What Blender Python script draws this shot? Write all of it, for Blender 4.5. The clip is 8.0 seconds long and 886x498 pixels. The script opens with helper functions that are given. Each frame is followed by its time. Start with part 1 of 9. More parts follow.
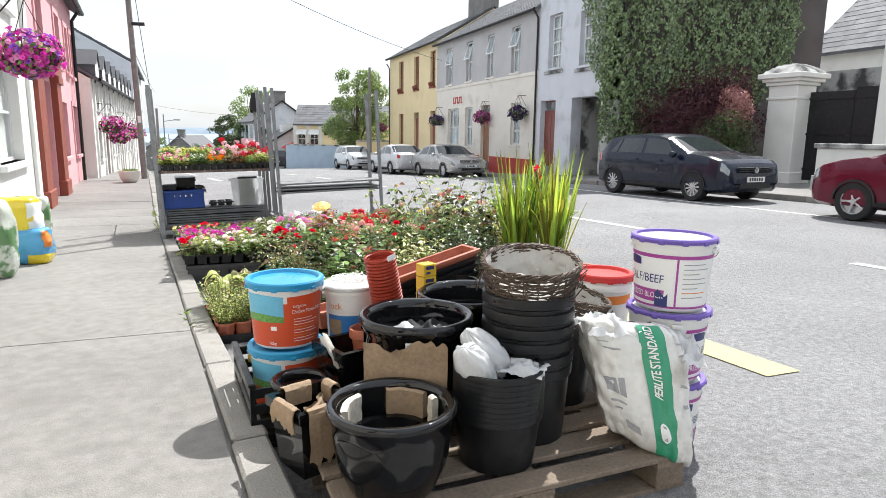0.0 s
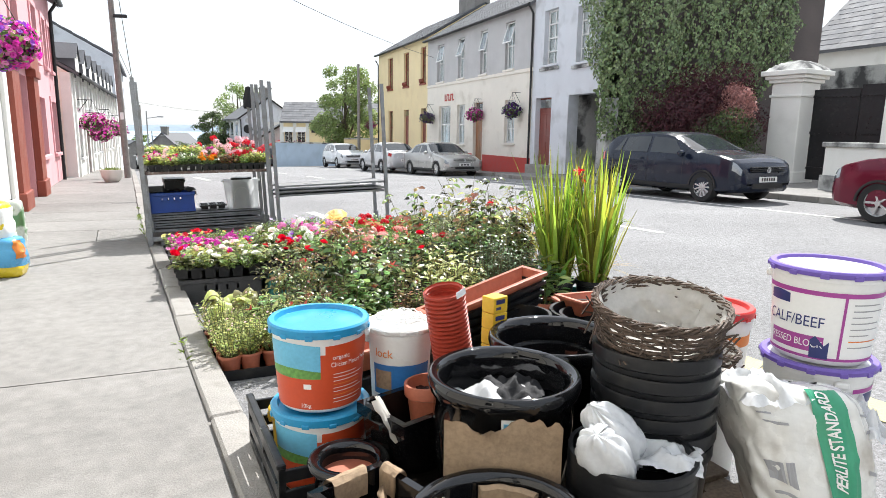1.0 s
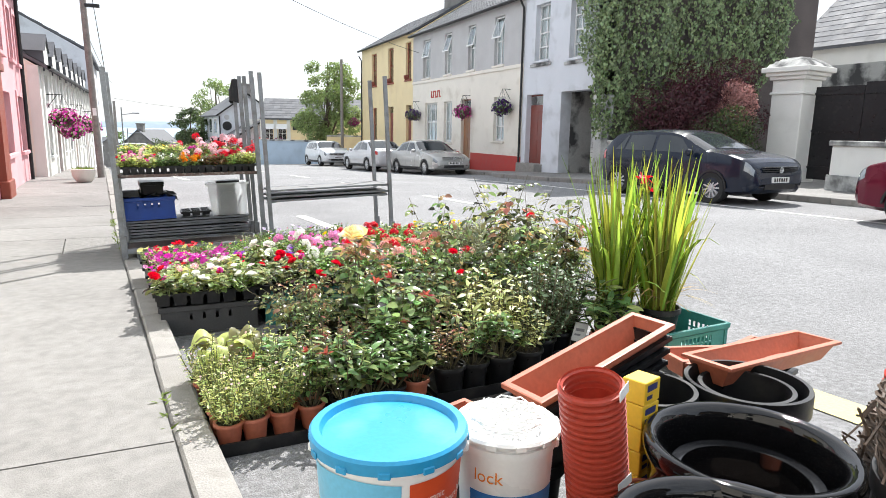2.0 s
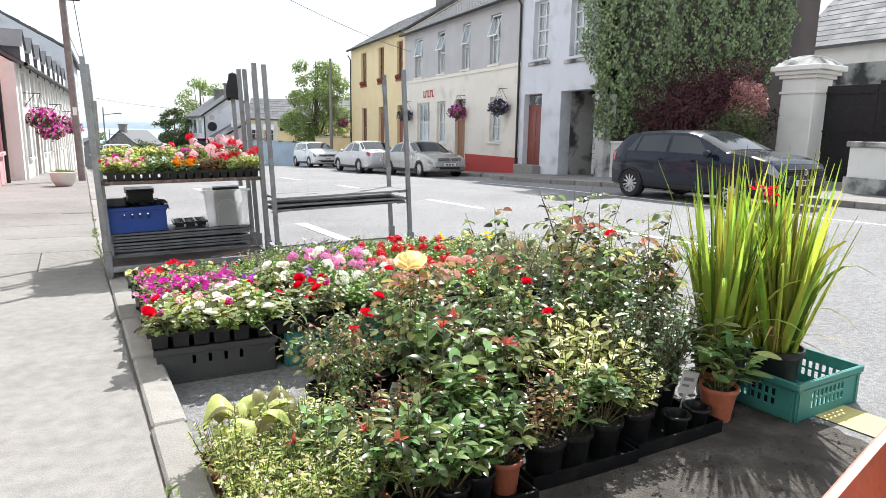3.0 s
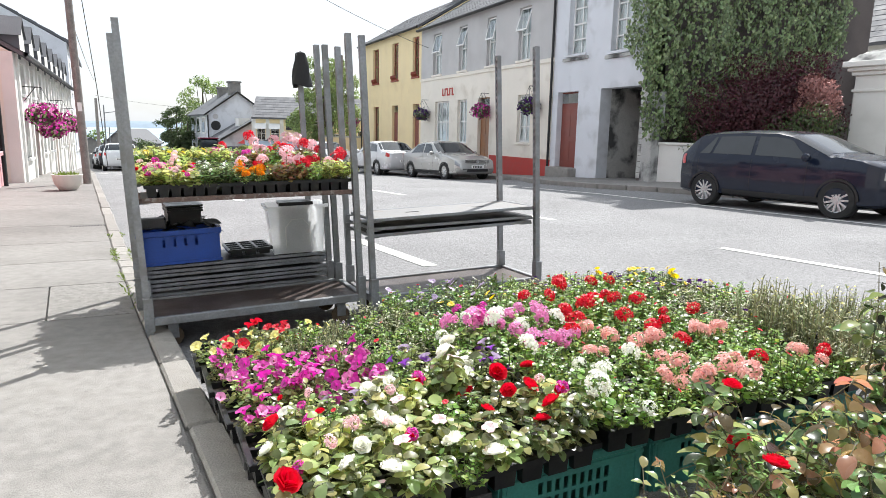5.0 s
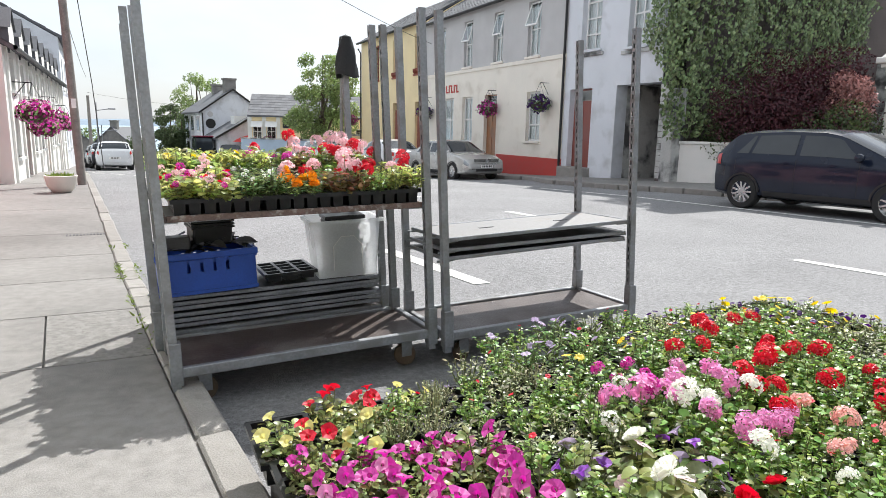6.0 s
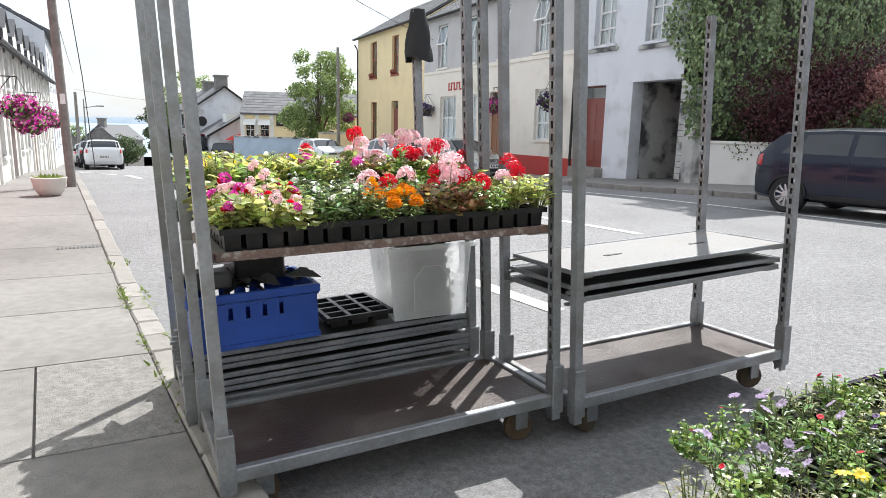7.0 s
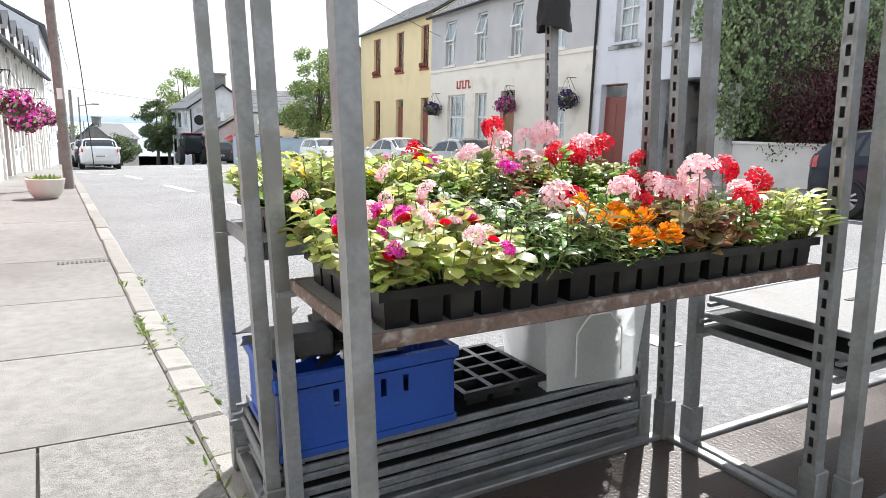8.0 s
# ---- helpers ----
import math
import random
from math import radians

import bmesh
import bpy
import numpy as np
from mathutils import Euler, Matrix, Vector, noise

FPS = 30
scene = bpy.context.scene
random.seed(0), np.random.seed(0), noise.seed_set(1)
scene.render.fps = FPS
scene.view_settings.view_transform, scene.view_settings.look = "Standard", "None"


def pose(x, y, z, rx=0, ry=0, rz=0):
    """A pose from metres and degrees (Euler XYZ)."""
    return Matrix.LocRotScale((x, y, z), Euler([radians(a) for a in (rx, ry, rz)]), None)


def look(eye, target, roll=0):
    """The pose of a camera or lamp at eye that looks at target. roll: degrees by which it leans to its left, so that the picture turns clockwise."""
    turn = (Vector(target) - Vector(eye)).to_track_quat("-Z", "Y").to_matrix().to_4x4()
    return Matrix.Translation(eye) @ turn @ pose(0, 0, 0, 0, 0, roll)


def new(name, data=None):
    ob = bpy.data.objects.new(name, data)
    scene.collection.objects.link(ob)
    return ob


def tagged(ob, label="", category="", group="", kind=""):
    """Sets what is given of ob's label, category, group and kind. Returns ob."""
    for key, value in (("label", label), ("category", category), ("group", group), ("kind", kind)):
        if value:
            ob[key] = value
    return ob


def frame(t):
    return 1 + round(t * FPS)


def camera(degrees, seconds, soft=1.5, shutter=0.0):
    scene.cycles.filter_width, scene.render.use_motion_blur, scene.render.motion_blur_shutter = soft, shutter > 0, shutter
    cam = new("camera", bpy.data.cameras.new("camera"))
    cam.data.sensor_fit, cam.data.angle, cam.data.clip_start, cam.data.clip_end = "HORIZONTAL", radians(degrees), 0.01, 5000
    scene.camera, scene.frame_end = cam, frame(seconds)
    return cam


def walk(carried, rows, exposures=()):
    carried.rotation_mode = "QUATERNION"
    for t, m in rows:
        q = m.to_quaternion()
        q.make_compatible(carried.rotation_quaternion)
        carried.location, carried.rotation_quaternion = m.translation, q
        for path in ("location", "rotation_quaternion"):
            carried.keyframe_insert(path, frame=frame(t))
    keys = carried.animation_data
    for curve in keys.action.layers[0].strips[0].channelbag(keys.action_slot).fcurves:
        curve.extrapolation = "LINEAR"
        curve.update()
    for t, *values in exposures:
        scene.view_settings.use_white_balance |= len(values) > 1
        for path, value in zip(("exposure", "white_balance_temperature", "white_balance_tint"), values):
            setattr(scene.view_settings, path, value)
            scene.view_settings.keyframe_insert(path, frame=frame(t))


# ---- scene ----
cam = camera(70.1, 8.0, soft=0.7)
PATH = [
    (0, (0.678, 0.732, 1.407), (1.373, 2.574, 1.052), 0.8),
    (0.5, (0.671, 1.038, 1.418), (1.404, 2.864, 1.058), 0.8),
    (1, (0.602, 1.407, 1.405), (1.338, 3.231, 1.044), 0.9),
    (1.5, (0.594, 1.796, 1.392), (1.363, 3.607, 1.03), 0.9),
    (1.7, (0.591, 1.977, 1.412), (1.369, 3.783, 1.045), 1.0),
    (2.8, (0.531, 2.916, 1.383), (1.36, 4.699, 1.018), 0.9),
    (3, (0.518, 3.09, 1.394), (1.351, 4.871, 1.029), 1.0),
    (3.5, (0.452, 3.534, 1.364), (1.288, 5.314, 1.0), 1.0),
    (4, (0.409, 4.024, 1.36), (1.247, 5.802, 0.994), 1.1),
    (4.5, (0.312, 4.485, 1.334), (1.15, 6.263, 0.968), 1.1),
    (4.7, (0.267, 4.678, 1.356), (1.105, 6.457, 0.992), 1.2),
    (5.8, (0.08, 5.732, 1.347), (0.927, 7.506, 0.978), 1.2),
    (6, (0.064, 5.929, 1.348), (0.923, 7.697, 0.979), 1.3),
    (6.5, (0.03, 6.443, 1.342), (0.913, 8.199, 0.97), 1.3),
    (7, (-0.064, 6.999, 1.333), (0.823, 8.752, 0.96), 1.4),
    (7.5, (-0.097, 7.514, 1.303), (0.797, 9.264, 0.931), 1.5),
    (8, (-0.203, 8.053, 1.289), (0.699, 9.799, 0.917), 1.6),
]
walk(cam, [(t, look(eye, target, roll)) for t, eye, target, roll in PATH], [(0.0, 0.44), (1.5, 0.64), (3.0, 0.58), (4.5, 0.56), (6.0, 0.34), (6.5, 0.36), (7.0, 0.47), (7.5, 0.48), (8.0, 0.66)])

# ---- light ----
SUN_DIR = Vector((0.97, 1.0, 1.8)).normalized()
SUN_ELEV = math.asin(SUN_DIR.z)
world = bpy.data.worlds.new("world")
scene.world = world
world.use_nodes = True
wn, wl = world.node_tree.nodes, world.node_tree.links
wn.clear()
w_out, w_bg = wn.new("ShaderNodeOutputWorld"), wn.new("ShaderNodeBackground")
w_sky, w_mix = wn.new("ShaderNodeTexSky"), wn.new("ShaderNodeMix")
w_noise, w_ramp = wn.new("ShaderNodeTexNoise"), wn.new("ShaderNodeValToRGB")
w_tc, w_map = wn.new("ShaderNodeTexCoord"), wn.new("ShaderNodeMapping")
w_sky.sky_type, w_sky.sun_disc = "NISHITA", False
w_sky.sun_elevation, w_sky.sun_rotation = SUN_ELEV, math.atan2(SUN_DIR.x, SUN_DIR.y)
w_sky.dust_density = 2.0
w_map.inputs["Scale"].default_value = (1.0, 1.0, 2.6)
w_noise.inputs["Scale"].default_value, w_noise.inputs["Detail"].default_value = 2.2, 6.0
w_ramp.color_ramp.elements[0].position, w_ramp.color_ramp.elements[0].color = 0.30, (0.35, 0.35, 0.35, 1)
w_ramp.color_ramp.elements[1].position, w_ramp.color_ramp.elements[1].color = 0.56, (0.92, 0.92, 0.92, 1)
w_mix.data_type = "RGBA"
w_mix.inputs[7].default_value = (7.2, 7.7, 8.3, 1)
w_bg.inputs["Strength"].default_value = 0.115
wl.new(w_tc.outputs["Generated"], w_map.inputs["Vector"])
wl.new(w_map.outputs["Vector"], w_noise.inputs["Vector"])
wl.new(w_noise.outputs["Fac"], w_ramp.inputs["Fac"])
wl.new(w_ramp.outputs["Color"], w_mix.inputs[0])
wl.new(w_sky.outputs["Color"], w_mix.inputs[6])
wl.new(w_mix.outputs[2], w_bg.inputs["Color"])
wl.new(w_bg.outputs["Background"], w_out.inputs["Surface"])
sun = new("sun", bpy.data.lights.new("sun", "SUN"))
sun.data.energy, sun.data.angle, sun.data.color = 5.0, radians(0.6), (1.0, 0.985, 0.955)
sun.matrix_basis = look(SUN_DIR * 50, (0, 0, 0))


# ---- geometry helpers ----
class Geo:
    """Vertices and faces of one mesh."""

    def __init__(self):
        self.v, self.f = [], []

    def add(self, verts, faces, m=None):
        k = len(self.v)
        self.v += [tuple(m @ Vector(p)) for p in verts] if m is not None else [tuple(p) for p in verts]
        self.f += [tuple(i + k for i in f) for f in faces]
        return self

    def box(self, x0, y0, z0, x1, y1, z1, c=0.0, m=None):
        if c <= 0:
            vs = [(x, y, z) for z in (z0, z1) for y in (y0, y1) for x in (x0, x1)]
            return self.add(vs, [(0, 2, 3, 1), (4, 5, 7, 6), (0, 1, 5, 4), (2, 6, 7, 3), (0, 4, 6, 2), (1, 3, 7, 5)], m)
        vs, ix = [], {}
        for i, x in enumerate((x0, x1)):
            for j, y in enumerate((y0, y1)):
                for k, z in enumerate((z0, z1)):
                    sx, sy, sz = (1 - 2 * i) * c, (1 - 2 * j) * c, (1 - 2 * k) * c
                    for a, p in enumerate(((x, y + sy, z + sz), (x + sx, y, z + sz), (x + sx, y + sy, z))):
                        ix[i, j, k, a] = len(vs)
                        vs.append(p)
        fs = []
        for i in (0, 1):
            fs.append(tuple(ix[i, j, k, 0] for j, k in ((0, 0), (0, 1), (1, 1), (1, 0))))
            fs.append(tuple(ix[j, i, k, 1] for j, k in ((0, 0), (1, 0), (1, 1), (0, 1))))
            fs.append(tuple(ix[j, k, i, 2] for j, k in ((0, 0), (0, 1), (1, 1), (1, 0))))
        for a in (0, 1):
            for b in (0, 1):
                fs.append((ix[a, b, 0, 0], ix[a, b, 1, 0], ix[a, b, 1, 1], ix[a, b, 0, 1]))
                fs.append((ix[a, 0, b, 0], ix[a, 1, b, 0], ix[a, 1, b, 2], ix[a, 0, b, 2]))
                fs.append((ix[0, a, b, 1], ix[1, a, b, 1], ix[1, a, b, 2], ix[0, a, b, 2]))
        for i in (0, 1):
            for j in (0, 1):
                for k in (0, 1):
                    fs.append((ix[i, j, k, 0], ix[i, j, k, 1], ix[i, j, k, 2]))
        return self.add(vs, fs, m)

    def lathe(self, prof, n=24, m=None, a0=0.0, a1=math.tau):
        full = abs(a1 - a0 - math.tau) < 1e-6
        cols = n if full else n + 1
        vs = [(r * math.cos(a0 + (a1 - a0) * i / n), r * math.sin(a0 + (a1 - a0) * i / n), z) for r, z in prof for i in range(cols)]
        fs = []
        for j in range(len(prof) - 1):
            for i in range(n):
                k = (i + 1) % cols
                fs.append((j * cols + i, j * cols + k, (j + 1) * cols + k, (j + 1) * cols + i))
        return self.add(vs, fs, m)

    def tube(self, pts, r, n=6, m=None, cap=True):
        pts = [Vector(p) for p in pts]
        rs = r if isinstance(r, (list, tuple)) else [r] * len(pts)
        vs, fs = [], []
        side = None
        for i, p in enumerate(pts):
            d = (pts[min(i + 1, len(pts) - 1)] - pts[max(i - 1, 0)]).normalized()
            if side is None:
                side = d.orthogonal().normalized()
            side = (side - d * side.dot(d)).normalized()
            up = d.cross(side)
            for k in range(n):
                a = math.tau * k / n
                vs.append(p + (side * math.cos(a) + up * math.sin(a)) * rs[i])
        for i in range(len(pts) - 1):
            for k in range(n):
                l = (k + 1) % n
                fs.append((i * n + k, i * n + l, (i + 1) * n + l, (i + 1) * n + k))
        if cap:
            fs.append(tuple(range(n))[::-1])
            fs.append(tuple((len(pts) - 1) * n + k for k in range(n)))
        return self.add(vs, fs, m)

    def sheet(self, fn, nu, nv, m=None):
        vs = [fn(i / nu, j / nv) for j in range(nv + 1) for i in range(nu + 1)]
        w = nu + 1
        return self.add(vs, [(j * w + i, j * w + i + 1, (j + 1) * w + i + 1, (j + 1) * w + i) for j in range(nv) for i in range(nu)], m)

    def blade(self, p, d, n, length, width, curl=0.25, fold=0.2, blunt=0.8):
        """A rounded leaf blade with a bent midrib, at p along d, facing n."""
        d = d.normalized()
        s = d.cross(n)
        if s.length < 1e-4:
            s = d.orthogonal()
        s.normalize()
        n = s.cross(d).normalized()
        vs = [p]
        for t, w in ((0.12, 0.55), (0.34, 0.96), (0.58, 1.0), (0.80, blunt), (0.93, blunt * 0.55)):
            c = p + d * (length * t * (1 - 0.12 * curl * t)) - n * (curl * length * t * t)
            e, lift = s * (width * 0.5 * w), n * (fold * width * 0.5 * w)
            vs += [c - e + lift, c, c + e + lift]
        vs.append(p + d * (length * (1 - 0.12 * curl)) - n * (curl * length))
        fs = [(0, 1, 2), (0, 2, 3), (13, 16, 14), (14, 16, 15)]
        for k in range(4):
            a = 1 + 3 * k
            fs += [(a, a + 3, a + 4, a + 1), (a + 1, a + 4, a + 5, a + 2)]
        return self.add(vs, fs)

    def leaf(self, p, d, n, length, width, curl=0.25, fold=0.2, blunt=0.7):
        """A folded leaf blade at p along d, facing n."""
        d = d.normalized()
        s = d.cross(n)
        if s.length < 1e-4:
            s = d.orthogonal()
        s.normalize()
        n = s.cross(d).normalized()
        vs = []
        for t, w in ((0.0, 0.0), (0.35, 1.0), (0.72, blunt), (1.0, 0.0)):
            c = p + d * (length * t) - n * (curl * length * t * t)
            if w == 0:
                vs.append(c)
            else:
                e = s * (width * 0.5 * w)
                lift = n * (fold * width * 0.5 * w)
                vs += [c - e + lift, c, c + e + lift]
        return self.add(vs, [(0, 1, 2), (0, 2, 3), (1, 4, 5, 2), (2, 5, 6, 3), (4, 7, 5), (5, 7, 6)])


def data_of(name, g, mat, smooth=False, angle=40, weld=False):
    me = bpy.data.meshes.new(name)
    me.from_pydata(g.v, [], g.f)
    me.validate()
    if weld:
        bm = bmesh.new()
        bm.from_mesh(me)
        bmesh.ops.remove_doubles(bm, verts=bm.verts, dist=1e-5)
        bm.to_mesh(me)
        bm.free()
    if mat is not None:
        me.materials.append(mat)
    if smooth:
        me.polygons.foreach_set("use_smooth", [True] * len(me.polygons))
        if angle < 180:
            me.set_sharp_from_angle(angle=radians(angle))
    me.update()
    return me


def part(name, g, mat, parent=None, label="", smooth=False, angle=40, m=None):
    ob = new(name, data_of(name, g, mat, smooth, angle, "wall" in name or "panel" in name))
    if parent is not None:
        ob.parent = parent
    if m is not None:
        ob.matrix_basis = m
    return tagged(ob, label)


def again(ob, parent, m):
    """The same mesh once more, as a part of parent."""
    o = new(ob.name.split(".")[0], ob.data)
    o.parent = parent
    o.matrix_basis = m
    return o


def thing(name, m, label, category, group="", kind=""):
    ob = new(name)
    ob.empty_display_size = 0.1
    ob.matrix_basis = m
    return tagged(ob, label, category, group, kind)


rnd = random.Random(7)


def jit(a):
    return rnd.uniform(-a, a)


# ---- the lie of the land ----
KERB = [(-60, 6.4), (3, 0.715), (12, -0.127), (27, -1.33), (70, -4.8), (150, -16.0)]


def kerb_x(y):
    """Joint between the pavement and its kerb stones, on the shop side."""
    return between(KERB, y)


def far_kerb_x(y):
    return between(FAR_KERB, y)


LEVEL_NEAR = [(-60, 1.86), (9, 0.0), (14, -0.06), (20, -0.11), (28, -0.25), (42, -1.02)]
LEVEL_FAR = [(-60, 0.80), (8, 0.13), (13, 0.05), (17, -0.01), (22, -0.18), (28, -0.46), (34, -0.60), (42, -0.85)]
FAR_KERB = [(-60, 14.5), (8, 12.95), (14.5, 12.5), (17, 11.75), (19, 11.3), (22, 11.3), (24.5, 12.4), (34, 11.6), (45, 11.2), (150, 6.0)]


def between(tab, s):
    """Straight-line value of the table (s, value) at s."""
    for (a, x), (b, y) in zip(tab, tab[1:]):
        if s <= b:
            return x + (y - x) * max(0.0, (s - a) / (b - a))
    return tab[-1][1]


def land(x, y):
    """Height of the road."""
    zl, zr = between(LEVEL_NEAR, y), between(LEVEL_FAR, y)
    s = min(1.0, max(0.0, x / 10))
    e = max(0.0, y - 42)
    drop = 0.03 * e + 0.04 * e * e / (e + 14) if e > 0 else 0
    return zl * (1 - s) + zr * s - min(drop, 17)


def terrace_y(y):
    """Place along the terrace across the street."""
    return y + 0.045 * max(0.0, min(y, 24.5) - 19.75) + 0.065 * max(0.0, y - 24.5)


# ---- materials ----
def mat(name, base, rough=0.6, metal=0.0, var=0.15, scale=6.0, fine=90.0, bump=0.15, island=0.0, obj=0.0, coat=0.0, trans=0.0, hue=0.0,
        spots=None, spot_scale=4.0, spot_edge=(0.55, 0.62), space="Object", spec=0.5, rough_var=0.1, broad=0.0):
    ma = bpy.data.materials.new(name)
    ma.use_nodes = True
    nt = ma.node_tree
    n, l = nt.nodes, nt.links
    b = n["Principled BSDF"]
    tc = n.new("ShaderNodeTexCoord")
    src = tc.outputs[space]
    if space == "World":
        src = tc.outputs["Object"]
    n1, n2 = n.new("ShaderNodeTexNoise"), n.new("ShaderNodeTexNoise")
    n1.inputs["Scale"].default_value, n1.inputs["Detail"].default_value = scale, 5
    n2.inputs["Scale"].default_value, n2.inputs["Detail"].default_value = fine, 3
    l.new(src, n1.inputs["Vector"])
    l.new(src, n2.inputs["Vector"])
    add = n.new("ShaderNodeMath")
    add.operation = "ADD"
    l.new(n1.outputs["Fac"], add.inputs[0])
    l.new(n2.outputs["Fac"], add.inputs[1])
    rng = n.new("ShaderNodeMapRange")
    rng.inputs["From Min"].default_value, rng.inputs["From Max"].default_value = 0.65, 1.35
    rng.inputs["To Min"].default_value, rng.inputs["To Max"].default_value = 1 - var, 1 + var
    l.new(add.outputs[0], rng.inputs["Value"])
    hsv = n.new("ShaderNodeHueSaturation")
    hsv.inputs["Color"].default_value = (*base, 1)
    val = rng.outputs["Result"]
    if broad:
        n4, r4, m4 = n.new("ShaderNodeTexNoise"), n.new("ShaderNodeMapRange"), n.new("ShaderNodeMath")
        n4.inputs["Scale"].default_value, n4.inputs["Detail"].default_value, n4.inputs["Distortion"].default_value = 0.55, 6, 0.6
        l.new(src, n4.inputs["Vector"])
        r4.inputs["From Min"].default_value, r4.inputs["From Max"].default_value = 0.3, 0.7
        r4.inputs["To Min"].default_value, r4.inputs["To Max"].default_value = 1 - broad, 1 + broad
        l.new(n4.outputs["Fac"], r4.inputs["Value"])
        m4.operation = "MULTIPLY"
        l.new(val, m4.inputs[0])
        l.new(r4.outputs["Result"], m4.inputs[1])
        val = m4.outputs[0]
    for amount, node, out in ((island, "ShaderNodeNewGeometry", "Random Per Island"), (obj, "ShaderNodeObjectInfo", "Random")):
        if amount:
            q, r2, mul = n.new(node), n.new("ShaderNodeMapRange"), n.new("ShaderNodeMath")
            r2.inputs["To Min"].default_value, r2.inputs["To Max"].default_value = 1 - amount, 1 + amount
            l.new(q.outputs[out], r2.inputs["Value"])
            mul.operation = "MULTIPLY"
            l.new(val, mul.inputs[0])
            l.new(r2.outputs["Result"], mul.inputs[1])
            val = mul.outputs[0]
            if hue:
                sc, r3 = n.new("ShaderNodeMath"), n.new("ShaderNodeMapRange")
                sc.operation, sc.inputs[1].default_value = "MULTIPLY", 7.31
                fr = n.new("ShaderNodeMath")
                fr.operation = "FRACT"
                l.new(q.outputs[out], sc.inputs[0])
                l.new(sc.outputs[0], fr.inputs[0])
                r3.inputs["To Min"].default_value, r3.inputs["To Max"].default_value = 0.5 - hue, 0.5 + hue
                l.new(fr.outputs[0], r3.inputs["Value"])
                l.new(r3.outputs["Result"], hsv.inputs["Hue"])
    l.new(val, hsv.inputs["Value"])
    col = hsv.outputs["Color"]
    if spots:
        n3, rp, mx = n.new("ShaderNodeTexNoise"), n.new("ShaderNodeMapRange"), n.new("ShaderNodeMix")
        n3.inputs["Scale"].default_value, n3.inputs["Detail"].default_value = spot_scale, 7
        l.new(src, n3.inputs["Vector"])
        rp.inputs["From Min"].default_value, rp.inputs["From Max"].default_value = spot_edge
        l.new(n3.outputs["Fac"], rp.inputs["Value"])
        mx.data_type = "RGBA"
        mx.inputs[7].default_value = (*spots, 1)
        l.new(rp.outputs["Result"], mx.inputs[0])
        l.new(col, mx.inputs[6])
        col = mx.outputs[2]
    l.new(col, b.inputs["Base Color"])
    rr = n.new("ShaderNodeMapRange")
    rr.inputs["From Min"].default_value, rr.inputs["From Max"].default_value = 0.3, 0.7
    rr.inputs["To Min"].default_value, rr.inputs["To Max"].default_value = max(0.02, rough - rough_var), min(1, rough + rough_var)
    l.new(n1.outputs["Fac"], rr.inputs["Value"])
    l.new(rr.outputs["Result"], b.inputs["Roughness"])
    b.inputs["Metallic"].default_value = metal
    b.inputs["Specular IOR Level"].default_value = spec
    if coat:
        b.inputs["Coat Weight"].default_value, b.inputs["Coat Roughness"].default_value = coat, 0.06
    if bump:
        bp = n.new("ShaderNodeBump")
        bp.inputs["Strength"].default_value, bp.inputs["Distance"].default_value = bump, 0.01
        l.new(add.outputs[0], bp.inputs["Height"])
        l.new(bp.outputs["Normal"], b.inputs["Normal"])
    if trans:
        tl, ms = n.new("ShaderNodeBsdfTranslucent"), n.new("ShaderNodeMixShader")
        bright = n.new("ShaderNodeHueSaturation")
        bright.inputs["Value"].default_value, bright.inputs["Saturation"].default_value = 1.5, 1.1
        l.new(col, bright.inputs["Color"])
        l.new(bright.outputs["Color"], tl.inputs["Color"])
        ms.inputs[0].default_value = trans
        l.new(b.outputs[0], ms.inputs[1])
        l.new(tl.outputs[0], ms.inputs[2])
        l.new(ms.outputs[0], n["Material Output"].inputs["Surface"])
    return ma


def glass_mat(name, tint=(0.9, 0.95, 0.95), rough=0.02):
    ma = mat(name, tint, rough, bump=0, var=0.02, rough_var=0.01)
    b = ma.node_tree.nodes["Principled BSDF"]
    b.inputs["Transmission Weight"].default_value = 1.0
    b.inputs["IOR"].default_value = 1.45
    return ma


M_ASPHALT = mat("asphalt", (0.235, 0.233, 0.236), 0.85, var=0.55, scale=30, fine=170, bump=0.8, spots=(0.17, 0.168, 0.168), spot_scale=110, spot_edge=(0.54, 0.64), broad=0.14)
M_GRASS = mat("field_grass", (0.06, 0.10, 0.03), 0.9, var=0.4, scale=0.05, fine=2.0, bump=0.3)
M_CONCRETE = mat("pavement_concrete", (0.225, 0.215, 0.203), 0.85, var=0.30, scale=14, fine=190, bump=0.36, obj=0.05, spots=(0.165, 0.155, 0.145), spot_scale=1.3, spot_edge=(0.60, 0.85), broad=0.16)
M_PATCH = mat("patch_concrete", (0.265, 0.255, 0.24), 0.9, var=0.4, scale=26, fine=200, bump=0.7, spots=(0.16, 0.15, 0.14), spot_scale=60, spot_edge=(0.56, 0.66), broad=0.12)
M_KERB = mat("kerb_concrete", (0.29, 0.275, 0.255), 0.9, var=0.25, scale=5, fine=120, bump=0.5, obj=0.12, spots=(0.2, 0.19, 0.17), spot_scale=6, spot_edge=(0.55, 0.75))
M_LINE = mat("road_paint", (0.75, 0.74, 0.70), 0.7, var=0.12, scale=9, fine=60, bump=0.3, spots=(0.3, 0.29, 0.28), spot_scale=12, spot_edge=(0.6, 0.7))
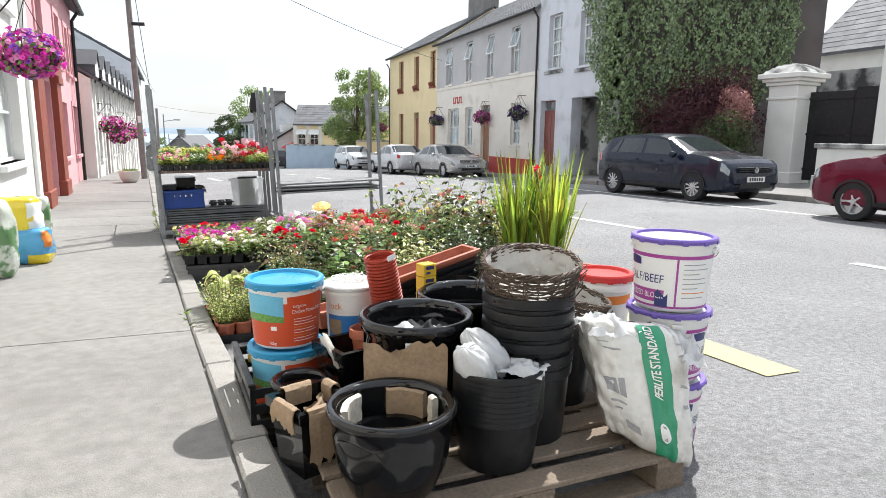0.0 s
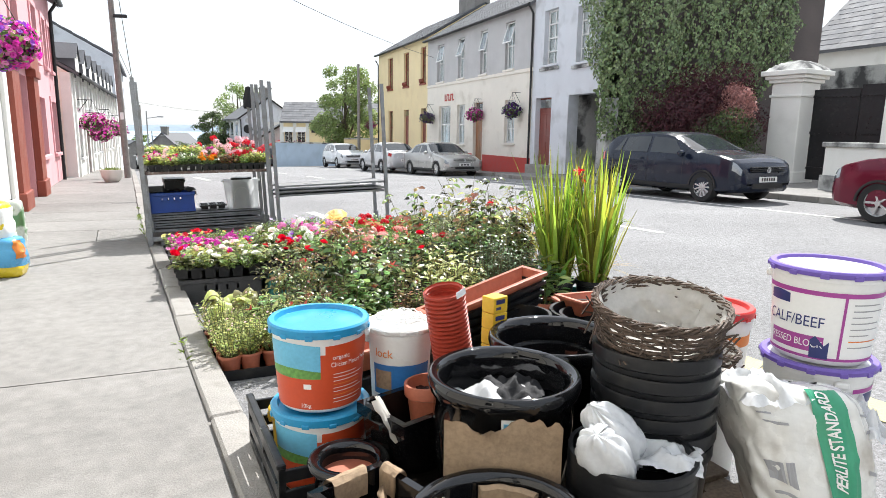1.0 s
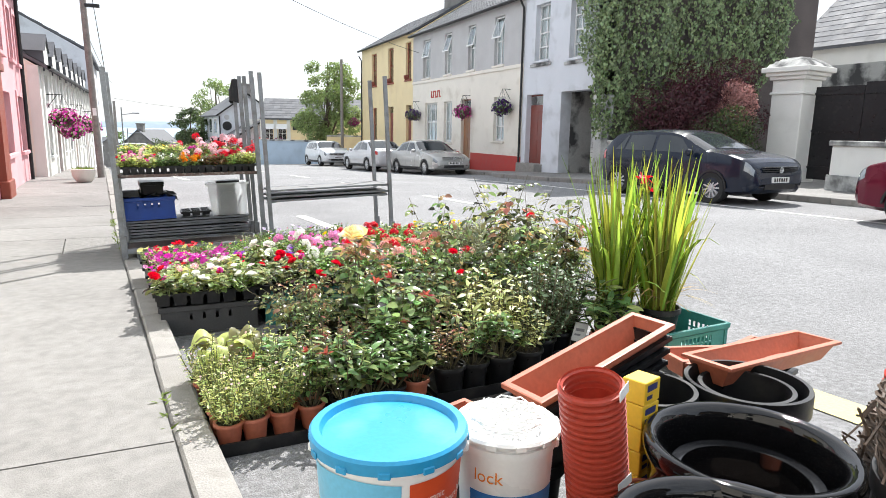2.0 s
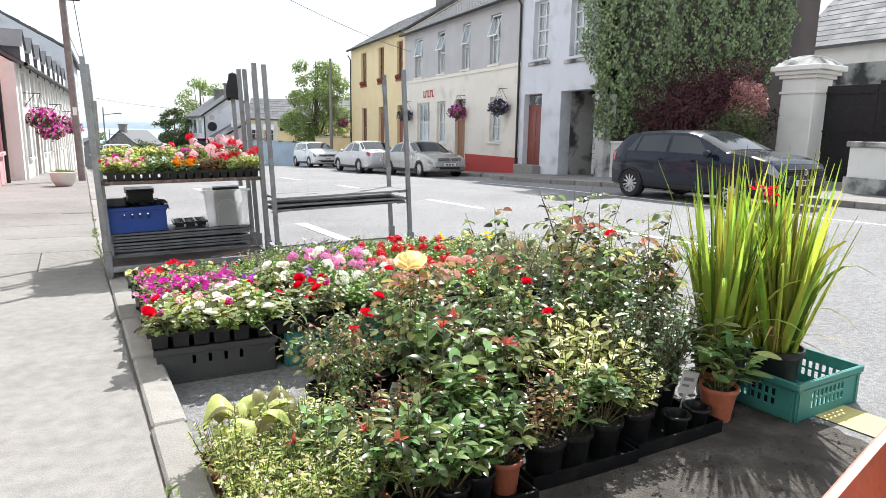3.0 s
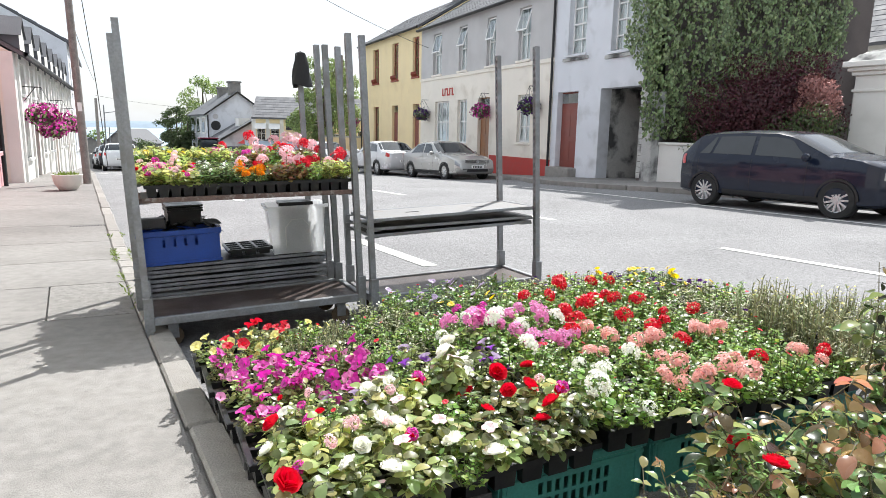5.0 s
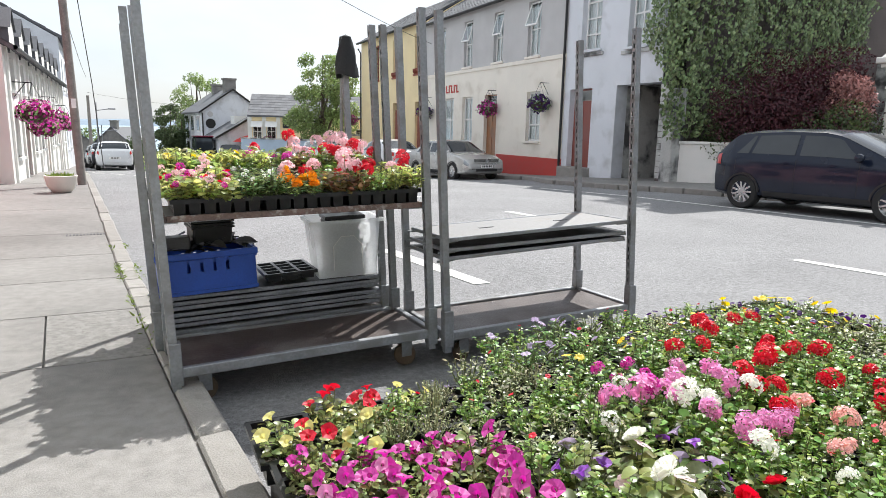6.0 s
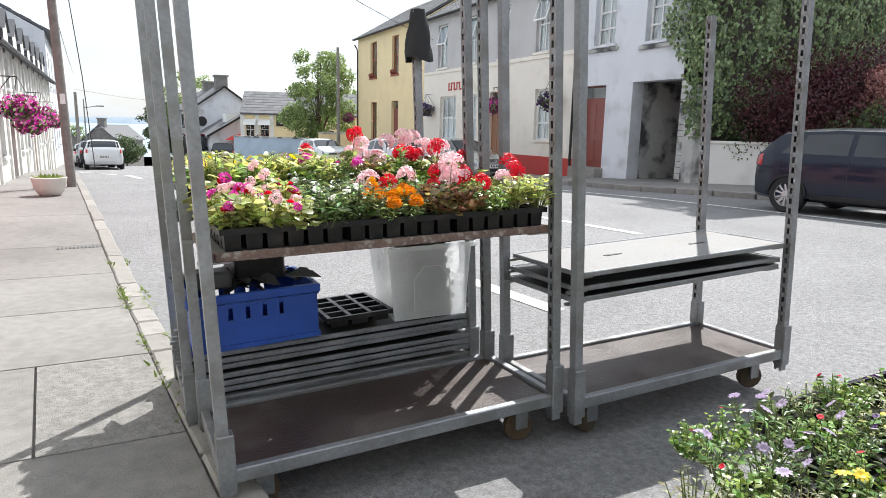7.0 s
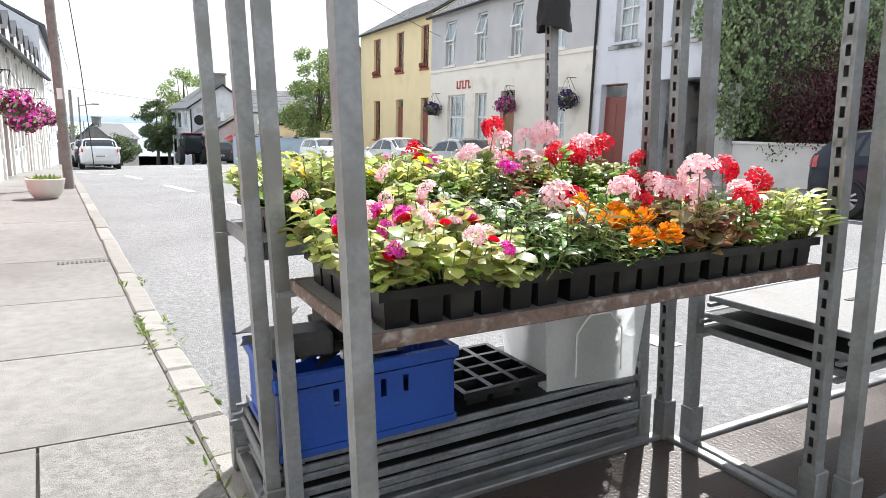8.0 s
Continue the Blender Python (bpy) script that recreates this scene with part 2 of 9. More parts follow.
M_YLINE = mat("road_paint_yellow", (0.62, 0.53, 0.21), 0.7, var=0.15, scale=9, fine=60, bump=0.3, spots=(0.35, 0.32, 0.22), spot_scale=12, spot_edge=(0.6, 0.72))
M_SEA = mat("sea_water", (0.30, 0.40, 0.48), 0.35, var=0.08, scale=0.004, fine=0.05, bump=0)
# Distance haze is mixed into this blue-grey hill colour.
M_HILL = mat("far_hill", (0.24, 0.30, 0.36), 1.0, var=0.12, scale=0.003, fine=0.02, bump=0)
M_WEED = mat("weed_leaf", (0.16, 0.22, 0.05), 0.6, var=0.2, island=0.3, trans=0.3, bump=0)
M_WHITE = mat("white_render", (0.80, 0.79, 0.75), 0.85, var=0.06, scale=1.5, fine=70, bump=0.3, spots=(0.66, 0.65, 0.60), spot_scale=1.2, spot_edge=(0.55, 0.8))
M_CREAM = mat("cream_render", (0.84, 0.79, 0.70), 0.85, var=0.07, scale=1.0, fine=70, bump=0.3, spots=(0.62, 0.56, 0.46), spot_scale=1.1, spot_edge=(0.55, 0.8))
M_PINK = mat("pink_render", (0.74, 0.40, 0.42), 0.85, var=0.07, scale=1.0, fine=70, bump=0.3, spots=(0.64, 0.34, 0.36), spot_scale=1.2, spot_edge=(0.55, 0.8))
M_YELLOW = mat("yellow_render", (0.85, 0.70, 0.42), 0.85, var=0.06, scale=1.0, fine=70, bump=0.3, spots=(0.76, 0.60, 0.35), spot_scale=0.9, spot_edge=(0.55, 0.8))
M_GREYW = mat("grey_render", (0.54, 0.53, 0.525), 0.9, var=0.10, scale=1.2, fine=70, bump=0.4, spots=(0.45, 0.44, 0.435), spot_scale=0.8, spot_edge=(0.5, 0.8))
M_PALEG = mat("pale_blue_grey_render", (0.70, 0.72, 0.76), 0.9, var=0.08, scale=1.0, fine=70, bump=0.4, spots=(0.46, 0.47, 0.48), spot_scale=1.3, spot_edge=(0.52, 0.78))
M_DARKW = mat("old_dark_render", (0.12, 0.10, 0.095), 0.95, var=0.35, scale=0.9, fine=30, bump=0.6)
M_STAINW = mat("stained_render", (0.5, 0.5, 0.48), 0.95, var=0.2, scale=2, fine=30, bump=0.5, spots=(0.08, 0.08, 0.08), spot_scale=1.6, spot_edge=(0.45, 0.6))
M_REDPL = mat("red_plinth_paint", (0.50, 0.06, 0.05), 0.6, var=0.1)
M_TERRA = mat("terracotta_paint", (0.28, 0.065, 0.038), 0.5, var=0.12, scale=3)
M_REDDOOR = mat("red_door_paint", (0.22, 0.055, 0.04), 0.45, var=0.12, scale=3, coat=0.2)
M_BROWNDOOR = mat("brown_door_varnish", (0.30, 0.13, 0.05), 0.45, var=0.3, scale=3, coat=0.2)
M_SLATE = mat("roof_slate", (0.125, 0.128, 0.138), 0.75, var=0.3, scale=2, fine=40, bump=0.3, island=0.22)
M_CHIM = mat("chimney_render", (0.22, 0.21, 0.20), 0.95, var=0.35, scale=2, fine=30, bump=0.5)
M_FRAMEW = mat("white_frame", (0.82, 0.82, 0.80), 0.4, var=0.04, bump=0.02)
M_DARKIN = mat("dark_interior", (0.035, 0.03, 0.028), 0.95, var=0.3, bump=0)
M_CURTAIN = mat("net_curtain", (0.80, 0.80, 0.79), 0.9, var=0.12, scale=4, fine=30, bump=0.1)
M_GLASS = glass_mat("window_glass")
M_BLACKP = mat("black_pipe", (0.015, 0.015, 0.016), 0.4, var=0.1, bump=0)
M_WOODPOLE = mat("weathered_pole", (0.24, 0.22, 0.20), 0.85, var=0.35, scale=9, fine=60, bump=0.5)
M_WIRE = mat("wire", (0.05, 0.05, 0.05), 0.7, var=0.05, bump=0)
M_BOWL = mat("pale_planter_concrete", (0.68, 0.64, 0.58), 0.85, var=0.08, scale=6, fine=70, bump=0.3)
M_GALV = mat("galvanised_steel", (0.27, 0.28, 0.295), 0.45, metal=0.55, var=0.22, scale=9, fine=70, bump=0.1, spots=(0.22, 0.22, 0.22), spot_scale=7, spot_edge=(0.5, 0.62), rough_var=0.15)
M_SHELF = mat("grey_shelf_board", (0.20, 0.197, 0.195), 0.65, metal=0.15, var=0.2, scale=6, fine=90, bump=0.15, spots=(0.2, 0.17, 0.15), spot_scale=7, spot_edge=(0.58, 0.72))
M_BLUEWALL = mat("pale_blue_wall_paint", (0.42, 0.52, 0.62), 0.9, var=0.1, scale=1.0, fine=60, bump=0.3, spots=(0.34, 0.42, 0.5), spot_scale=1.2, spot_edge=(0.5, 0.8))
M_DECK = mat("brown_trolley_deck", (0.050, 0.033, 0.028), 0.42, var=0.35, scale=5, fine=80, bump=0.25, spots=(0.12, 0.10, 0.092), spot_scale=3.5, spot_edge=(0.55, 0.8))
M_RUST = mat("rusty_edge", (0.15, 0.10, 0.085), 0.75, metal=0.1, var=0.4, scale=14, fine=90, bump=0.3, spots=(0.30, 0.27, 0.25), spot_scale=34, spot_edge=(0.53, 0.68))
M_CASTOR = mat("castor_rubber", (0.09, 0.06, 0.035), 0.7, var=0.3, bump=0.1)
M_BLUEC = mat("blue_crate_plastic", (0.018, 0.075, 0.38), 0.45, var=0.15, scale=8, bump=0.08)
M_GREENC = mat("turquoise_crate_plastic", (0.05, 0.23, 0.21), 0.5, var=0.2, scale=8, bump=0.08)
M_GREYC = mat("grey_crate_plastic", (0.06, 0.06, 0.063), 0.6, var=0.2, scale=8, bump=0.1)
M_BLKPL = mat("black_plastic", (0.0105, 0.011, 0.0125), 0.36, var=0.35, scale=10, fine=60, bump=0.05, spots=(0.032, 0.030, 0.028), spot_scale=9, spot_edge=(0.56, 0.78), spec=0.36)
M_BLKGL = mat("black_glaze", (0.006, 0.0062, 0.007), 0.05, var=0.2, scale=6, fine=14, bump=0.012, rough_var=0.03, spec=0.55)
M_TERRAPL = mat("terracotta_plastic", (0.42, 0.13, 0.075), 0.5, var=0.15, scale=10, fine=60, bump=0.08, obj=0.08)
M_REDPOT = mat("red_pot_plastic", (0.40, 0.05, 0.028), 0.45, var=0.12, bump=0.05)
M_SOIL = mat("potting_soil", (0.035, 0.025, 0.018), 0.95, var=0.5, scale=30, fine=150, bump=1.0)
M_WHITEPL = mat("white_bucket_plastic", (0.80, 0.80, 0.78), 0.35, var=0.04, bump=0.03)
M_BLUELID = mat("sky_blue_lid", (0.022, 0.29, 0.54), 0.35, var=0.08, bump=0.03, spots=(0.16, 0.48, 0.68), spot_scale=4, spot_edge=(0.5, 0.75))
M_REDLAB = mat("orange_red_label", (0.60, 0.075, 0.022), 0.4, var=0.05, bump=0)
M_SKYLAB = mat("label_sky_blue", (0.14, 0.46, 0.66), 0.4, var=0.12, scale=9, bump=0)
M_GRASSLAB = mat("label_green", (0.13, 0.32, 0.07), 0.4, var=0.35, scale=40, bump=0)
M_WHITELAB = mat("label_white", (0.85, 0.85, 0.83), 0.45, var=0.03, bump=0)
M_PURPLE = mat("purple_plastic", (0.16, 0.10, 0.42), 0.4, var=0.08, bump=0.03)
M_MAGLAB = mat("label_magenta", (0.38, 0.06, 0.30), 0.4, var=0.06, bump=0)
M_NAVY = mat("label_navy", (0.03, 0.04, 0.16), 0.4, var=0.06, bump=0)
M_GREYLAB = mat("label_grey_print", (0.35, 0.35, 0.36), 0.5, var=0.06, bump=0)
M_ORANGE = mat("orange_band", (0.75, 0.22, 0.03), 0.4, var=0.06, bump=0)
M_REDLID = mat("red_lid", (0.60, 0.035, 0.03), 0.4, var=0.06, bump=0)
M_BLUEL = mat("label_blue", (0.03, 0.17, 0.45), 0.4, var=0.1, bump=0)
M_YELBOX = mat("yellow_carton", (0.75, 0.50, 0.03), 0.5, var=0.08, bump=0.02)
M_YELPL = mat("yellow_plastic", (0.75, 0.48, 0.03), 0.4, var=0.06, bump=0)
M_FOAM = mat("cream_packing", (0.62, 0.57, 0.48), 0.8, var=0.2, scale=20, fine=80, bump=0.2)
M_CARD = mat("brown_cardboard", (0.31, 0.22, 0.14), 0.85, var=0.25, scale=9, fine=80, bump=0.2)
M_POLY = mat("white_polythene", (0.72, 0.73, 0.74), 0.25, var=0.06, scale=6, bump=0.1, trans=0.25, coat=0.4)
M_SACK = mat("perlite_sack_film", (0.74, 0.73, 0.69), 0.28, var=0.08, scale=8, fine=40, bump=0.15, coat=0.5, spots=(0.42, 0.38, 0.32), spot_scale=9, spot_edge=(0.52, 0.75))
M_GRNBAND = mat("green_print", (0.03, 0.30, 0.16), 0.35, var=0.08, bump=0.05, coat=0.4)
M_PALLET = mat("pallet_wood", (0.21, 0.165, 0.125), 0.9, var=0.3, scale=7, fine=80, bump=0.4, obj=0.2)
M_WICKER = mat("dark_wicker", (0.085, 0.058, 0.042), 0.7, var=0.4, scale=30, fine=120, bump=0.3, island=0.5)
M_LINER = mat("grey_liner_film", (0.66, 0.64, 0.60), 0.4, var=0.08, scale=8, bump=0.1, trans=0.35)
M_CLEAR = mat("clear_tote_plastic", (0.86, 0.88, 0.89), 0.3, var=0.08, bump=0.05, trans=0.4)
cl_n, cl_l = M_CLEAR.node_tree.nodes, M_CLEAR.node_tree.links
cl_t, cl_m = cl_n.new("ShaderNodeBsdfTransparent"), cl_n.new("ShaderNodeMixShader")
cl_m.inputs[0].default_value = 0.34
cl_l.new(cl_n["Material Output"].inputs["Surface"].links[0].from_socket, cl_m.inputs[1])
cl_l.new(cl_t.outputs[0], cl_m.inputs[2])
cl_l.new(cl_m.outputs[0], cl_n["Material Output"].inputs["Surface"])
M_BAGBLK = mat("black_cloth", (0.02, 0.02, 0.022), 0.8, var=0.3, scale=20, bump=0.3)


# ---- ground, road, pavements ----
def strip(fn_l, fn_r, y0, y1, step, nx, lift):
    g = Geo()
    ny = max(1, int((y1 - y0) / step))

    def at(u, v):
        y = y0 + (y1 - y0) * v
        x = fn_l(y) + (fn_r(y) - fn_l(y)) * u
        return x, y, land(x, y) + lift
    return g.sheet(at, nx, ny)


def spread(lo, hi, n, power=2.2):
    return [lo * abs(2 * i / n - 1) ** power if i * 2 < n else hi * abs(2 * i / n - 1) ** power for i in range(n + 1)]


g = Geo()
xs, ys = spread(-900, 900, 40), [-60, -30, 0, 9, 14, 20, 28, 34, 42, 46, 50, 56, 64, 72, 82, 95, 110, 130, 160, 200, 260, 340, 460, 620]
g.add([(x, y, land(x, y) - 0.35) for y in ys for x in xs], [(j * 41 + i, j * 41 + i + 1, j * 41 + i + 42, j * 41 + i + 41) for j in range(len(ys) - 1) for i in range(40)])
tagged(part("ground", g, M_GRASS, smooth=True), "green sloping land falling towards the sea", "ground", kind="structure")
g = Geo().sheet(lambda u, v: (-4000 + 8000 * u, 300 + 4600 * v, -13.0), 2, 2)
tagged(part("water", g, M_SEA), "pale blue sea inlet beyond the town", "sea", kind="structure")
g = Geo()


def ridge(u, v):
    x = -3200 + 6400 * u
    h = 26 + 14 * noise.noise(Vector((x * 0.0011, 3.1, 0))) + 8 * noise.noise(Vector((x * 0.004, 1.7, 0)))
    return x, 4300 + 150 * v, -14 + (h + 14) * math.sin(v * math.pi / 2)


tagged(part("backdrop", g.sheet(ridge, 90, 3), M_HILL, smooth=True), "hazy low hills across the water", "hills", kind="structure")
road = part("road", strip(lambda y: kerb_x(y) + 0.10, lambda y: far_kerb_x(y) + 0.1, -30, 150, 1.0, 14, 0.0), M_ASPHALT, smooth=True)
tagged(road, "worn grey asphalt street running downhill", "road", kind="structure")


def line_x(y):
    return 2.68 - 0.1 * (y - 11.7) - 0.0038 * max(0.0, y - 11.7) ** 2


def centre_x(y):
    return 5.29 - 0.115 * (y - 20.2)


def bay_x(y):
    return 10.25 - 0.08 * (y - 13)


def dash(fx, y0, y1, w, ma):
    gg = strip(lambda y: fx(y) - w / 2, lambda y: fx(y) + w / 2, y0, y1, 0.3, 1, 0.006)
    return part("road_line", gg, ma, road)


for y0, y1 in ((10.7, 12.65), (18.0, 20.0), (22.4, 24.4)):
    dash(line_x, y0, y1, 0.16, M_LINE)
for k in range(9):
    dash(line_x, 26.6 + 3.0 * k, 28.4 + 3.0 * k, 0.14, M_LINE)
dash(line_x, 3.1, 5.2, 0.24, M_YLINE)
for k in range(-3, 9):
    dash(centre_x, 3.3 + 5 * k, 5.3 + 5 * k, 0.13, M_LINE)
dash(bay_x, -6, 20, 0.12, M_LINE)

pave = thing("pavement_left", pose(0, 0, 0), "pale concrete footpath in large cast slabs", "pavement", kind="structure")


def wall_x(y):
    return -1.75 - 0.0818 * (y - 10.5)


JOINTS = [-8, -5.2, -2.4, 0.2, 2.3, 4.68, 9.58, 10.65, 11.75, 12.95, 14.5, 17.2, 20.0, 23, 26, 29, 32, 35, 38, 41, 45, 50, 56, 62, 70]
base = strip(lambda y: kerb_x(y) - 7, lambda y: kerb_x(y) + 0.12, -30, 100, 1.0, 3, 0.085)
part("bedding", base, M_KERB, pave)
for a, b in zip(JOINTS, JOINTS[1:]):
    cuts = [(-6.5, -0.53), (-0.53, 0.0)] if a == 9.58 else [(-6.5, 0.0)]
    for u0, u1 in cuts:
        gg = Geo()
        n = 5
        e = 0.006
        pts = []
        for i in range(n + 1):
            y = a + e + (b - a - 2 * e) * i / n
            for x in (kerb_x(y) + u0 + e, kerb_x(y) + u1 - e):
                pts.append((x, y, land(x, y)))
        top = [(x, y, z + 0.11) for x, y, z in pts]
        low = [(x, y, z + 0.06) for x, y, z in pts]
        fs = [(2 * i, 2 * i + 1, 2 * i + 3, 2 * i + 2) for i in range(n)]
        k = len(top)
        rim = [0] + [2 * i + 1 for i in range(n + 1)] + [2 * i for i in range(n, 0, -1)]
        fs += [(rim[i], rim[(i + 1) % len(rim)], k + rim[(i + 1) % len(rim)], k + rim[i]) for i in range(len(rim))]
        gg.add(top + low, fs)
        part("slab", gg, M_PATCH if u0 == -0.53 else M_CONCRETE, pave)
kerb = thing("kerb_left", pose(0, 0, 0), "worn concrete kerb stones beside the footpath", "kerb", kind="structure")
y = -8.0
while y < 62:
    ln = rnd.uniform(0.86, 0.98) if y < 9.4 or y > 12.6 else rnd.uniform(0.28, 0.5)
    x = kerb_x(y + ln / 2) + 0.075
    yaw = math.degrees(math.atan2(kerb_x(y) - kerb_x(y + ln), ln))
    tilt = math.degrees(math.atan2(land(x, y + ln) - land(x, y), ln))
    gg = Geo().box(-0.068, -ln / 2 + 0.005, -0.12, 0.068, ln / 2 - 0.005, 0.0, 0.012)
    part("kerb_stone", gg, M_KERB, kerb, m=pose(x + jit(0.006), y + ln / 2, land(x, y + ln / 2) + 0.112 + jit(0.006), tilt + jit(0.5), jit(1.0), yaw + jit(0.8)))
    y += ln
pave2 = thing("pavement_right", pose(0, 0, 0), "shaded concrete footpath along the terrace", "pavement", kind="structure")
part("walkway", strip(lambda y: far_kerb_x(y) + 0.14, lambda y: 40, -12, 70, 1.0, 6, 0.13), M_CONCRETE, pave2)
y = -10.0
while y < 60:
    x = far_kerb_x(y + 0.45) + 0.07
    part("kerb_stone", Geo().box(-0.07, -0.445, -0.15, 0.07, 0.445, 0.0, 0.012), M_KERB, pave2,
         m=pose(x, y + 0.45, land(x, y + 0.45) + 0.135, math.degrees(math.atan2(land(x, y + 0.9) - land(x, y), 0.9)), 0, math.degrees(math.atan2(far_kerb_x(y) - far_kerb_x(y + 0.9), 0.9))))
    y += 0.9


# ---- buildings ----
def wall_frame(p0, p1):
    """A pose whose x runs along the wall, z up and -y out of its face; the face lies to the right hand of the way from p0 to p1."""
    d = Vector((p1[0] - p0[0], p1[1] - p0[1], 0))
    return pose(p0[0], p0[1], 0, 0, 0, math.degrees(math.atan2(d.y, d.x))), d.length


def holed(g, u0, u1, z0, z1, holes, depth, thick=0.3):
    """A wall face at y=0 with openings (ua, ub, za, zb) and their reveals, plus its back."""
    us = sorted({u0, u1, *[h[0] for h in holes], *[h[1] for h in holes]})
    zs = sorted({z0, z1, *[h[2] for h in holes], *[h[3] for h in holes]})
    us, zs = [u for u in us if u0 <= u <= u1], [z for z in zs if z0 <= z <= z1]
    for a, b in zip(us, us[1:]):
        for c, d in zip(zs, zs[1:]):
            if not any(h[0] <= (a + b) / 2 <= h[1] and h[2] <= (c + d) / 2 <= h[3] for h in holes):
                g.add([(a, 0, c), (b, 0, c), (b, 0, d), (a, 0, d)], [(0, 1, 2, 3)])
                g.add([(a, thick, c), (b, thick, c), (b, thick, d), (a, thick, d)], [(3, 2, 1, 0)])
    for a, b, c, d in holes:
        c, d = max(c, z0), min(d, z1)
        if d > c:
            q = [(a, 0, c), (b, 0, c), (b, 0, d), (a, 0, d), (a, thick, c), (b, thick, c), (b, thick, d), (a, thick, d)]
            g.add(q, [(0, 4, 5, 1), (1, 5, 6, 2), (2, 6, 7, 3), (3, 7, 4, 0)])
    g.add([(u0, 0, z0), (u0, thick, z0), (u0, thick, z1), (u0, 0, z1)], [(0, 3, 2, 1)])
    g.add([(u1, 0, z0), (u1, thick, z0), (u1, thick, z1), (u1, 0, z1)], [(0, 1, 2, 3)])
    g.add([(u0, 0, z1), (u1, 0, z1), (u1, thick, z1), (u0, thick, z1)], [(0, 1, 2, 3)])
    return g


def window(house, a, b, c, d, ma=None, cols=1, rows=2, tilt=0, curtain=True, sill=True, depth=0.14, bar=0.05, sill_ma=None):
    """A framed window in the opening (a, b, c, d) of the house's front."""
    ma = ma or M_FRAMEW
    w = part("window", Geo().box(a + 0.03, depth + 0.02, c + 0.03, b - 0.03, depth + 0.026, d - 0.03), M_GLASS, house)
    w.visible_shadow = False
    f = Geo()
    f.box(a, depth, c, a + bar, depth + 0.05, d).box(b - bar, depth, c, b, depth + 0.05, d)
    f.box(a + bar, depth, c, b - bar, depth + 0.05, c + bar).box(a + bar, depth, d - bar, b - bar, depth + 0.05, d)
    for i in range(1, rows):
        z = c + (d - c) * i / rows
        f.box(a + bar, depth - 0.005, z - bar * 0.4, b - bar, depth + 0.045, z + bar * 0.4)
    for i in range(1, cols):
        u = a + (b - a) * i / cols
        f.box(u - bar * 0.3, depth + 0.003, c + bar, u + bar * 0.3, depth + 0.04, d - bar)
    part("window_frame", f, ma, w)
    if tilt:
        t = Geo()
        mm = pose(0, depth, d - 0.04, -tilt)
        h = (d - c) * 0.46
        for q in ((a + 0.04, -h, a + 0.10, 0), (b - 0.10, -h, b - 0.04, 0), (a + 0.10, -0.06, b - 0.10, 0), (a + 0.10, -h, b - 0.10, -h + 0.06)):
            t.box(q[0], -0.05, q[1], q[2], -0.01, q[3], m=mm)
        part("open_sash", t, ma, w)
        p = part("sash_pane", Geo().box(a + 0.1, -0.035, -h + 0.05, b - 0.1, -0.03, -0.05, m=mm), M_GLASS, w)
        p.visible_shadow = False
    if curtain:
        cg = Geo().sheet(lambda u, v: (a + (b - a) * u, depth + 0.07 + 0.015 * math.sin(u * 40), c + (d - c) * v), 24, 1)
        part("curtain", cg, M_CURTAIN, w)
    if sill:
        part("window_sill", Geo().box(a - 0.08, -0.08, c - 0.09, b + 0.08, depth, c, 0.01), sill_ma or M_FRAMEW, w)
    return w


def panel_door(house, a, b, c, d, ma, depth=0.16, light=0.45):
    o = part("door", Geo().box(a, depth, c, b, depth + 0.05, d - light), ma, house)
    pg = Geo()
    h = d - light - c
    for i in (0, 1):
        u0 = a + 0.1 + i * (b - a) / 2 - i * 0.04
        u1 = u0 + (b - a) / 2 - 0.16
        for z0, z1 in ((c + 0.18, c + h * 0.42), (c + h * 0.50, c + h * 0.93)):
            pg.box(u0, depth - 0.014, z0, u1, depth + 0.01, z1, 0.006)
    part("door_panel", pg, ma, o)
    if light:
        fr = Geo().box(a, depth, d - light, b, depth + 0.05, d - light + 0.06).box(a, depth, d - 0.05, b, depth + 0.05, d)
        part("transom", fr, ma, o)
        part("fanlight", Geo().box(a, depth + 0.02, d - light + 0.06, b, depth + 0.026, d - 0.05), M_GLASS, o)
    part("door_handle", Geo().lathe([(0.0, 0), (0.03, 0.01), (0.03, 0.03), (0.0, 0.04)], 10, m=pose(b - 0.09, depth, c + 1.0, 90)), M_GALV, o, "steel knob", smooth=True)
    return o


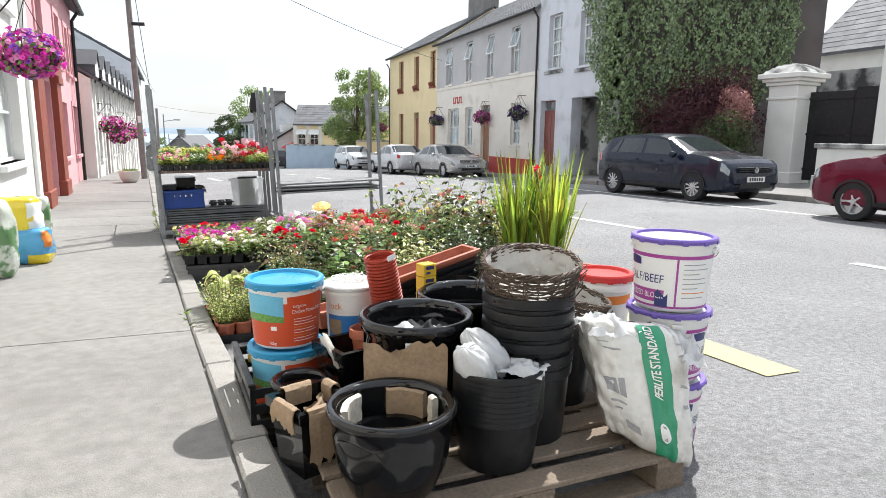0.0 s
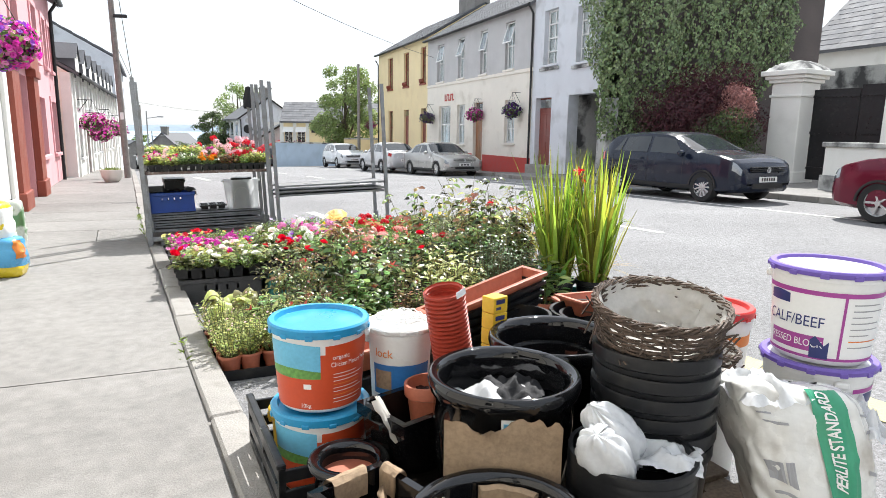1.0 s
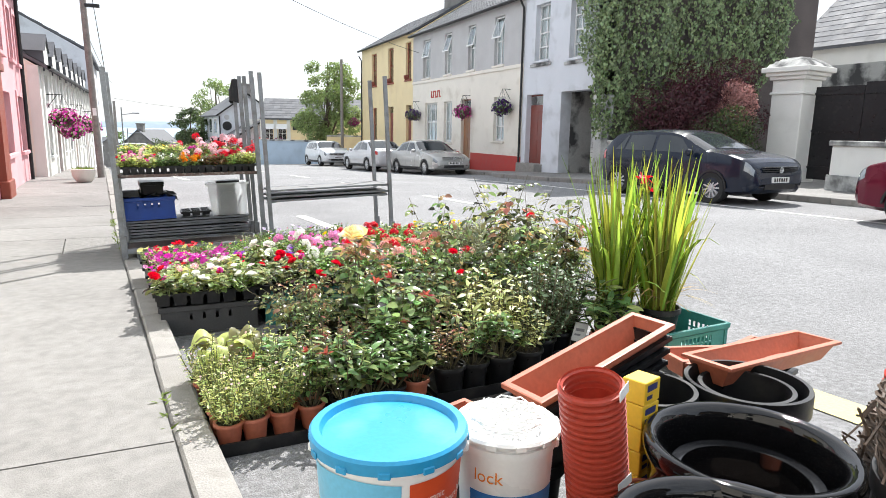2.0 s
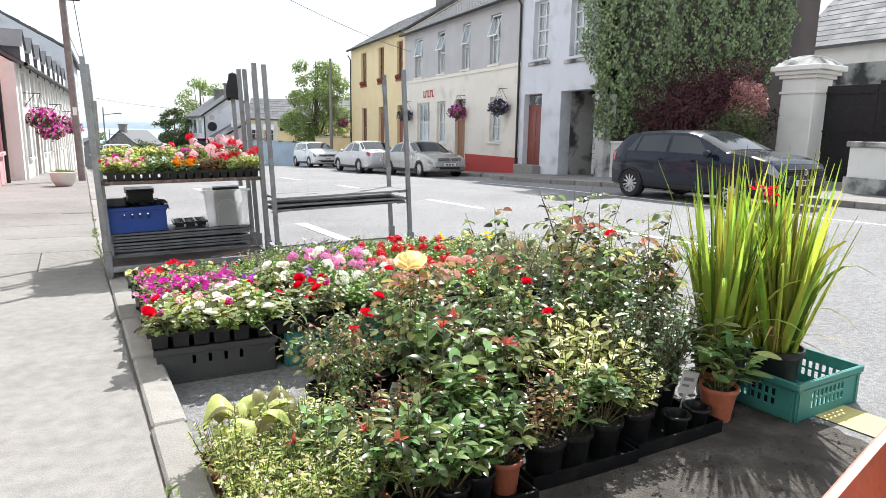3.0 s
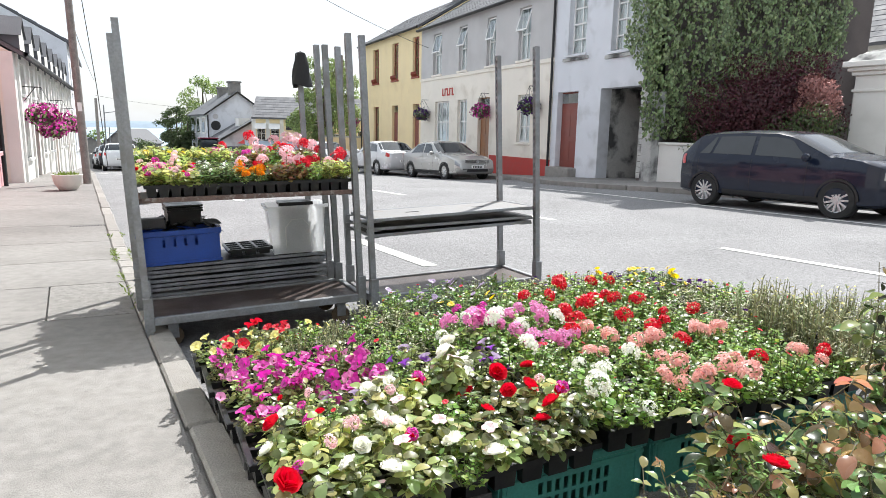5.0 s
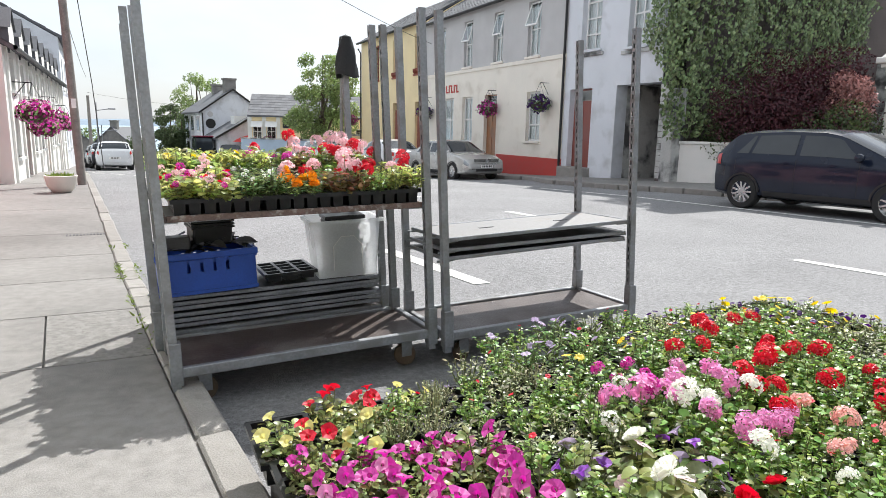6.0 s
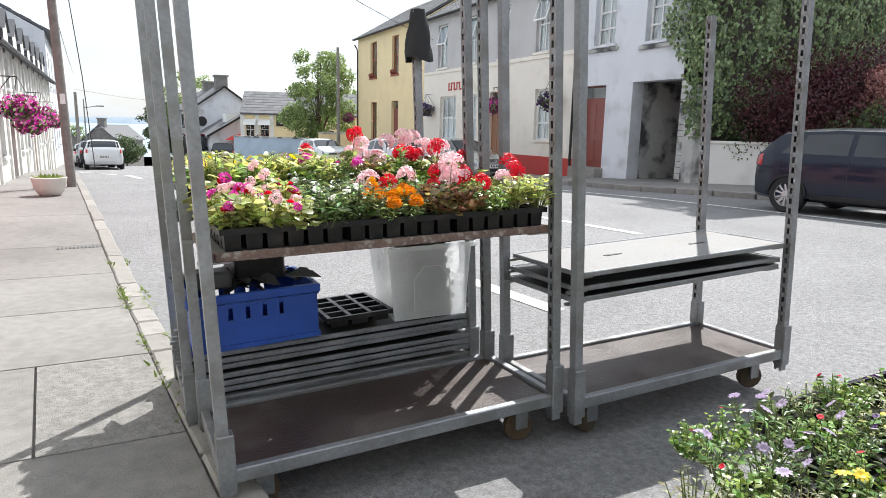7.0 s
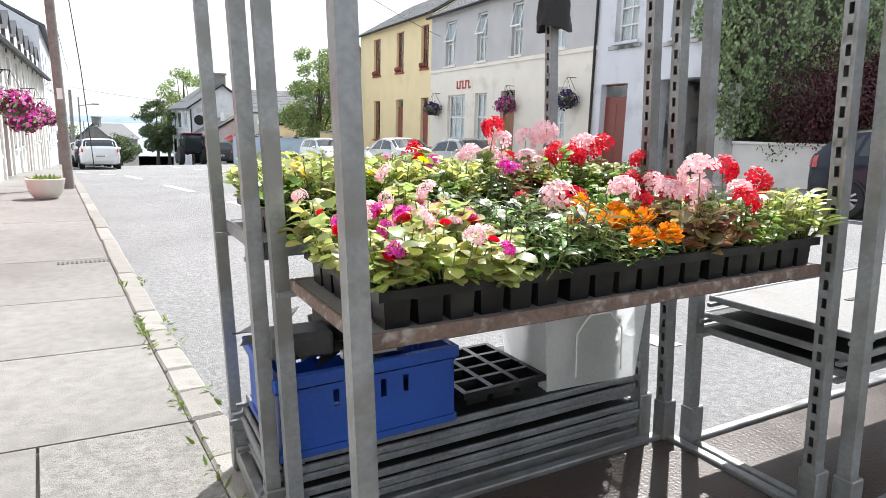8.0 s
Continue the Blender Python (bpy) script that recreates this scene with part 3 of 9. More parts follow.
def slate_roof(house, u0, u1, eave, ridge_z, run, y0=-0.25, rows=0, thick=0.12):
    """Two pitches with slates on the front one."""
    g = Geo()
    sl = math.hypot(run - y0, ridge_z - eave)
    g.add([(u0, y0, eave), (u1, y0, eave), (u1, run, ridge_z), (u0, run, ridge_z), (u1, 2 * run - y0, eave), (u0, 2 * run - y0, eave)],
          [(0, 1, 2, 3), (3, 2, 4, 5)])
    g.add([(u0, y0, eave - thick), (u1, y0, eave - thick), (u1, run, ridge_z - thick), (u0, run, ridge_z - thick), (u1, 2 * run - y0, eave - thick), (u0, 2 * run - y0, eave - thick),
           (u0, y0, eave), (u1, y0, eave), (u0, run, ridge_z), (u1, run, ridge_z)], [(3, 2, 1, 0), (5, 4, 2, 3), (0, 1, 7, 6), (1, 2, 9, 7), (0, 6, 8, 3)])
    roof = part("roof", g, M_SLATE, house, "grey natural slate")
    if rows:
        s = Geo()
        n = int(sl / rows)
        du = 0.32 if rows < 0.4 else 0.5
        dv = Vector((0, run - y0, ridge_z - eave)).normalized()
        nn = Vector((0, -dv.z, dv.y))
        for i in range(n):
            k = int((u1 - u0) / du)
            off = (i % 2) * du / 2
            for j in range(k):
                u = u0 + j * du + off
                p = Vector((u, y0, eave)) + dv * (i * rows)
                q = p + dv * (rows * 1.1)
                a, b = p + nn * (0.022 + jit(0.004)), q + nn * 0.008
                e = Vector((du - 0.012, 0, 0))
                s.add([a, a + e, b + e, b, a - nn * 0.015, a + e - nn * 0.015], [(0, 1, 2, 3), (4, 5, 1, 0)])
        so = part("slating", s, M_SLATE, roof)
        tagged(so, kind="stuff")
    return roof


def gutter(house, u0, u1, z, y=-0.3):
    part("gutter", Geo().lathe([(0.06, 0), (0.06, u1 - u0)], 10, m=pose(u0, y, z, 0, 90, 0)), M_BLACKP, house, smooth=True)


def downpipe(house, u, z0, z1):
    part("downpipe", Geo().tube([(u, -0.07, z0), (u, -0.07, z1 - 0.3), (u, -0.26, z1)], 0.045, 8), M_BLACKP, house, smooth=True)


def shell(house, u1, eave, run, ridge_z, z0, u0=0.0, ma=None):
    """Back wall, party walls with gables and a dark inner floor, so that the house is closed."""
    g = Geo()
    for u in (u0 + 0.01, u1 - 0.01):
        g.add([(u, 0.02, z0), (u, 2 * run, z0), (u, 2 * run, eave), (u, run, ridge_z - 0.13), (u, 0.02, eave - 0.02)], [(0, 1, 2, 3, 4)])
    g.add([(u0, 2 * run, z0), (u1, 2 * run, z0), (u1, 2 * run, eave), (u0, 2 * run, eave)], [(0, 1, 2, 3)])
    part("side_wall", g, ma, house)
    k = Geo().add([(u0 + 0.05, 1.2, z0), (u1 - 0.05, 1.2, z0), (u1 - 0.05, 1.2, eave), (u0 + 0.05, 1.2, eave)], [(0, 1, 2, 3)])
    part("inner_partition", k, M_DARKIN, house)


def chimney(house, u, y, z0, z1, w, d, pots=3):
    c = part("chimney", Geo().box(u - w / 2, y - d / 2, z0, u + w / 2, y + d / 2, z1).box(u - w / 2 - 0.08, y - d / 2 - 0.08, z1, u + w / 2 + 0.08, y + d / 2 + 0.08, z1 + 0.15), M_CHIM, house)
    for i in range(pots):
        part("chimney_pot", Geo().lathe([(0.13, 0), (0.11, 0.4), (0.13, 0.42), (0.09, 0.42), (0.09, 0.1)], 10,
             m=pose(u - w / 2 + (i + 0.5) * w / pots, y, z1 + 0.15)), M_TERRA, c, smooth=True)


# terrace across the street; u runs from the far end towards the near end
XF = 13.9


def right_house(name, y_far, y_near, label):
    m, ln = wall_frame((XF, terrace_y(y_far)), (XF, terrace_y(y_near)))
    return thing(name, m, label, "house"), ln


# cream and grey house
cream, ln = right_house("house", 36.2, 24.6, "two-storey terraced house with grey upper floor and cream ground floor")
U = lambda y: terrace_y(36.2) - y
ups = [(34.5, 35.75), (31.75, 32.8), (29.1, 30.1), (26.4, 27.5)]
ups = [(U(b) + 0.12, U(a) - 0.12, 4.2, 6.2) for a, b in ups]
lows = [(U(35.3), U(33.6), 0.85, 2.87), (U(32.7), U(31.7), 0.85, 2.87), (U(27.25), U(26.3), 1.02, 2.88)]
dr = (U(30.6), U(29.55), 0.02, 2.9)
part("lower_wall", holed(Geo(), 0, ln, -1.6, 4.0, lows + [dr], 0.14), M_CREAM, cream, "smooth cream paint")
part("upper_wall", holed(Geo(), 0, ln, 4.0, 6.62, ups, 0.14), M_GREYW, cream, "unpainted grey render")
part("string_course", Geo().box(0, -0.05, 3.96, ln, 0.0, 4.1), M_CREAM, cream)
for s0, s1 in ((0, dr[0] - 0.12), (dr[1] + 0.12, ln)):
    part("plinth", Geo().box(s0, -0.035, -1.6, s1, 0.0, 0.42), M_REDPL, cream, "red painted plinth")
for i, h in enumerate(ups):
    window(cream, *h, rows=2, cols=2, tilt=14 + 4 * (i % 2), sill=True, sill_ma=M_CREAM, bar=0.075)
window(cream, *lows[0], rows=2, cols=3, sill_ma=M_CREAM, bar=0.08)
window(cream, *lows[1], rows=2, cols=2, sill_ma=M_CREAM, bar=0.08)
window(cream, *lows[2], rows=3, cols=2, sill_ma=M_CREAM, bar=0.07)
panel_door(cream, *dr[:2], 0.12, 2.9, M_BROWNDOOR)
part("door_step", Geo().box(dr[0] - 0.1, -0.3, -0.2, dr[1] + 0.1, 0.16, 0.12, 0.01), M_KERB, cream)
slate_roof(cream, 0, ln, 6.6, 8.9, 3.6, rows=0.3)
gutter(cream, 0, ln, 6.55)
downpipe(cream, ln - 0.05, 0.1, 6.5)
shell(cream, ln, 6.6, 3.6, 8.9, -0.6, ma=M_GREYW)
chimney(cream, 7.4, 3.6, 8.3, 9.9, 1.5, 0.8, 3)
gl = Geo()
for i in range(5):
    gl.box(U(34.4) + i * 0.27, -0.03, 3.12, U(34.4) + i * 0.27 + 0.07, -0.005, 3.48)
    gl.box(U(34.4) + i * 0.27 + 0.07, -0.03, 3.41 if i % 2 else 3.12, U(34.4) + i * 0.27 + 0.2, -0.005, 3.48 if i % 2 else 3.19)
part("wall_lettering", gl, M_REDPL, cream, "small raised red shop lettering")

# yellow house
yel, ln = right_house("house", 45.8, 36.2, "ochre yellow two-storey terraced house with brown windows")
U = lambda y: terrace_y(45.8) - y
ups = [(U(b), U(a), 4.3, 6.4) for a, b in ((44.0, 45.1), (40.6, 41.6), (37.5, 38.4))]
lows = [(U(b), U(a), c, 2.85) for a, b, c in ((44.0, 45.0, 0.6), (40.6, 41.6, 0.0), (37.4, 38.3, 0.0))]
part("wall", holed(Geo(), 0, ln, -2.2, 6.86, ups + lows, 0.2), M_YELLOW, yel)
for h in ups:
    w = window(yel, *h, ma=M_TERRA, rows=2, cols=2, sill_ma=M_TERRA, curtain=False, bar=0.08)
    gb = Geo()
    for k in range(9):
        a0 = h[0] + 0.1 + k * (h[1] - h[0] - 0.2) / 8
        gb.tube([(a0, -0.06, h[2]), (a0 + 0.03, -0.16, h[2] + 0.12), (a0, -0.14, h[2] + 0.26)], 0.02, 4)
    part("window_box_plant", gb, M_TERRA, w, "trailing dark window box")
window(yel, *lows[0], ma=M_TERRA, rows=2, cols=1, curtain=False, bar=0.08, sill_ma=M_TERRA)
panel_door(yel, *lows[1], M_REDDOOR)
panel_door(yel, *lows[2], M_REDDOOR)
slate_roof(yel, -0.1, ln, 6.86, 9.1, 3.6, rows=0.3)
gutter(yel, -0.1, ln, 6.81)
downpipe(yel, 0.05, -0.5, 6.5)
shell(yel, ln, 6.86, 3.6, 9.1, -1.2, ma=M_YELLOW)
chimney(yel, 8.6, 3.6, 7.6, 10.1, 2.4, 1.0, 4)

# pale grey house with the covered entry, and its gable
pale, ln = right_house("house", 24.6, 19.75, "pale grey rendered house with a covered side entry")
U = lambda y: terrace_y(24.6) - y
ups = [(U(24.05), U(23.05), 4.1, 6.15), (U(21.75), U(20.9), 4.0, 5.95)]
dr = (U(24.5), U(23.3), 0.1, 2.85)
arch = (U(22.1), U(19.95), -0.6, 2.87)
part("wall", holed(Geo(), 0, ln, -1.2, 8.0, ups + [dr, arch], 0.25, 0.45), M_PALEG, pale, "weathered pale grey render")
for h in ups:
    window(pale, *h, rows=4, cols=2, bar=0.065, depth=0.2, sill_ma=M_PALEG)
    part("sill_ledge", Geo().box(h[0] - 0.2, -0.07, h[2] - 0.22, h[1] + 0.2, 0.0, h[2] - 0.11, 0.01), M_STAINW, pale)
panel_door(pale, *dr[:2], 0.2, 2.85, M_REDDOOR, depth=0.22)
part("door_step", Geo().box(dr[0] - 0.1, -0.35, -0.2, dr[1] + 0.1, 0.22, 0.2, 0.015), M_KERB, pale)
pg = Geo()
pg.add([(arch[0], 0.45, -0.6), (arch[0], 6, -0.6), (arch[0], 6, 3), (arch[0], 0.45, 3)], [(0, 1, 2, 3)])
pg.add([(arch[1], 0.45, -0.6), (arch[1], 6, -0.6), (arch[1], 6, 3), (arch[1], 0.45, 3)], [(3, 2, 1, 0)])
pg.add([(arch[0], 6, -0.6), (arch[1], 6, -0.6), (arch[1], 6, 3), (arch[0], 6, 3)], [(0, 1, 2, 3)])
pg.add([(arch[0], 0.45, 2.9), (arch[1], 0.45, 2.9), (arch[1], 6, 2.9), (arch[0], 6, 2.9)], [(3, 2, 1, 0)])
part("passage_wall", pg, M_STAINW, pale, "stained rough inner wall")
for k in range(16):
    z = 0.1 + k * 0.17
    part("quoin", Geo().box(arch[1] - 0.22, -0.012 - abs(jit(0.012)), z, arch[1], 0.0, z + 0.155, 0.004), M_STAINW, pale)
slate_roof(pale, 0, ln, 8.0, 10.0, 3.6)
gb = Geo()
gm, gln = wall_frame((XF, 19.75), (23.7, 19.75))
gable = thing("gable_wall", gm, "tall dark rendered gable wall behind ivy", "wall", kind="structure")
gb.box(0, 0, -0.6, gln, 0.4, 10.5)
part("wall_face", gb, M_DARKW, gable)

# ---- shop side houses ----
AX0, AX1 = (wall_x(4.0), 4.0), (wall_x(22.3), 22.3)
m, ln = wall_frame(AX0, AX1)
cosA = ln / 18.3
L = lambda y: (y - 4.0) * cosA
# white shop
white = thing("house", m, "white painted shop front with recessed window", "house")
holes = [(L(10.2), L(12.1), 0.95, 2.35), (L(10.5), L(12.0), 3.1, 4.4), (L(6.0), L(8.4), 0.9, 2.5)]
part("wall", holed(Geo(), 0, L(13.2), -0.5, 4.75, holes, 0.2), M_WHITE, white)
for h in holes:
    window(white, *h, rows=2, cols=2)
part("corner_strip", Geo().box(L(12.85), -0.06, -0.4, L(13.2), 0.0, 4.7, 0.01), M_WHITE, white)
slate_roof(white, 0, L(13.2), 4.75, 7.2, 3.6)
shell(white, L(13.2), 4.75, 3.6, 7.2, -0.5, ma=M_WHITE)
# pink house with terracotta door surround
pink = thing("house", m, "salmon pink rendered house with terracotta door surround", "house")
ups = [(L(a), L(b), 2.85, 4.0) for a, b in ((14.6, 15.5), (17.6, 18.5), (19.7, 20.4), (21.1, 21.7))]
lows = [(L(17.4), L(18.8), 0.78, 2.05), (L(20.4), L(21.6), 0.74, 2.05)]
dr = (L(14.2), L(16.0), -0.3, 2.35)
part("wall", holed(Geo(), L(13.2), ln, -0.8, 4.75, ups + lows + [dr], 0.15), M_PINK, pink)
for h in ups + lows:
    window(pink, *h, ma=M_PINK, rows=2, cols=1, curtain=False, sill_ma=M_PINK)
    part("window_surround", Geo().box(h[0] - 0.14, -0.03, h[2], h[0], 0, h[3] + 0.12).box(h[1], -0.03, h[2], h[1] + 0.14, 0, h[3] + 0.12).box(h[0], -0.03, h[3], h[1], 0, h[3] + 0.12), M_PINK, pink)
for a, b in ((13.25, 14.15), (16.05, 16.9)):
    q = Geo().box(L(a), -0.16, -0.4, L(b), 0.0, 0.35, 0.015).box(L(a) + 0.06, -0.12, 0.35, L(b) - 0.06, 0.0, 2.35).box(L(a), -0.17, 2.35, L(b), 0.0, 2.5, 0.01)
    part("pilaster", q, M_TERRA, pink, "terracotta painted pilaster")
part("door_lintel", Geo().box(L(13.2), -0.14, 2.5, L(16.95), 0.0, 2.85, 0.01), M_TERRA, pink)
panel_door(pink, dr[0], dr[1], 0.0, 2.35, M_REDDOOR, depth=0.2)
slate_roof(pink, L(13.2), ln, 4.75, 7.0, 3.6)
gutter(pink, L(13.2), ln, 4.7)
downpipe(pink, ln - 0.6, -0.3, 4.7)
shell(pink, ln, 4.75, 3.6, 7.0, -0.8, u0=L(13.2), ma=M_PINK)

# long white row with small dormers
m2, ln2 = wall_frame((-2.42, 22.9), (-2.84, 41.0))
m2 = m2 @ Matrix.Translation((0, 0, 0.27)) @ Matrix.Scale(0.87, 4)
ln2 /= 0.87
row = thing("house", m2, "long white terrace with slate roof and small dormers", "house")
lows, ups = [], []
for k in range(9):
    u = 1.2 + k * 2.15
    lows.append((u, u + 0.85, 0.25, 1.5) if k % 3 != 1 else (u, u + 0.9, -1.4, 1.45))
    ups.append((u, u + 0.8, 2.05, 2.9))
part("wall", holed(Geo(), 0, ln2, -1.8, 3.1, lows + ups, 0.15), M_WHITE, row)
for k, h in enumerate(lows):
    if k % 3 != 1:
        window(row, *h, rows=2, cols=2)
    else:
        panel_door(row, h[0], h[1], -0.75, 1.45, M_REDDOOR if k % 2 else M_BROWNDOOR, light=0.3)
for h in ups:
    window(row, *h, rows=2, cols=1)
for k in range(10):
    u = 0.5 + k * 2.15
    part("pilaster", Geo().box(u - 0.1, -0.06, -1.6, u + 0.1, 0.0, 3.1), M_WHITE, row)
slate_roof(row, 0, ln2, 3.1, 5.0, 3.0, rows=0.35)
gutter(row, 0, ln2, 3.05)
shell(row, ln2, 3.1, 3.0, 5.0, -1.8, ma=M_CREAM)
for k in range(8):
    u = 1.6 + k * 2.15
    dg = Geo().add([(u - 0.5, -0.06, 2.95), (u + 0.5, -0.06, 2.95), (u + 0.5, -0.06, 3.7), (u, -0.06, 4.15), (u - 0.5, -0.06, 3.7)], [(0, 1, 2, 3, 4)])
    d = part("dormer", dg, M_WHITE, row)
    rg = Geo()
    for s in (-1, 1):
        rg.add([(u, -0.12, 4.22), (u + s * 0.58, -0.12, 3.64), (u + s * 0.58, 1.4, 3.64), (u, 1.9, 4.22), (u, -0.12, 4.18), (u + s * 0.58, -0.12, 3.60)],
               [(0, 1, 2, 3), (0, 4, 5, 1)])
    part("dormer_roof", rg, M_SLATE, d)
    for e in (-0.5, 0.44):
        part("dormer_cheek", Geo().box(u + e, -0.05, 3.0, u + e + 0.06, 1.0, 3.7), M_SLATE, d)
chimney(row, 0.8, 3.0, 4.4, 6.1, 0.9, 0.7, 2)
m3, ln3 = wall_frame((-2.86, 41.1), (-3.5, 55.0))
tall = thing("house", m3, "taller pale terraced house beyond the white row", "house")
hs = [(u, u + 0.9, z, z + 1.5) for u in (1.5, 5.0, 8.5, 12) for z in (0.0, 2.9)]
part("wall", holed(Geo(), 0, ln3, -3, 5.2, hs, 0.15), M_PALEG, tall)
for h in hs:
    window(tall, *h, rows=2, cols=2, curtain=False)
slate_roof(tall, 0, ln3, 5.2, 7.0, 3.0, rows=0.4)
shell(tall, ln3, 5.2, 3.0, 7.0, -3, ma=M_PALEG)

# ---- unseen terraces behind, added to darken reflections and cut sky light ----
def plain_row(a, b, top, wall, label):
    fm, fl = wall_frame(a, b)
    t = thing("house", fm, label, "house")
    hs_ = [(u, u + 1.0, z, z + 1.5) for u in [1.5 + 3.2 * k for k in range(int((fl - 2) / 3.2))] for z in (1.1, 3.6)]
    part("wall", holed(Geo(), 0, fl, -0.5, top, hs_, 0.2), wall, t)
    for h in hs_:
        window(t, *h, rows=2, cols=1, curtain=False)
    slate_roof(t, 0, fl, top, top + 2.4, 3.6, rows=0.6)
    shell(t, fl, top, 3.6, top + 2.4, -0.5, ma=wall)


plain_row((wall_x(4.0) + 0.3, -24.0), (wall_x(4.0), 3.9), 5.6, M_CREAM, "unseen cream terrace added along the shop side to block sky light")
plain_row((15.5, 5.5), (17.5, -26.0), 6.0, M_GREYW, "unseen grey terrace added across the street to block sky light")
plain_row((18.0, -34.0), (-4.0, -34.0), 6.5, M_PALEG, "unseen pale terrace added to close the street behind")

gp = thing("wall_pillar", pose(13.72, 19.42, land(13.7, 19.4)), "stained white rendered corner pillar beside the entry", "pillar", kind="structure")
part("pillar_shaft", Geo().box(0, 0, -0.2, 0.45, 0.42, 2.75, 0.02), M_STAINW, gp)

# ---- low wall, gate pier, gate, yard ----
lowm, lln = wall_frame((13.95, 19.6), (15.7, 16.0))
lw = thing("garden_wall", lowm, "low white painted garden wall", "wall", kind="structure")
part("wall_face", Geo().box(0, 0, -0.3, lln, 0.25, 1.12, 0.01), M_WHITE, lw)
part("coping", Geo().box(-0.03, -0.04, 1.12, lln, 0.29, 1.2, 0.015), M_WHITE, lw)


def gate_pier(x, y, yaw, w, h):
    t = thing("gate_pier", pose(x, y, land(x, y) + 0.1, 0, 0, yaw), "white rendered gate pier with a domed moulded cap", "gate pier", "gate piers")
    a = w / 2
    part("shaft", Geo().box(-a, -a, -0.2, a, a, h, 0.02), M_WHITE, t)
    part("plinth", Geo().box(-a - 0.05, -a - 0.05, -0.2, a + 0.05, a + 0.05, 0.35, 0.02), M_WHITE, t)
    c = Geo().box(-a - 0.04, -a - 0.04, h - 0.4, a + 0.04, a + 0.04, h - 0.33, 0.01)
    for i, (e, z0, z1) in enumerate(((0.07, 0, 0.1), (0.15, 0.1, 0.2), (0.24, 0.2, 0.34))):
        c.box(-a - e, -a - e, h + z0, a + e, a + e, h + z1, 0.015)
    part("cap", c, M_WHITE, t)
    e = a + 0.2
    dome = Geo().sheet(lambda u, v: ((2 * u - 1) * e, (2 * v - 1) * e, h + 0.34 + 0.3 * (1 - max(abs(2 * u - 1), abs(2 * v - 1)) ** 2.2)), 12, 12)
    part("cap_dome", dome, M_STAINW, t, "weathered grey domed top", smooth=True)
    return t


gate_pier(17.05, 15.08, 8, 0.9, 2.85)
gate_pier(17.4, 11.9, 8, 1.0, 4.6)
gt = thing("yard_gate", pose(17.25, 14.6, 0.15, 0, 0, -83), "closed dark sheet metal yard gate", "gate")
for i in (0, 1):
    lf = part("gate_leaf", Geo().box(i * 1.28, -0.03, 0.1, i * 1.28 + 1.26, 0.03, 2.62 + 0.08 * i), M_BLKPL, gt)
    for z in (0.4, 1.4, 2.4):
        part("gate_rail", Geo().box(i * 1.28, -0.07, z, i * 1.28 + 1.26, -0.03, z + 0.06), M_BLKPL, lf)
ww, wln = wall_frame((14.9, 12.3), (14.2, 8.0))
wing = thing("wing_wall", ww, "low white wing wall with a grey coping", "wall", kind="structure")
part("wall_face", Geo().box(0, 0, -0.3, wln, 0.3, 1.22, 0.01), M_WHITE, wing)
part("plinth", Geo().box(-0.03, -0.06, -0.3, wln, 0.0, 0.55, 0.01), M_STAINW, wing)
part("coping", Geo().box(-0.05, -0.07, 1.22, wln, 0.37, 1.34, 0.02), M_STAINW, wing)
yd = thing("yard_wall", wall_frame((23.2, 21), (23.2, 4))[0], "old stained white yard wall", "wall", kind="structure")
part("wall_face", Geo().box(0, 0, -0.3, 17, 0.3, 4.0), M_STAINW, yd)
bm_, bl_ = wall_frame((27.5, 23.5), (27.5, 6))
barn = thing("outbuilding", bm_, "white outbuilding with a grey slate roof", "house")
part("wall", Geo().box(0, 0, -0.3, bl_, 0.3, 5.3), M_WHITE, barn)
slate_roof(barn, -0.2, bl_, 5.3, 9.0, 4.0, rows=0.4)

# ---- shrubs, ivy, trees ----
M_IVY = mat("ivy_leaf", (0.20, 0.265, 0.125), 0.3, var=0.15, scale=0.8, island=0.55, hue=0.025, trans=0.12, bump=0)
M_MAPLE = mat("maroon_leaf", (0.075, 0.02, 0.027), 0.5, var=0.15, island=0.5, hue=0.02, trans=0.2, bump=0)
M_PALEPK = mat("pale_pink_leaf", (0.43, 0.22, 0.20), 0.5, var=0.1, island=0.35, trans=0.2, bump=0)
M_TREE = mat("tree_leaf", (0.19, 0.245, 0.10), 0.5, var=0.15, island=0.5, hue=0.02, trans=0.5, bump=0)
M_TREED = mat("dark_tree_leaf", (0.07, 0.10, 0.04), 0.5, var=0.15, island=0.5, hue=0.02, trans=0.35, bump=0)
M_BARK = mat("bark", (0.10, 0.075, 0.055), 0.9, var=0.35, scale=14, fine=60, bump=0.6)


def vec_in(a):
    while True:
        v = Vector((jit(1), jit(1), jit(1)))
        if 0.05 < v.length < 1:
            return v * a


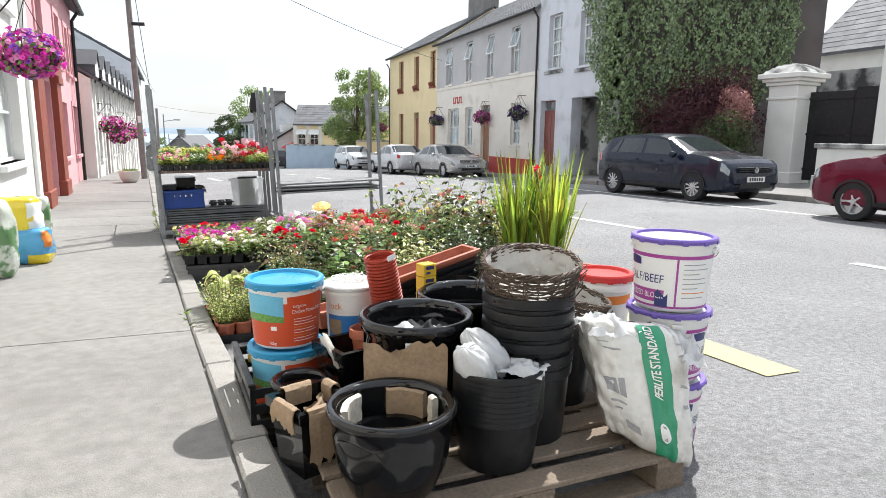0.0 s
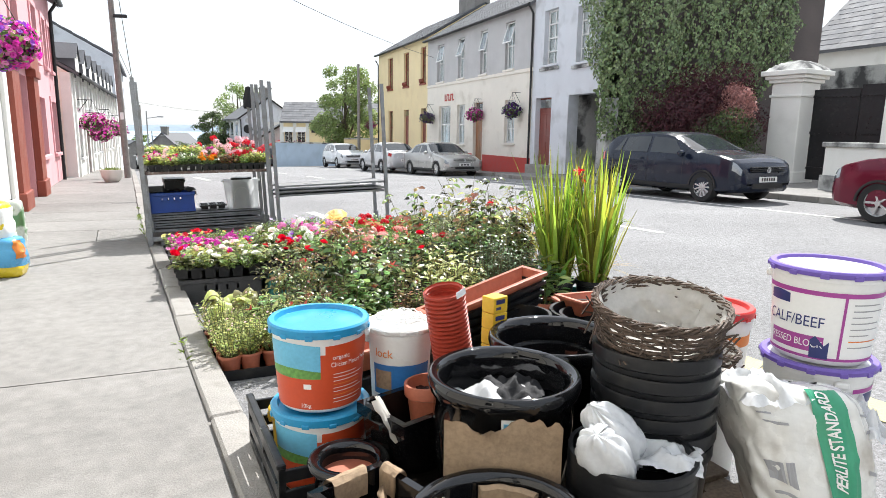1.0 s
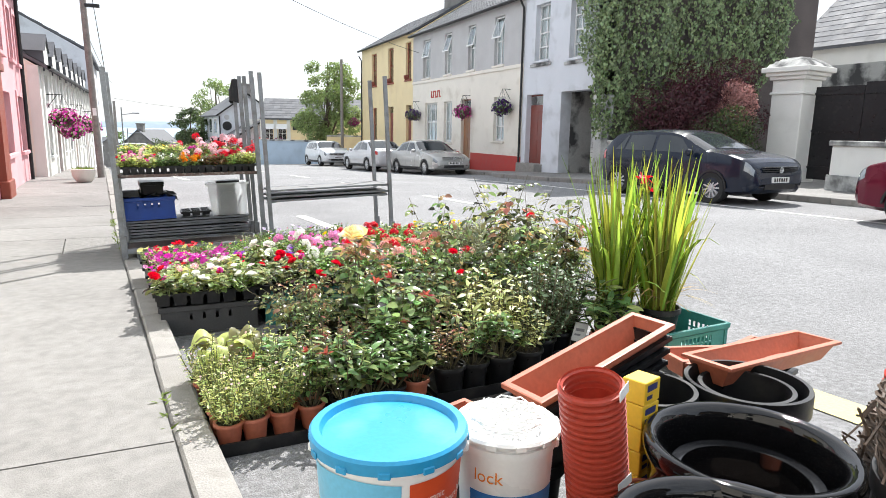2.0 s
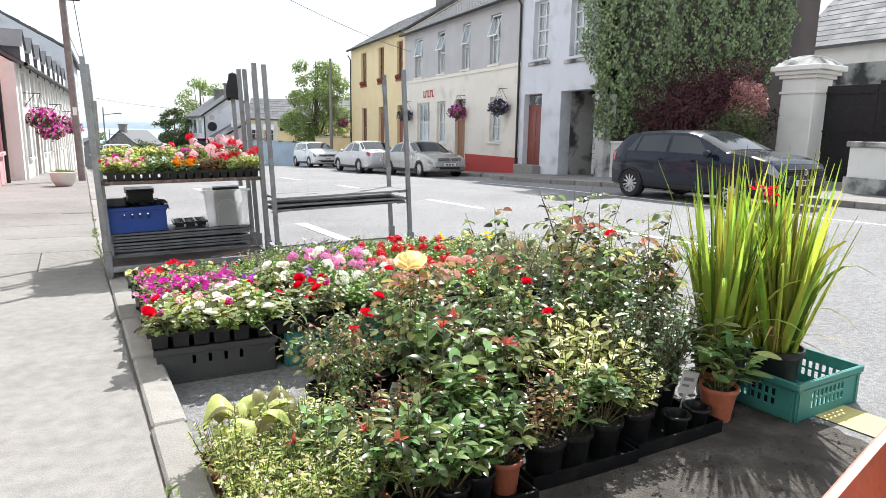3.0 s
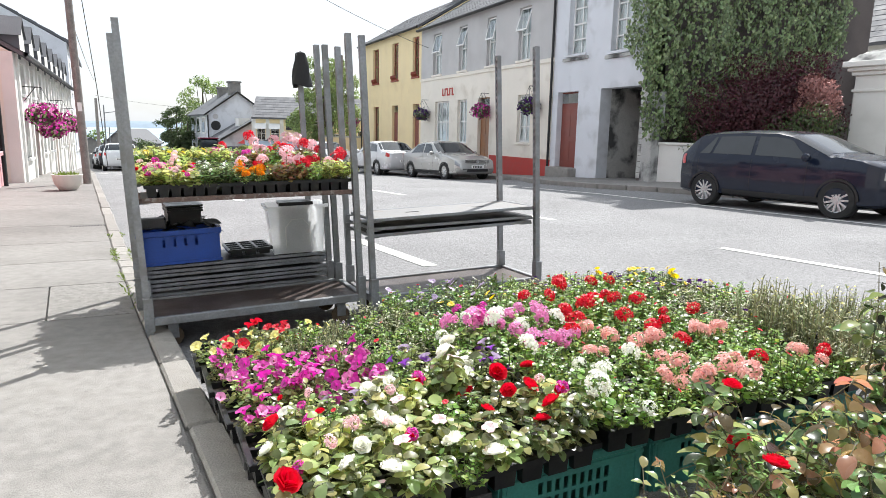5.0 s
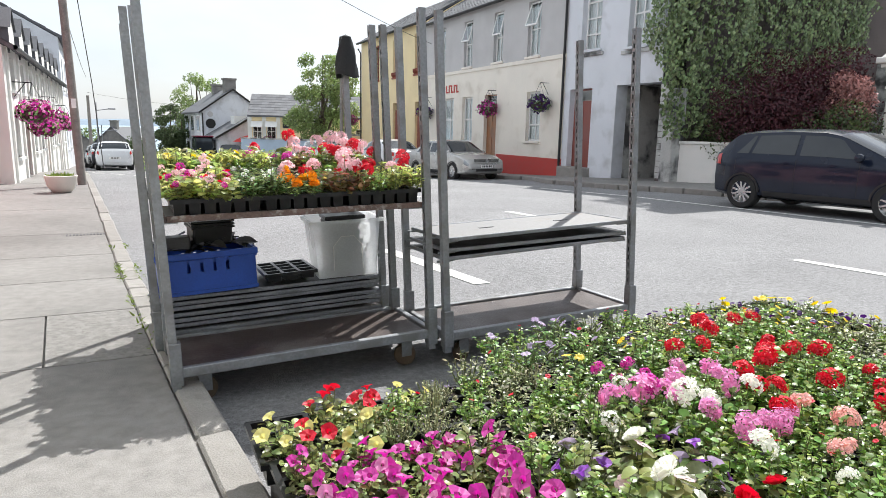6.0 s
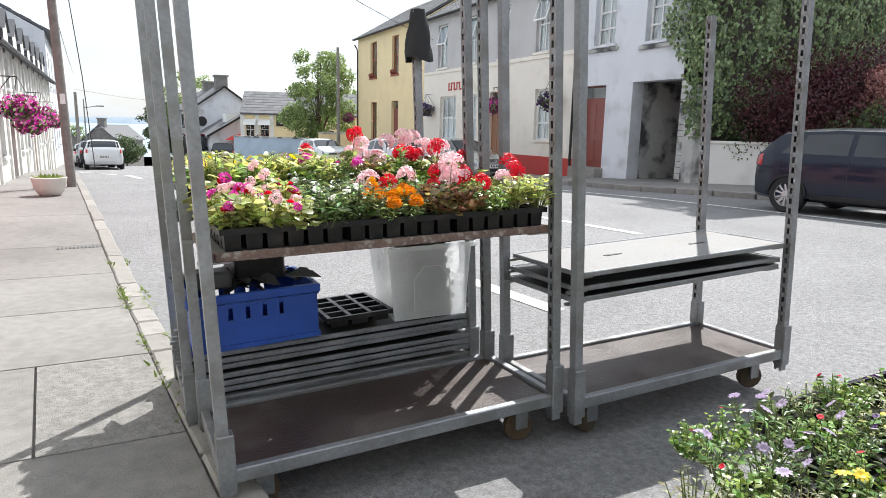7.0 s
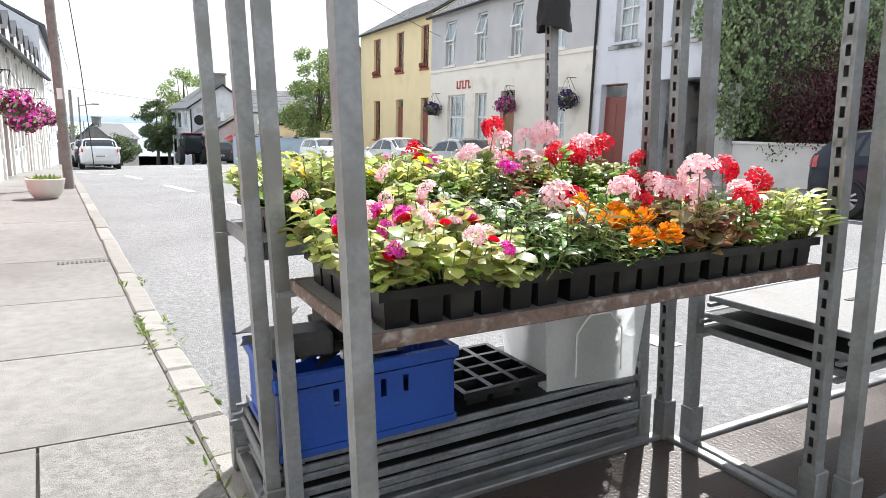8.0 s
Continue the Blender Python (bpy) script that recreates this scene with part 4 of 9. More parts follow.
ivy = thing("ivy", pose(0, 0, 0), "dense green ivy covering the gable wall", "ivy", kind="stuff")
g = Geo()
for i in range(34000):
    side = rnd.random()
    if side < 0.86:
        x, z = rnd.uniform(13.3, 22.9), rnd.uniform(1.0, 9.5)
        lowest = 1.3 + 0.9 * noise.noise(Vector((x * 0.6, 0, 5))) + 0.25 * max(0, x - 16.5) + max(0, x - 19.5) * 0.9
        if z < lowest or (x > 22.0 + 0.9 * noise.noise(Vector((z * 0.7, 3, 1))) + max(0, z - 5) * 0.3):
            continue
        bulge = 0.30 + 0.5 * noise.noise(Vector((x * 0.8, z * 0.8, 2))) + 0.55 * abs(noise.noise(Vector((x * 2.6, z * 1.3, 8)))) + 0.3 * noise.noise(Vector((x * 5, z * 3.2, 4)))
        p = Vector((x + jit(0.05), 19.75 - max(0.06, bulge) - jit(0.08), z))
        n = Vector((jit(0.6), -1, 0.35 + jit(0.5)))
    else:
        y, z = rnd.uniform(19.4, 21.7), rnd.uniform(2.7, 9.5)
        edge = 20.75 + 0.55 * noise.noise(Vector((z * 0.9, 7, 1))) + 0.12 * max(0, z - 5)
        if y > edge or z < 2.9 + (y - 19.6) * 1.1 + 0.5 * noise.noise(Vector((y * 2, 3, 3))):
            continue
        p = Vector((XF - 0.12 - 0.25 * rnd.random(), y, z))
        n = Vector((-1, jit(0.6), 0.35 + jit(0.5)))
    d = Vector((jit(0.7), jit(0.4), -1))
    g.leaf(p, d, n, rnd.uniform(0.07, 0.13), rnd.uniform(0.065, 0.12), 0.2, 0.15, 0.6)
part("ivy_leaves", g, M_IVY, ivy)


def crown(parent, name, ma, lumps, count, size, droop=0.2):
    """Leaves in clumps round the centres (x, y, z, rx, ry, rz)."""
    g = Geo()
    vol = [l[3] * l[4] * l[5] for l in lumps]
    for l, v in zip(lumps, vol):
        c = Vector(l[:3])
        for i in range(int(count * v / sum(vol))):
            q = vec_in(1)
            q = q.normalized() * (q.length ** 0.45)
            q *= 1 + 0.35 * noise.noise(q * 2.3 + c)
            p = c + Vector((q.x * l[3], q.y * l[4], q.z * l[5]))
            n = (q + vec_in(0.9) + Vector((0, 0, 0.5)))
            d = n.orthogonal() + vec_in(0.8) - Vector((0, 0, droop))
            s = size * rnd.uniform(0.6, 1.3)
            g.leaf(p, d, n, s, s * 0.6, 0.2, 0.2)
    return part(name, g, ma, parent)


def limbs(parent, base, tips, r0):
    g = Geo()
    for t in tips:
        a, b = Vector(base), Vector(t)
        mid = a.lerp(b, 0.5) + Vector((jit(0.15), jit(0.15), 0.1)) * (b - a).length * 0.6
        g.tube([a, a.lerp(mid, 0.5), mid, b], [r0, r0 * 0.7, r0 * 0.5, r0 * 0.15], 6)
    return part("limb", g, M_BARK, parent, smooth=True)


bush = thing("maroon_shrub", pose(15.7, 17.35, 0.15), "large dark maroon leaved shrub behind the low wall", "shrub")
lumps = [(jit(0.9), jit(1.6), 2.0 + jit(0.7), 0.75, 0.8, 0.65) for i in range(22)] + [(0, 0, 1.2, 1.0, 1.6, 1.0), (0.3, -0.9, 3.0, 0.7, 0.9, 0.55), (0.4, 0.9, 3.0, 0.7, 0.9, 0.6)]
crown(bush, "foliage", M_MAPLE, lumps, 34000, 0.065)
for q in (1, -1):
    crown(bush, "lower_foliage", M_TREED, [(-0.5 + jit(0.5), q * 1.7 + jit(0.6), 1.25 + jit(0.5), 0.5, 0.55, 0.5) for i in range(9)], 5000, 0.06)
limbs(bush, (0, 0, -0.2), [(jit(0.8), jit(1.4), 2.2) for i in range(6)], 0.07)
pk = thing("pale_shrub", pose(15.35, 15.85, 0.15), "shrub with pale pink and cream young leaves", "shrub")
crown(pk, "foliage", M_PALEPK, [(jit(0.35), jit(0.5), 2.25 + jit(0.5), 0.26, 0.30, 0.26) for i in range(14)], 3600, 0.07)
crown(pk, "lower_foliage", M_TREE, [(jit(0.3), jit(0.5), 1.3 + jit(0.5), 0.36, 0.45, 0.45) for i in range(6)], 1800, 0.085)
limbs(pk, (0, 0, -0.2), [(jit(0.3), jit(0.4), 2.0) for i in range(4)], 0.05)


def tree(x, y, h, r, label, count=5200, leaf=0.26, ma=None):
    z = land(x, y) - 0.1
    t = thing("tree", pose(x, y, z), label, "tree")
    part("trunk", Geo().tube([(0, 0, 0), (0.05, 0.02, h * 0.2), (jit(0.1), jit(0.1), h * 0.45), (jit(0.2), jit(0.2), h * 0.9)], [h * 0.026, h * 0.02, h * 0.014, h * 0.003], 8), M_BARK, t, smooth=True)
    tips, lumps = [], []
    for i in range(44):
        a, e = rnd.uniform(0, math.tau), rnd.random()
        zz = h * (0.26 + 0.62 * e)
        rr = r * (0.2 + 0.8 * math.sin(math.pi * (0.12 + 0.8 * (1 - e)))) * rnd.uniform(0.3, 0.85)
        c = (rr * math.cos(a), rr * math.sin(a), zz)
        tips.append(c)
        s = r * rnd.uniform(0.18, 0.32) * (1.1 - 0.5 * e)
        lumps.append((*c, s, s, s * 0.8))
    limbs(t, (0, 0, h * 0.22), tips[:11], h * 0.010)
    crown(t, "crown", ma or M_TREE, lumps, count, leaf)
    return t


tree(12.2, 50.6, 8.5, 3.1, "young broad-leaved street tree with a full ragged crown", 17000, 0.15)
tree(6.3, 79, 10.6, 4.2, "tall feathery tree behind the grey house", 15000, 0.2)
tree(3.1, 71, 6.6, 2.3, "dense dark green tree beside the grey house", 9000, 0.17, M_TREED)
tree(4.3, 75, 6.6, 2.0, "dense dark green tree behind the grey house", 7000, 0.17, M_TREED)
tree(0.3, 96, 4.6, 2.6, "small rounded tree above the distant roofs", 4000, 0.25, M_TREED)
tree(-6.2, 118, 7.2, 2.6, "small tree above distant roofs", 2500, 0.35)
tree(20, 62, 8.5, 3.4, "tree behind the yellow house", 7000, 0.24)

# ---- far houses ----


def small_house(x, y, yaw, w, d, eave, ridge_z, z0, wall, label, wins=(), ch=True):
    """Gable front of width w at (x, y) facing yaw; d deep."""
    t = thing("house", pose(x, y, 0, 0, 0, yaw), label, "house")
    g = Geo()
    g.add([(-w / 2, 0, z0), (w / 2, 0, z0), (w / 2, 0, eave), (0, 0, ridge_z), (-w / 2, 0, eave), (-w / 2, d, z0), (w / 2, d, z0), (w / 2, d, eave), (0, d, ridge_z), (-w / 2, d, eave)],
          [(0, 1, 2, 3, 4), (1, 6, 7, 2), (5, 0, 4, 9), (6, 5, 9, 8, 7)])
    part("wall", g, wall, t)
    r = Geo()
    for s in (-1, 1):
        a, b = (0, ridge_z + 0.12), (s * (w / 2 + 0.3), eave - 0.12)
        r.add([(a[0], -0.25, a[1]), (b[0], -0.25, b[1]), (b[0], d + 0.2, b[1]), (a[0], d + 0.2, a[1]), (a[0], -0.25, a[1] - 0.14), (b[0], -0.25, b[1] - 0.14), (b[0], d, b[1] - 0.14)],
              [(0, 1, 2, 3), (0, 4, 5, 1), (1, 5, 6, 2)])
    part("roof", r, M_SLATE, t)
    for a, b, c, e in wins:
        fr = part("window", Geo().box(a, -0.03, c, b, 0.02, e), M_FRAMEW, t)
        part("pane", Geo().box(a + 0.08, -0.045, c + 0.08, b - 0.08, -0.03, e - 0.08), M_BLKGL, fr)
    if ch:
        part("chimney", Geo().box(-0.5, 0.6, ridge_z - 0.6, 0.5, 1.3, ridge_z + 0.9).box(-0.58, 0.52, ridge_z + 0.9, 0.58, 1.38, ridge_z + 1.05), M_CHIM, t)
    return t


gh = small_house(8.1, 66, 6, 5.3, 8.2, 2.6, 4.45, -3.5, M_PALEG, "grey gabled house with a round dark plaque", ())
part("plaque", Geo().lathe([(0, 0), (0.42, 0), (0.42, 0.06), (0, 0.06)], 18, m=pose(-1.95, 0, 1.5, 90)), M_BLACKP, gh)
part("plaque", Geo().lathe([(0, 0), (0.24, 0), (0.24, 0.06), (0, 0.06)], 18, m=pose(-1.95, 0, 2.3, 90)), M_GREYW, gh)
part("downpipe", Geo().tube([(-2.62, -0.08, -3), (-2.62, -0.08, 2.4)], 0.06, 6), M_BLACKP, gh)
part("verge", Geo().tube([(-2.95, -0.3, 2.42), (0, -0.3, 4.5)], 0.09, 4).tube([(2.95, -0.3, 2.42), (0, -0.3, 4.5)], 0.09, 4), M_BLACKP, gh, "dark barge boards")
part("chimney", Geo().box(-0.6, 4.6, 3.6, 0.5, 5.4, 5.0).box(-0.68, 4.5, 5.0, 0.58, 5.5, 5.15), M_CHIM, gh)
for k in range(3):
    for z in (0.75, -1.6):
        fr = part("window", Geo().box(-2.74, 0.7 + 2.5 * k, z, -2.64, 2.1 + 2.5 * k, z + 1.5), M_FRAMEW, gh)
        part("pane", Geo().box(-2.76, 0.85 + 2.5 * k, z + 0.12, -2.74, 1.95 + 2.5 * k, z + 1.38), M_BLKGL, fr)
ext = small_house(8.9, 61.2, 6, 5.4, 4.6, 0.45, 2.0, -3.5, M_PALEG, "low grey extension with a slate roof and white dormer", ((-1.4, 0.4, -1.9, -0.5),), False)
part("dormer", Geo().box(-1.1, 1.2, 1.2, -0.1, 2.4, 2.15), M_FRAMEW, ext, "white boxed dormer")
part("verge", Geo().tube([(-2.98, -0.28, 0.35), (0, -0.28, 2.1)], 0.08, 4), M_BLACKP, ext, "dark barge boards")
pub = thing("house", wall_frame((8.25, 58.8), (19.2, 55.6))[0], "yellow public house with dark sign board", "house")
hs = [(0.35, 1.05, 0.3, 1.6), (1.45, 2.15, 0.3, 1.6), (6.2, 7.2, -1.4, 1.0), (8.5, 9.7, 0.0, 1.3)]
part("wall", holed(Geo(), 0, 11.4, -3, 2.2, hs, 0.12), M_YELLOW, pub)
part("white_front", Geo().box(-0.02, -0.03, -3, 0.3, -0.003, 2.2).box(1.1, -0.03, -3, 1.4, -0.003, 2.2).box(2.2, -0.03, -3, 2.5, -0.003, 2.2), M_WHITE, pub)
for h in hs:
    window(pub, *h, rows=2, cols=2, curtain=False)
for u in (0.25, 1.35):
    part("awning", Geo().sheet(lambda a, b: (u + 0.9 * a, -0.05 - 0.4 * b, 1.75 - 0.45 * b), 4, 2), M_FRAMEW, pub)
slate_roof(pub, 0, 11.4, 2.2, 4.0, 3.0, rows=0.45)
shell(pub, 11.4, 2.2, 3.0, 4.0, -3, ma=M_YELLOW)
sg = part("sign_board", Geo().box(2.7, -0.1, 1.25, 5.8, -0.02, 2.1), M_BLACKP, pub, "dark sign board with pale lettering")
bg = Geo()
for k, (a, b) in enumerate(((0.5, 2.6), (0.9, 2.7), (0.3, 2.4))):
    bg.box(2.7 + a, -0.115, 1.90 - 0.24 * k, 2.7 + b, -0.1, 1.98 - 0.24 * k)
part("sign_lettering", bg, M_CREAM, sg)
bwm, bwl = wall_frame((6.9, 53.4), (11.4, 48.0))
bw = thing("boundary_wall", bwm, "pale blue-grey painted street wall", "wall", kind="structure")
part("wall_face", Geo().box(0, 0, -3, bwl, 0.3, 0.45), M_BLUEWALL, bw)
part("coping", Geo().box(0, -0.05, 0.45, bwl, 0.35, 0.55), M_STAINW, bw)
yw = thing("boundary_wall", wall_frame((11.4, 48.0), (13.9, 47.4))[0], "yellow painted yard wall beside the house", "wall", kind="structure")
part("wall_face", Geo().box(0, 0, -2, 2.5, 0.3, 0.85), M_YELLOW, yw)
part("coping", Geo().box(0, -0.05, 0.85, 2.5, 0.35, 0.95), M_STAINW, yw)
small_house(-2.9, 112, -24, 4.6, 9, -1.3, 0.7, -9, M_CHIM, "distant grey cottage with a pale slate roof", (), True)
small_house(-6.6, 108, 15, 4.6, 8, -1.9, -0.5, -9, M_CHIM, "distant low cottage under slate", (), False)

# ---- poles and wires ----


def pole(x, y, h, r, lean, label, name="utility_pole", ma=None):
    z = land(x, y)
    t = thing(name, pose(x, y, z + 0.05, lean[1], lean[0]), label, "utility pole", "utility poles")
    part("shaft", Geo().lathe([(0, -0.2), (r, -0.2), (r * 0.95, h * 0.3), (r * 0.72, h), (0, h)], 12), ma or M_WOODPOLE, t, smooth=True)
    return t, z


p1, z1 = pole(-1.06, 22.3, 8.2, 0.09, (-1.3, 0), "tall weathered wooden utility pole at the kerb")
part("bracket", Geo().box(0.05, -0.25, 4.55, 0.4, -0.15, 4.64, 0.01), M_BLACKP, p1, "dark cable bracket")
part("notice", Geo().box(-0.03, -0.17, 1.75, 0.06, -0.155, 1.95), M_WHITELAB, p1)
part("cable", Geo().tube([(0.12, -0.05, 6.6), (0.25, -0.1, 4.6), (0.4, -0.05, 2.3), (0.45, 0.3, 0.4)], 0.012, 4), M_WIRE, p1)
p2, z2 = pole(11.55, 44.2, 6.75, 0.115, (0, 0), "dark wooden utility pole by the parked cars")
p3, z3 = pole(-2.85, 60, 5.2, 0.13, (0, 0), "far utility pole with a lamp arm")
for k, (yy, zz) in enumerate(((60, 4.2), (74, 3.4))):
    sl, zs = pole(-2.4 - 0.3 * k, yy + 0.8, zz + 0.6, 0.06, (0, 0), "slim street lamp with a short arm", "street_lamp", M_GALV)
    part("lamp_arm", Geo().tube([(0, 0, zz), (0.9, 0, zz + 0.15)], 0.03, 6), M_GALV, sl)
    part("lamp_head", Geo().box(0.8, -0.08, zz + 0.1, 1.3, 0.08, zz + 0.2, 0.02), M_GALV, sl)


def wire(a, b, sag):
    pts = [Vector(a).lerp(Vector(b), i / 14) - Vector((0, 0, sag * 4 * (i / 14) * (1 - i / 14))) for i in range(15)]
    o = part("overhead_wire", Geo().tube(pts, 0.011, 4), M_WIRE)
    tagged(o, "thin sagging overhead wire across the street", "wire", "overhead wires")


wire((-1.2, 22.3, 7.6), (13.8, 36.0, 5.6), 0.4)
wire((-1.2, 22.3, 4.0), (-2.85, 60, 4.6), 0.2)
wire((-2.85, 60, 3.5), (8.0, 71.5, 3.2), 0.3)

bw_x, bw_y = -1.27, 20.2
bowl = thing("bowl_planter", pose(bw_x, bw_y, land(bw_x, bw_y) + 0.11), "large pale concrete bowl planter on the footpath", "planter")
part("bowl", Geo().lathe([(0, 0), (0.13, 0), (0.175, 0.02), (0.245, 0.13), (0.28, 0.295), (0.288, 0.325), (0.272, 0.333), (0.252, 0.30), (0.0, 0.27)], 32), M_BOWL, bowl, smooth=True)
g = Geo()
for i in range(160):
    a, r = rnd.uniform(0, math.tau), 0.21 * math.sqrt(rnd.random())
    g.leaf(Vector((r * math.cos(a), r * math.sin(a), 0.265)), Vector((jit(0.6), jit(0.6), 1)), Vector((jit(1), jit(1), 0.3)), rnd.uniform(0.06, 0.15), 0.03)
part("planting", g, M_WEED, bowl)["kind"] = "stuff"
dg = Geo()
for k in range(15):
    dg.box(k * 0.035, 0, 0, k * 0.035 + 0.018, 0.12, 0.006)
x, y = -0.72, 14.3
tagged(part("drain_grate", dg, M_GREYC, m=pose(x, y, land(x, y) + 0.109, -1.5, 0, 3)), "small slotted drain grate set in the footpath", "drain")
g = Geo()
for i in range(260):
    y = rnd.choice((10.3, 10.9, 11.8, 12.1, 12.2, 13.4, 5.0, 9.9)) + jit(0.22)
    x = kerb_x(y) + rnd.choice((0.0, 0.0, 0.15)) + jit(0.02)
    g.leaf(Vector((x, y, land(x, y) + 0.1)), Vector((jit(1), jit(1), 0.6)), Vector((jit(1), jit(1), 1)), rnd.uniform(0.02, 0.06), rnd.uniform(0.008, 0.02))
tagged(part("weeds", g, M_WEED), "small green weeds in the kerb joints", "weeds", kind="stuff")

# ---- cars ----
M_GLASSD = mat("car_glass", (0.022, 0.028, 0.034), 0.05, var=0.1, bump=0, coat=0.25, rough_var=0.02, spec=0.5)
M_TYRE = mat("tyre_rubber", (0.018, 0.018, 0.018), 0.8, var=0.2, bump=0.1)
M_RIM = mat("alloy_rim", (0.55, 0.56, 0.57), 0.3, metal=0.8, var=0.08, bump=0)
M_LAMP = mat("headlamp", (0.26, 0.28, 0.30), 0.08, metal=0.4, var=0.2, scale=30, bump=0, coat=1.0)
M_TAIL = mat("tail_lamp", (0.45, 0.015, 0.015), 0.15, var=0.1, bump=0, coat=1.0)
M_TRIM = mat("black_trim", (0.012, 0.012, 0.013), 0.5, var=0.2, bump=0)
M_PLATE = mat("number_plate", (0.75, 0.75, 0.73), 0.4, var=0.04, bump=0)


def paint(name, c, metal=0.3):
    return mat(name, c, 0.25, metal=metal, var=0.04, scale=3, fine=200, bump=0, coat=0.45, rough_var=0.04, spec=0.2)


def interp(tab, s):
    for (a, x), (b, y) in zip(tab, tab[1:]):
        if s <= b:
            k = (s - a) / (b - a) if b > a else 0
            k = max(0.0, min(1.0, k))
            return x + (y - x) * k
    return tab[-1][1]


def car(m, body_ma, label, kind="hatch", length=4.2, width=1.79, height=1.48, rim=9, group="parked cars"):
    """A car along x, its nose at +x, standing on z = 0."""
    t = thing("car", m, label, "car", group)
    lh, w = length / 2, width / 2
    if kind == "hatch":
        top = [(-1, 0.70), (-0.99, 0.94), (-0.95, 1.06), (-0.87, 1.26), (-0.78, height - 0.07), (-0.6, height - 0.02), (-0.3, height), (0.0, height - 0.02), (0.12, height - 0.07), (0.20, height - 0.14), (0.47, 1.08), (0.54, 1.045), (0.75, 0.985), (0.88, 0.91), (0.94, 0.83), (0.98, 0.70), (1, 0.45)]
        wheels = (-0.645, 0.585)
        glassy = (-0.76, 0.44)
        rear_glass = (-0.94, -0.79)
        screen = (0.15, 0.465)
    else:
        top = [(-1, 0.75), (-0.985, 0.96), (-0.93, 1.02), (-0.70, 1.05), (-0.42, height - 0.07), (-0.2, height), (0.0, height - 0.01), (0.12, height - 0.07), (0.42, 1.0), (0.70, 0.90), (0.90, 0.76), (0.985, 0.6), (1, 0.45)]
        wheels = (-0.56, 0.61)
        glassy = (-0.58, 0.36)
        rear_glass = (-0.68, -0.42)
        screen = (0.11, 0.41)
    wide = [(-1, 0.70), (-0.985, 0.82), (-0.95, 0.91), (-0.8, 0.98), (-0.3, 1.0), (0.4, 1.0), (0.75, 0.985), (0.88, 0.95), (0.95, 0.89), (0.985, 0.80), (1, 0.70)]
    low = [(-1, 0.40), (-0.95, 0.26), (-0.8, 0.22), (0.8, 0.2), (0.95, 0.24), (1, 0.36)]
    belt = 0.93

    def section(s):
        zt, ww, zb = interp(top, s), interp(wide, s) * w, interp(low, s)
        bl = min(belt + 0.05 * max(0, -s), zt - 0.05)
        bl = max(bl, zb + 0.05)
        inset = 0.17 * max(0.0, min(1.0, (zt - bl) / 0.5)) + 0.04
        return [(ww * 0.86, zb), (ww * 0.975, zb + 0.06), (ww, zb + (bl - zb) * 0.45), (ww * 0.985, zb + (bl - zb) * 0.72), (ww * 0.96, bl),
                (ww - inset, zt - 0.06 if zt - bl > 0.12 else zt - 0.03), (ww - inset - 0.14, zt - 0.012), (ww * 0.35, zt), (0, zt + 0.004)]

    def surf(s, v, out=0.0):
        sec = section(s)
        i = min(int(v), len(sec) - 2)
        a, b = sec[i], sec[i + 1]
        k = v - i
        y, z = a[0] + (b[0] - a[0]) * k, a[1] + (b[1] - a[1]) * k
        ny, nz = (b[1] - a[1]), -(b[0] - a[0])
        q = math.hypot(ny, nz) or 1
        return s * lh, y + out * ny / q, z + out * nz / q

    g = Geo()
    ss = sorted({-1 + 2 * i / 56 for i in range(57)} | {a for a, _ in top})
    ncol = 17
    pts = []
    for s in ss:
        row = [surf(s, v) for v in range(9)]
        full = [(x, y, z) for x, y, z in row] + [(x, -y, z) for x, y, z in row[-2::-1]]
        pts += full
    fs = [(j * ncol + i, j * ncol + i + 1, (j + 1) * ncol + i + 1, (j + 1) * ncol + i) for j in range(len(ss) - 1) for i in range(ncol - 1)]
    fs += [tuple(range(ncol))[::-1], tuple((len(ss) - 1) * ncol + i for i in range(ncol))]
    fs += [(j * ncol, (j + 1) * ncol, (j + 1) * ncol + ncol - 1, j * ncol + ncol - 1) for j in range(len(ss) - 1)]
    g.add(pts, fs)
    body = part("body", g, body_ma, t, smooth=True, angle=38)

    def patch(name, s0, s1, v0, v1, ma, out, ns=8, nv=4, both=True, parent=body, sl=(0.0, 0.0)):
        for sg in ((1, -1) if both else (1,)):
            q = Geo().sheet(lambda u, v: (lambda p: (p[0], sg * p[1], p[2]))(surf(s0 + sl[0] * v + (s1 + sl[1] * v - s0 - sl[0] * v) * u, v0 + (v1 - v0) * v, out)), ns, nv)
            part(name, q, ma, parent, smooth=True)

    def across(name, s0, s1, ma, vmax=5.05, out=0.005):
        def at(u, v):
            a = 2 * v - 1
            vv = 8 - abs(a) * (8 - vmax)
            x, y, z = surf(s0 + (s1 - s0) * u, vv, out)
            return x, (y if a >= 0 else -y), z
        part(name, Geo().sheet(at, 8, 12), ma, body, smooth=True)

    ga, gb = glassy
    mid = (ga + gb) / 2 - 0.02
    if kind == "hatch":
        patch("quarter_window", ga + 0.02, ga + 0.135, 4.15, 4.88, M_GLASSD, 0.006, 4, 4, sl=(0.13, 0.04))
        patch("side_window", ga + 0.165, mid - 0.02, 4.15, 4.88, M_GLASSD, 0.006, sl=(0.04, 0.0))
    else:
        patch("side_window", ga + 0.02, mid - 0.02, 4.15, 4.88, M_GLASSD, 0.006, sl=(0.13, 0.0))
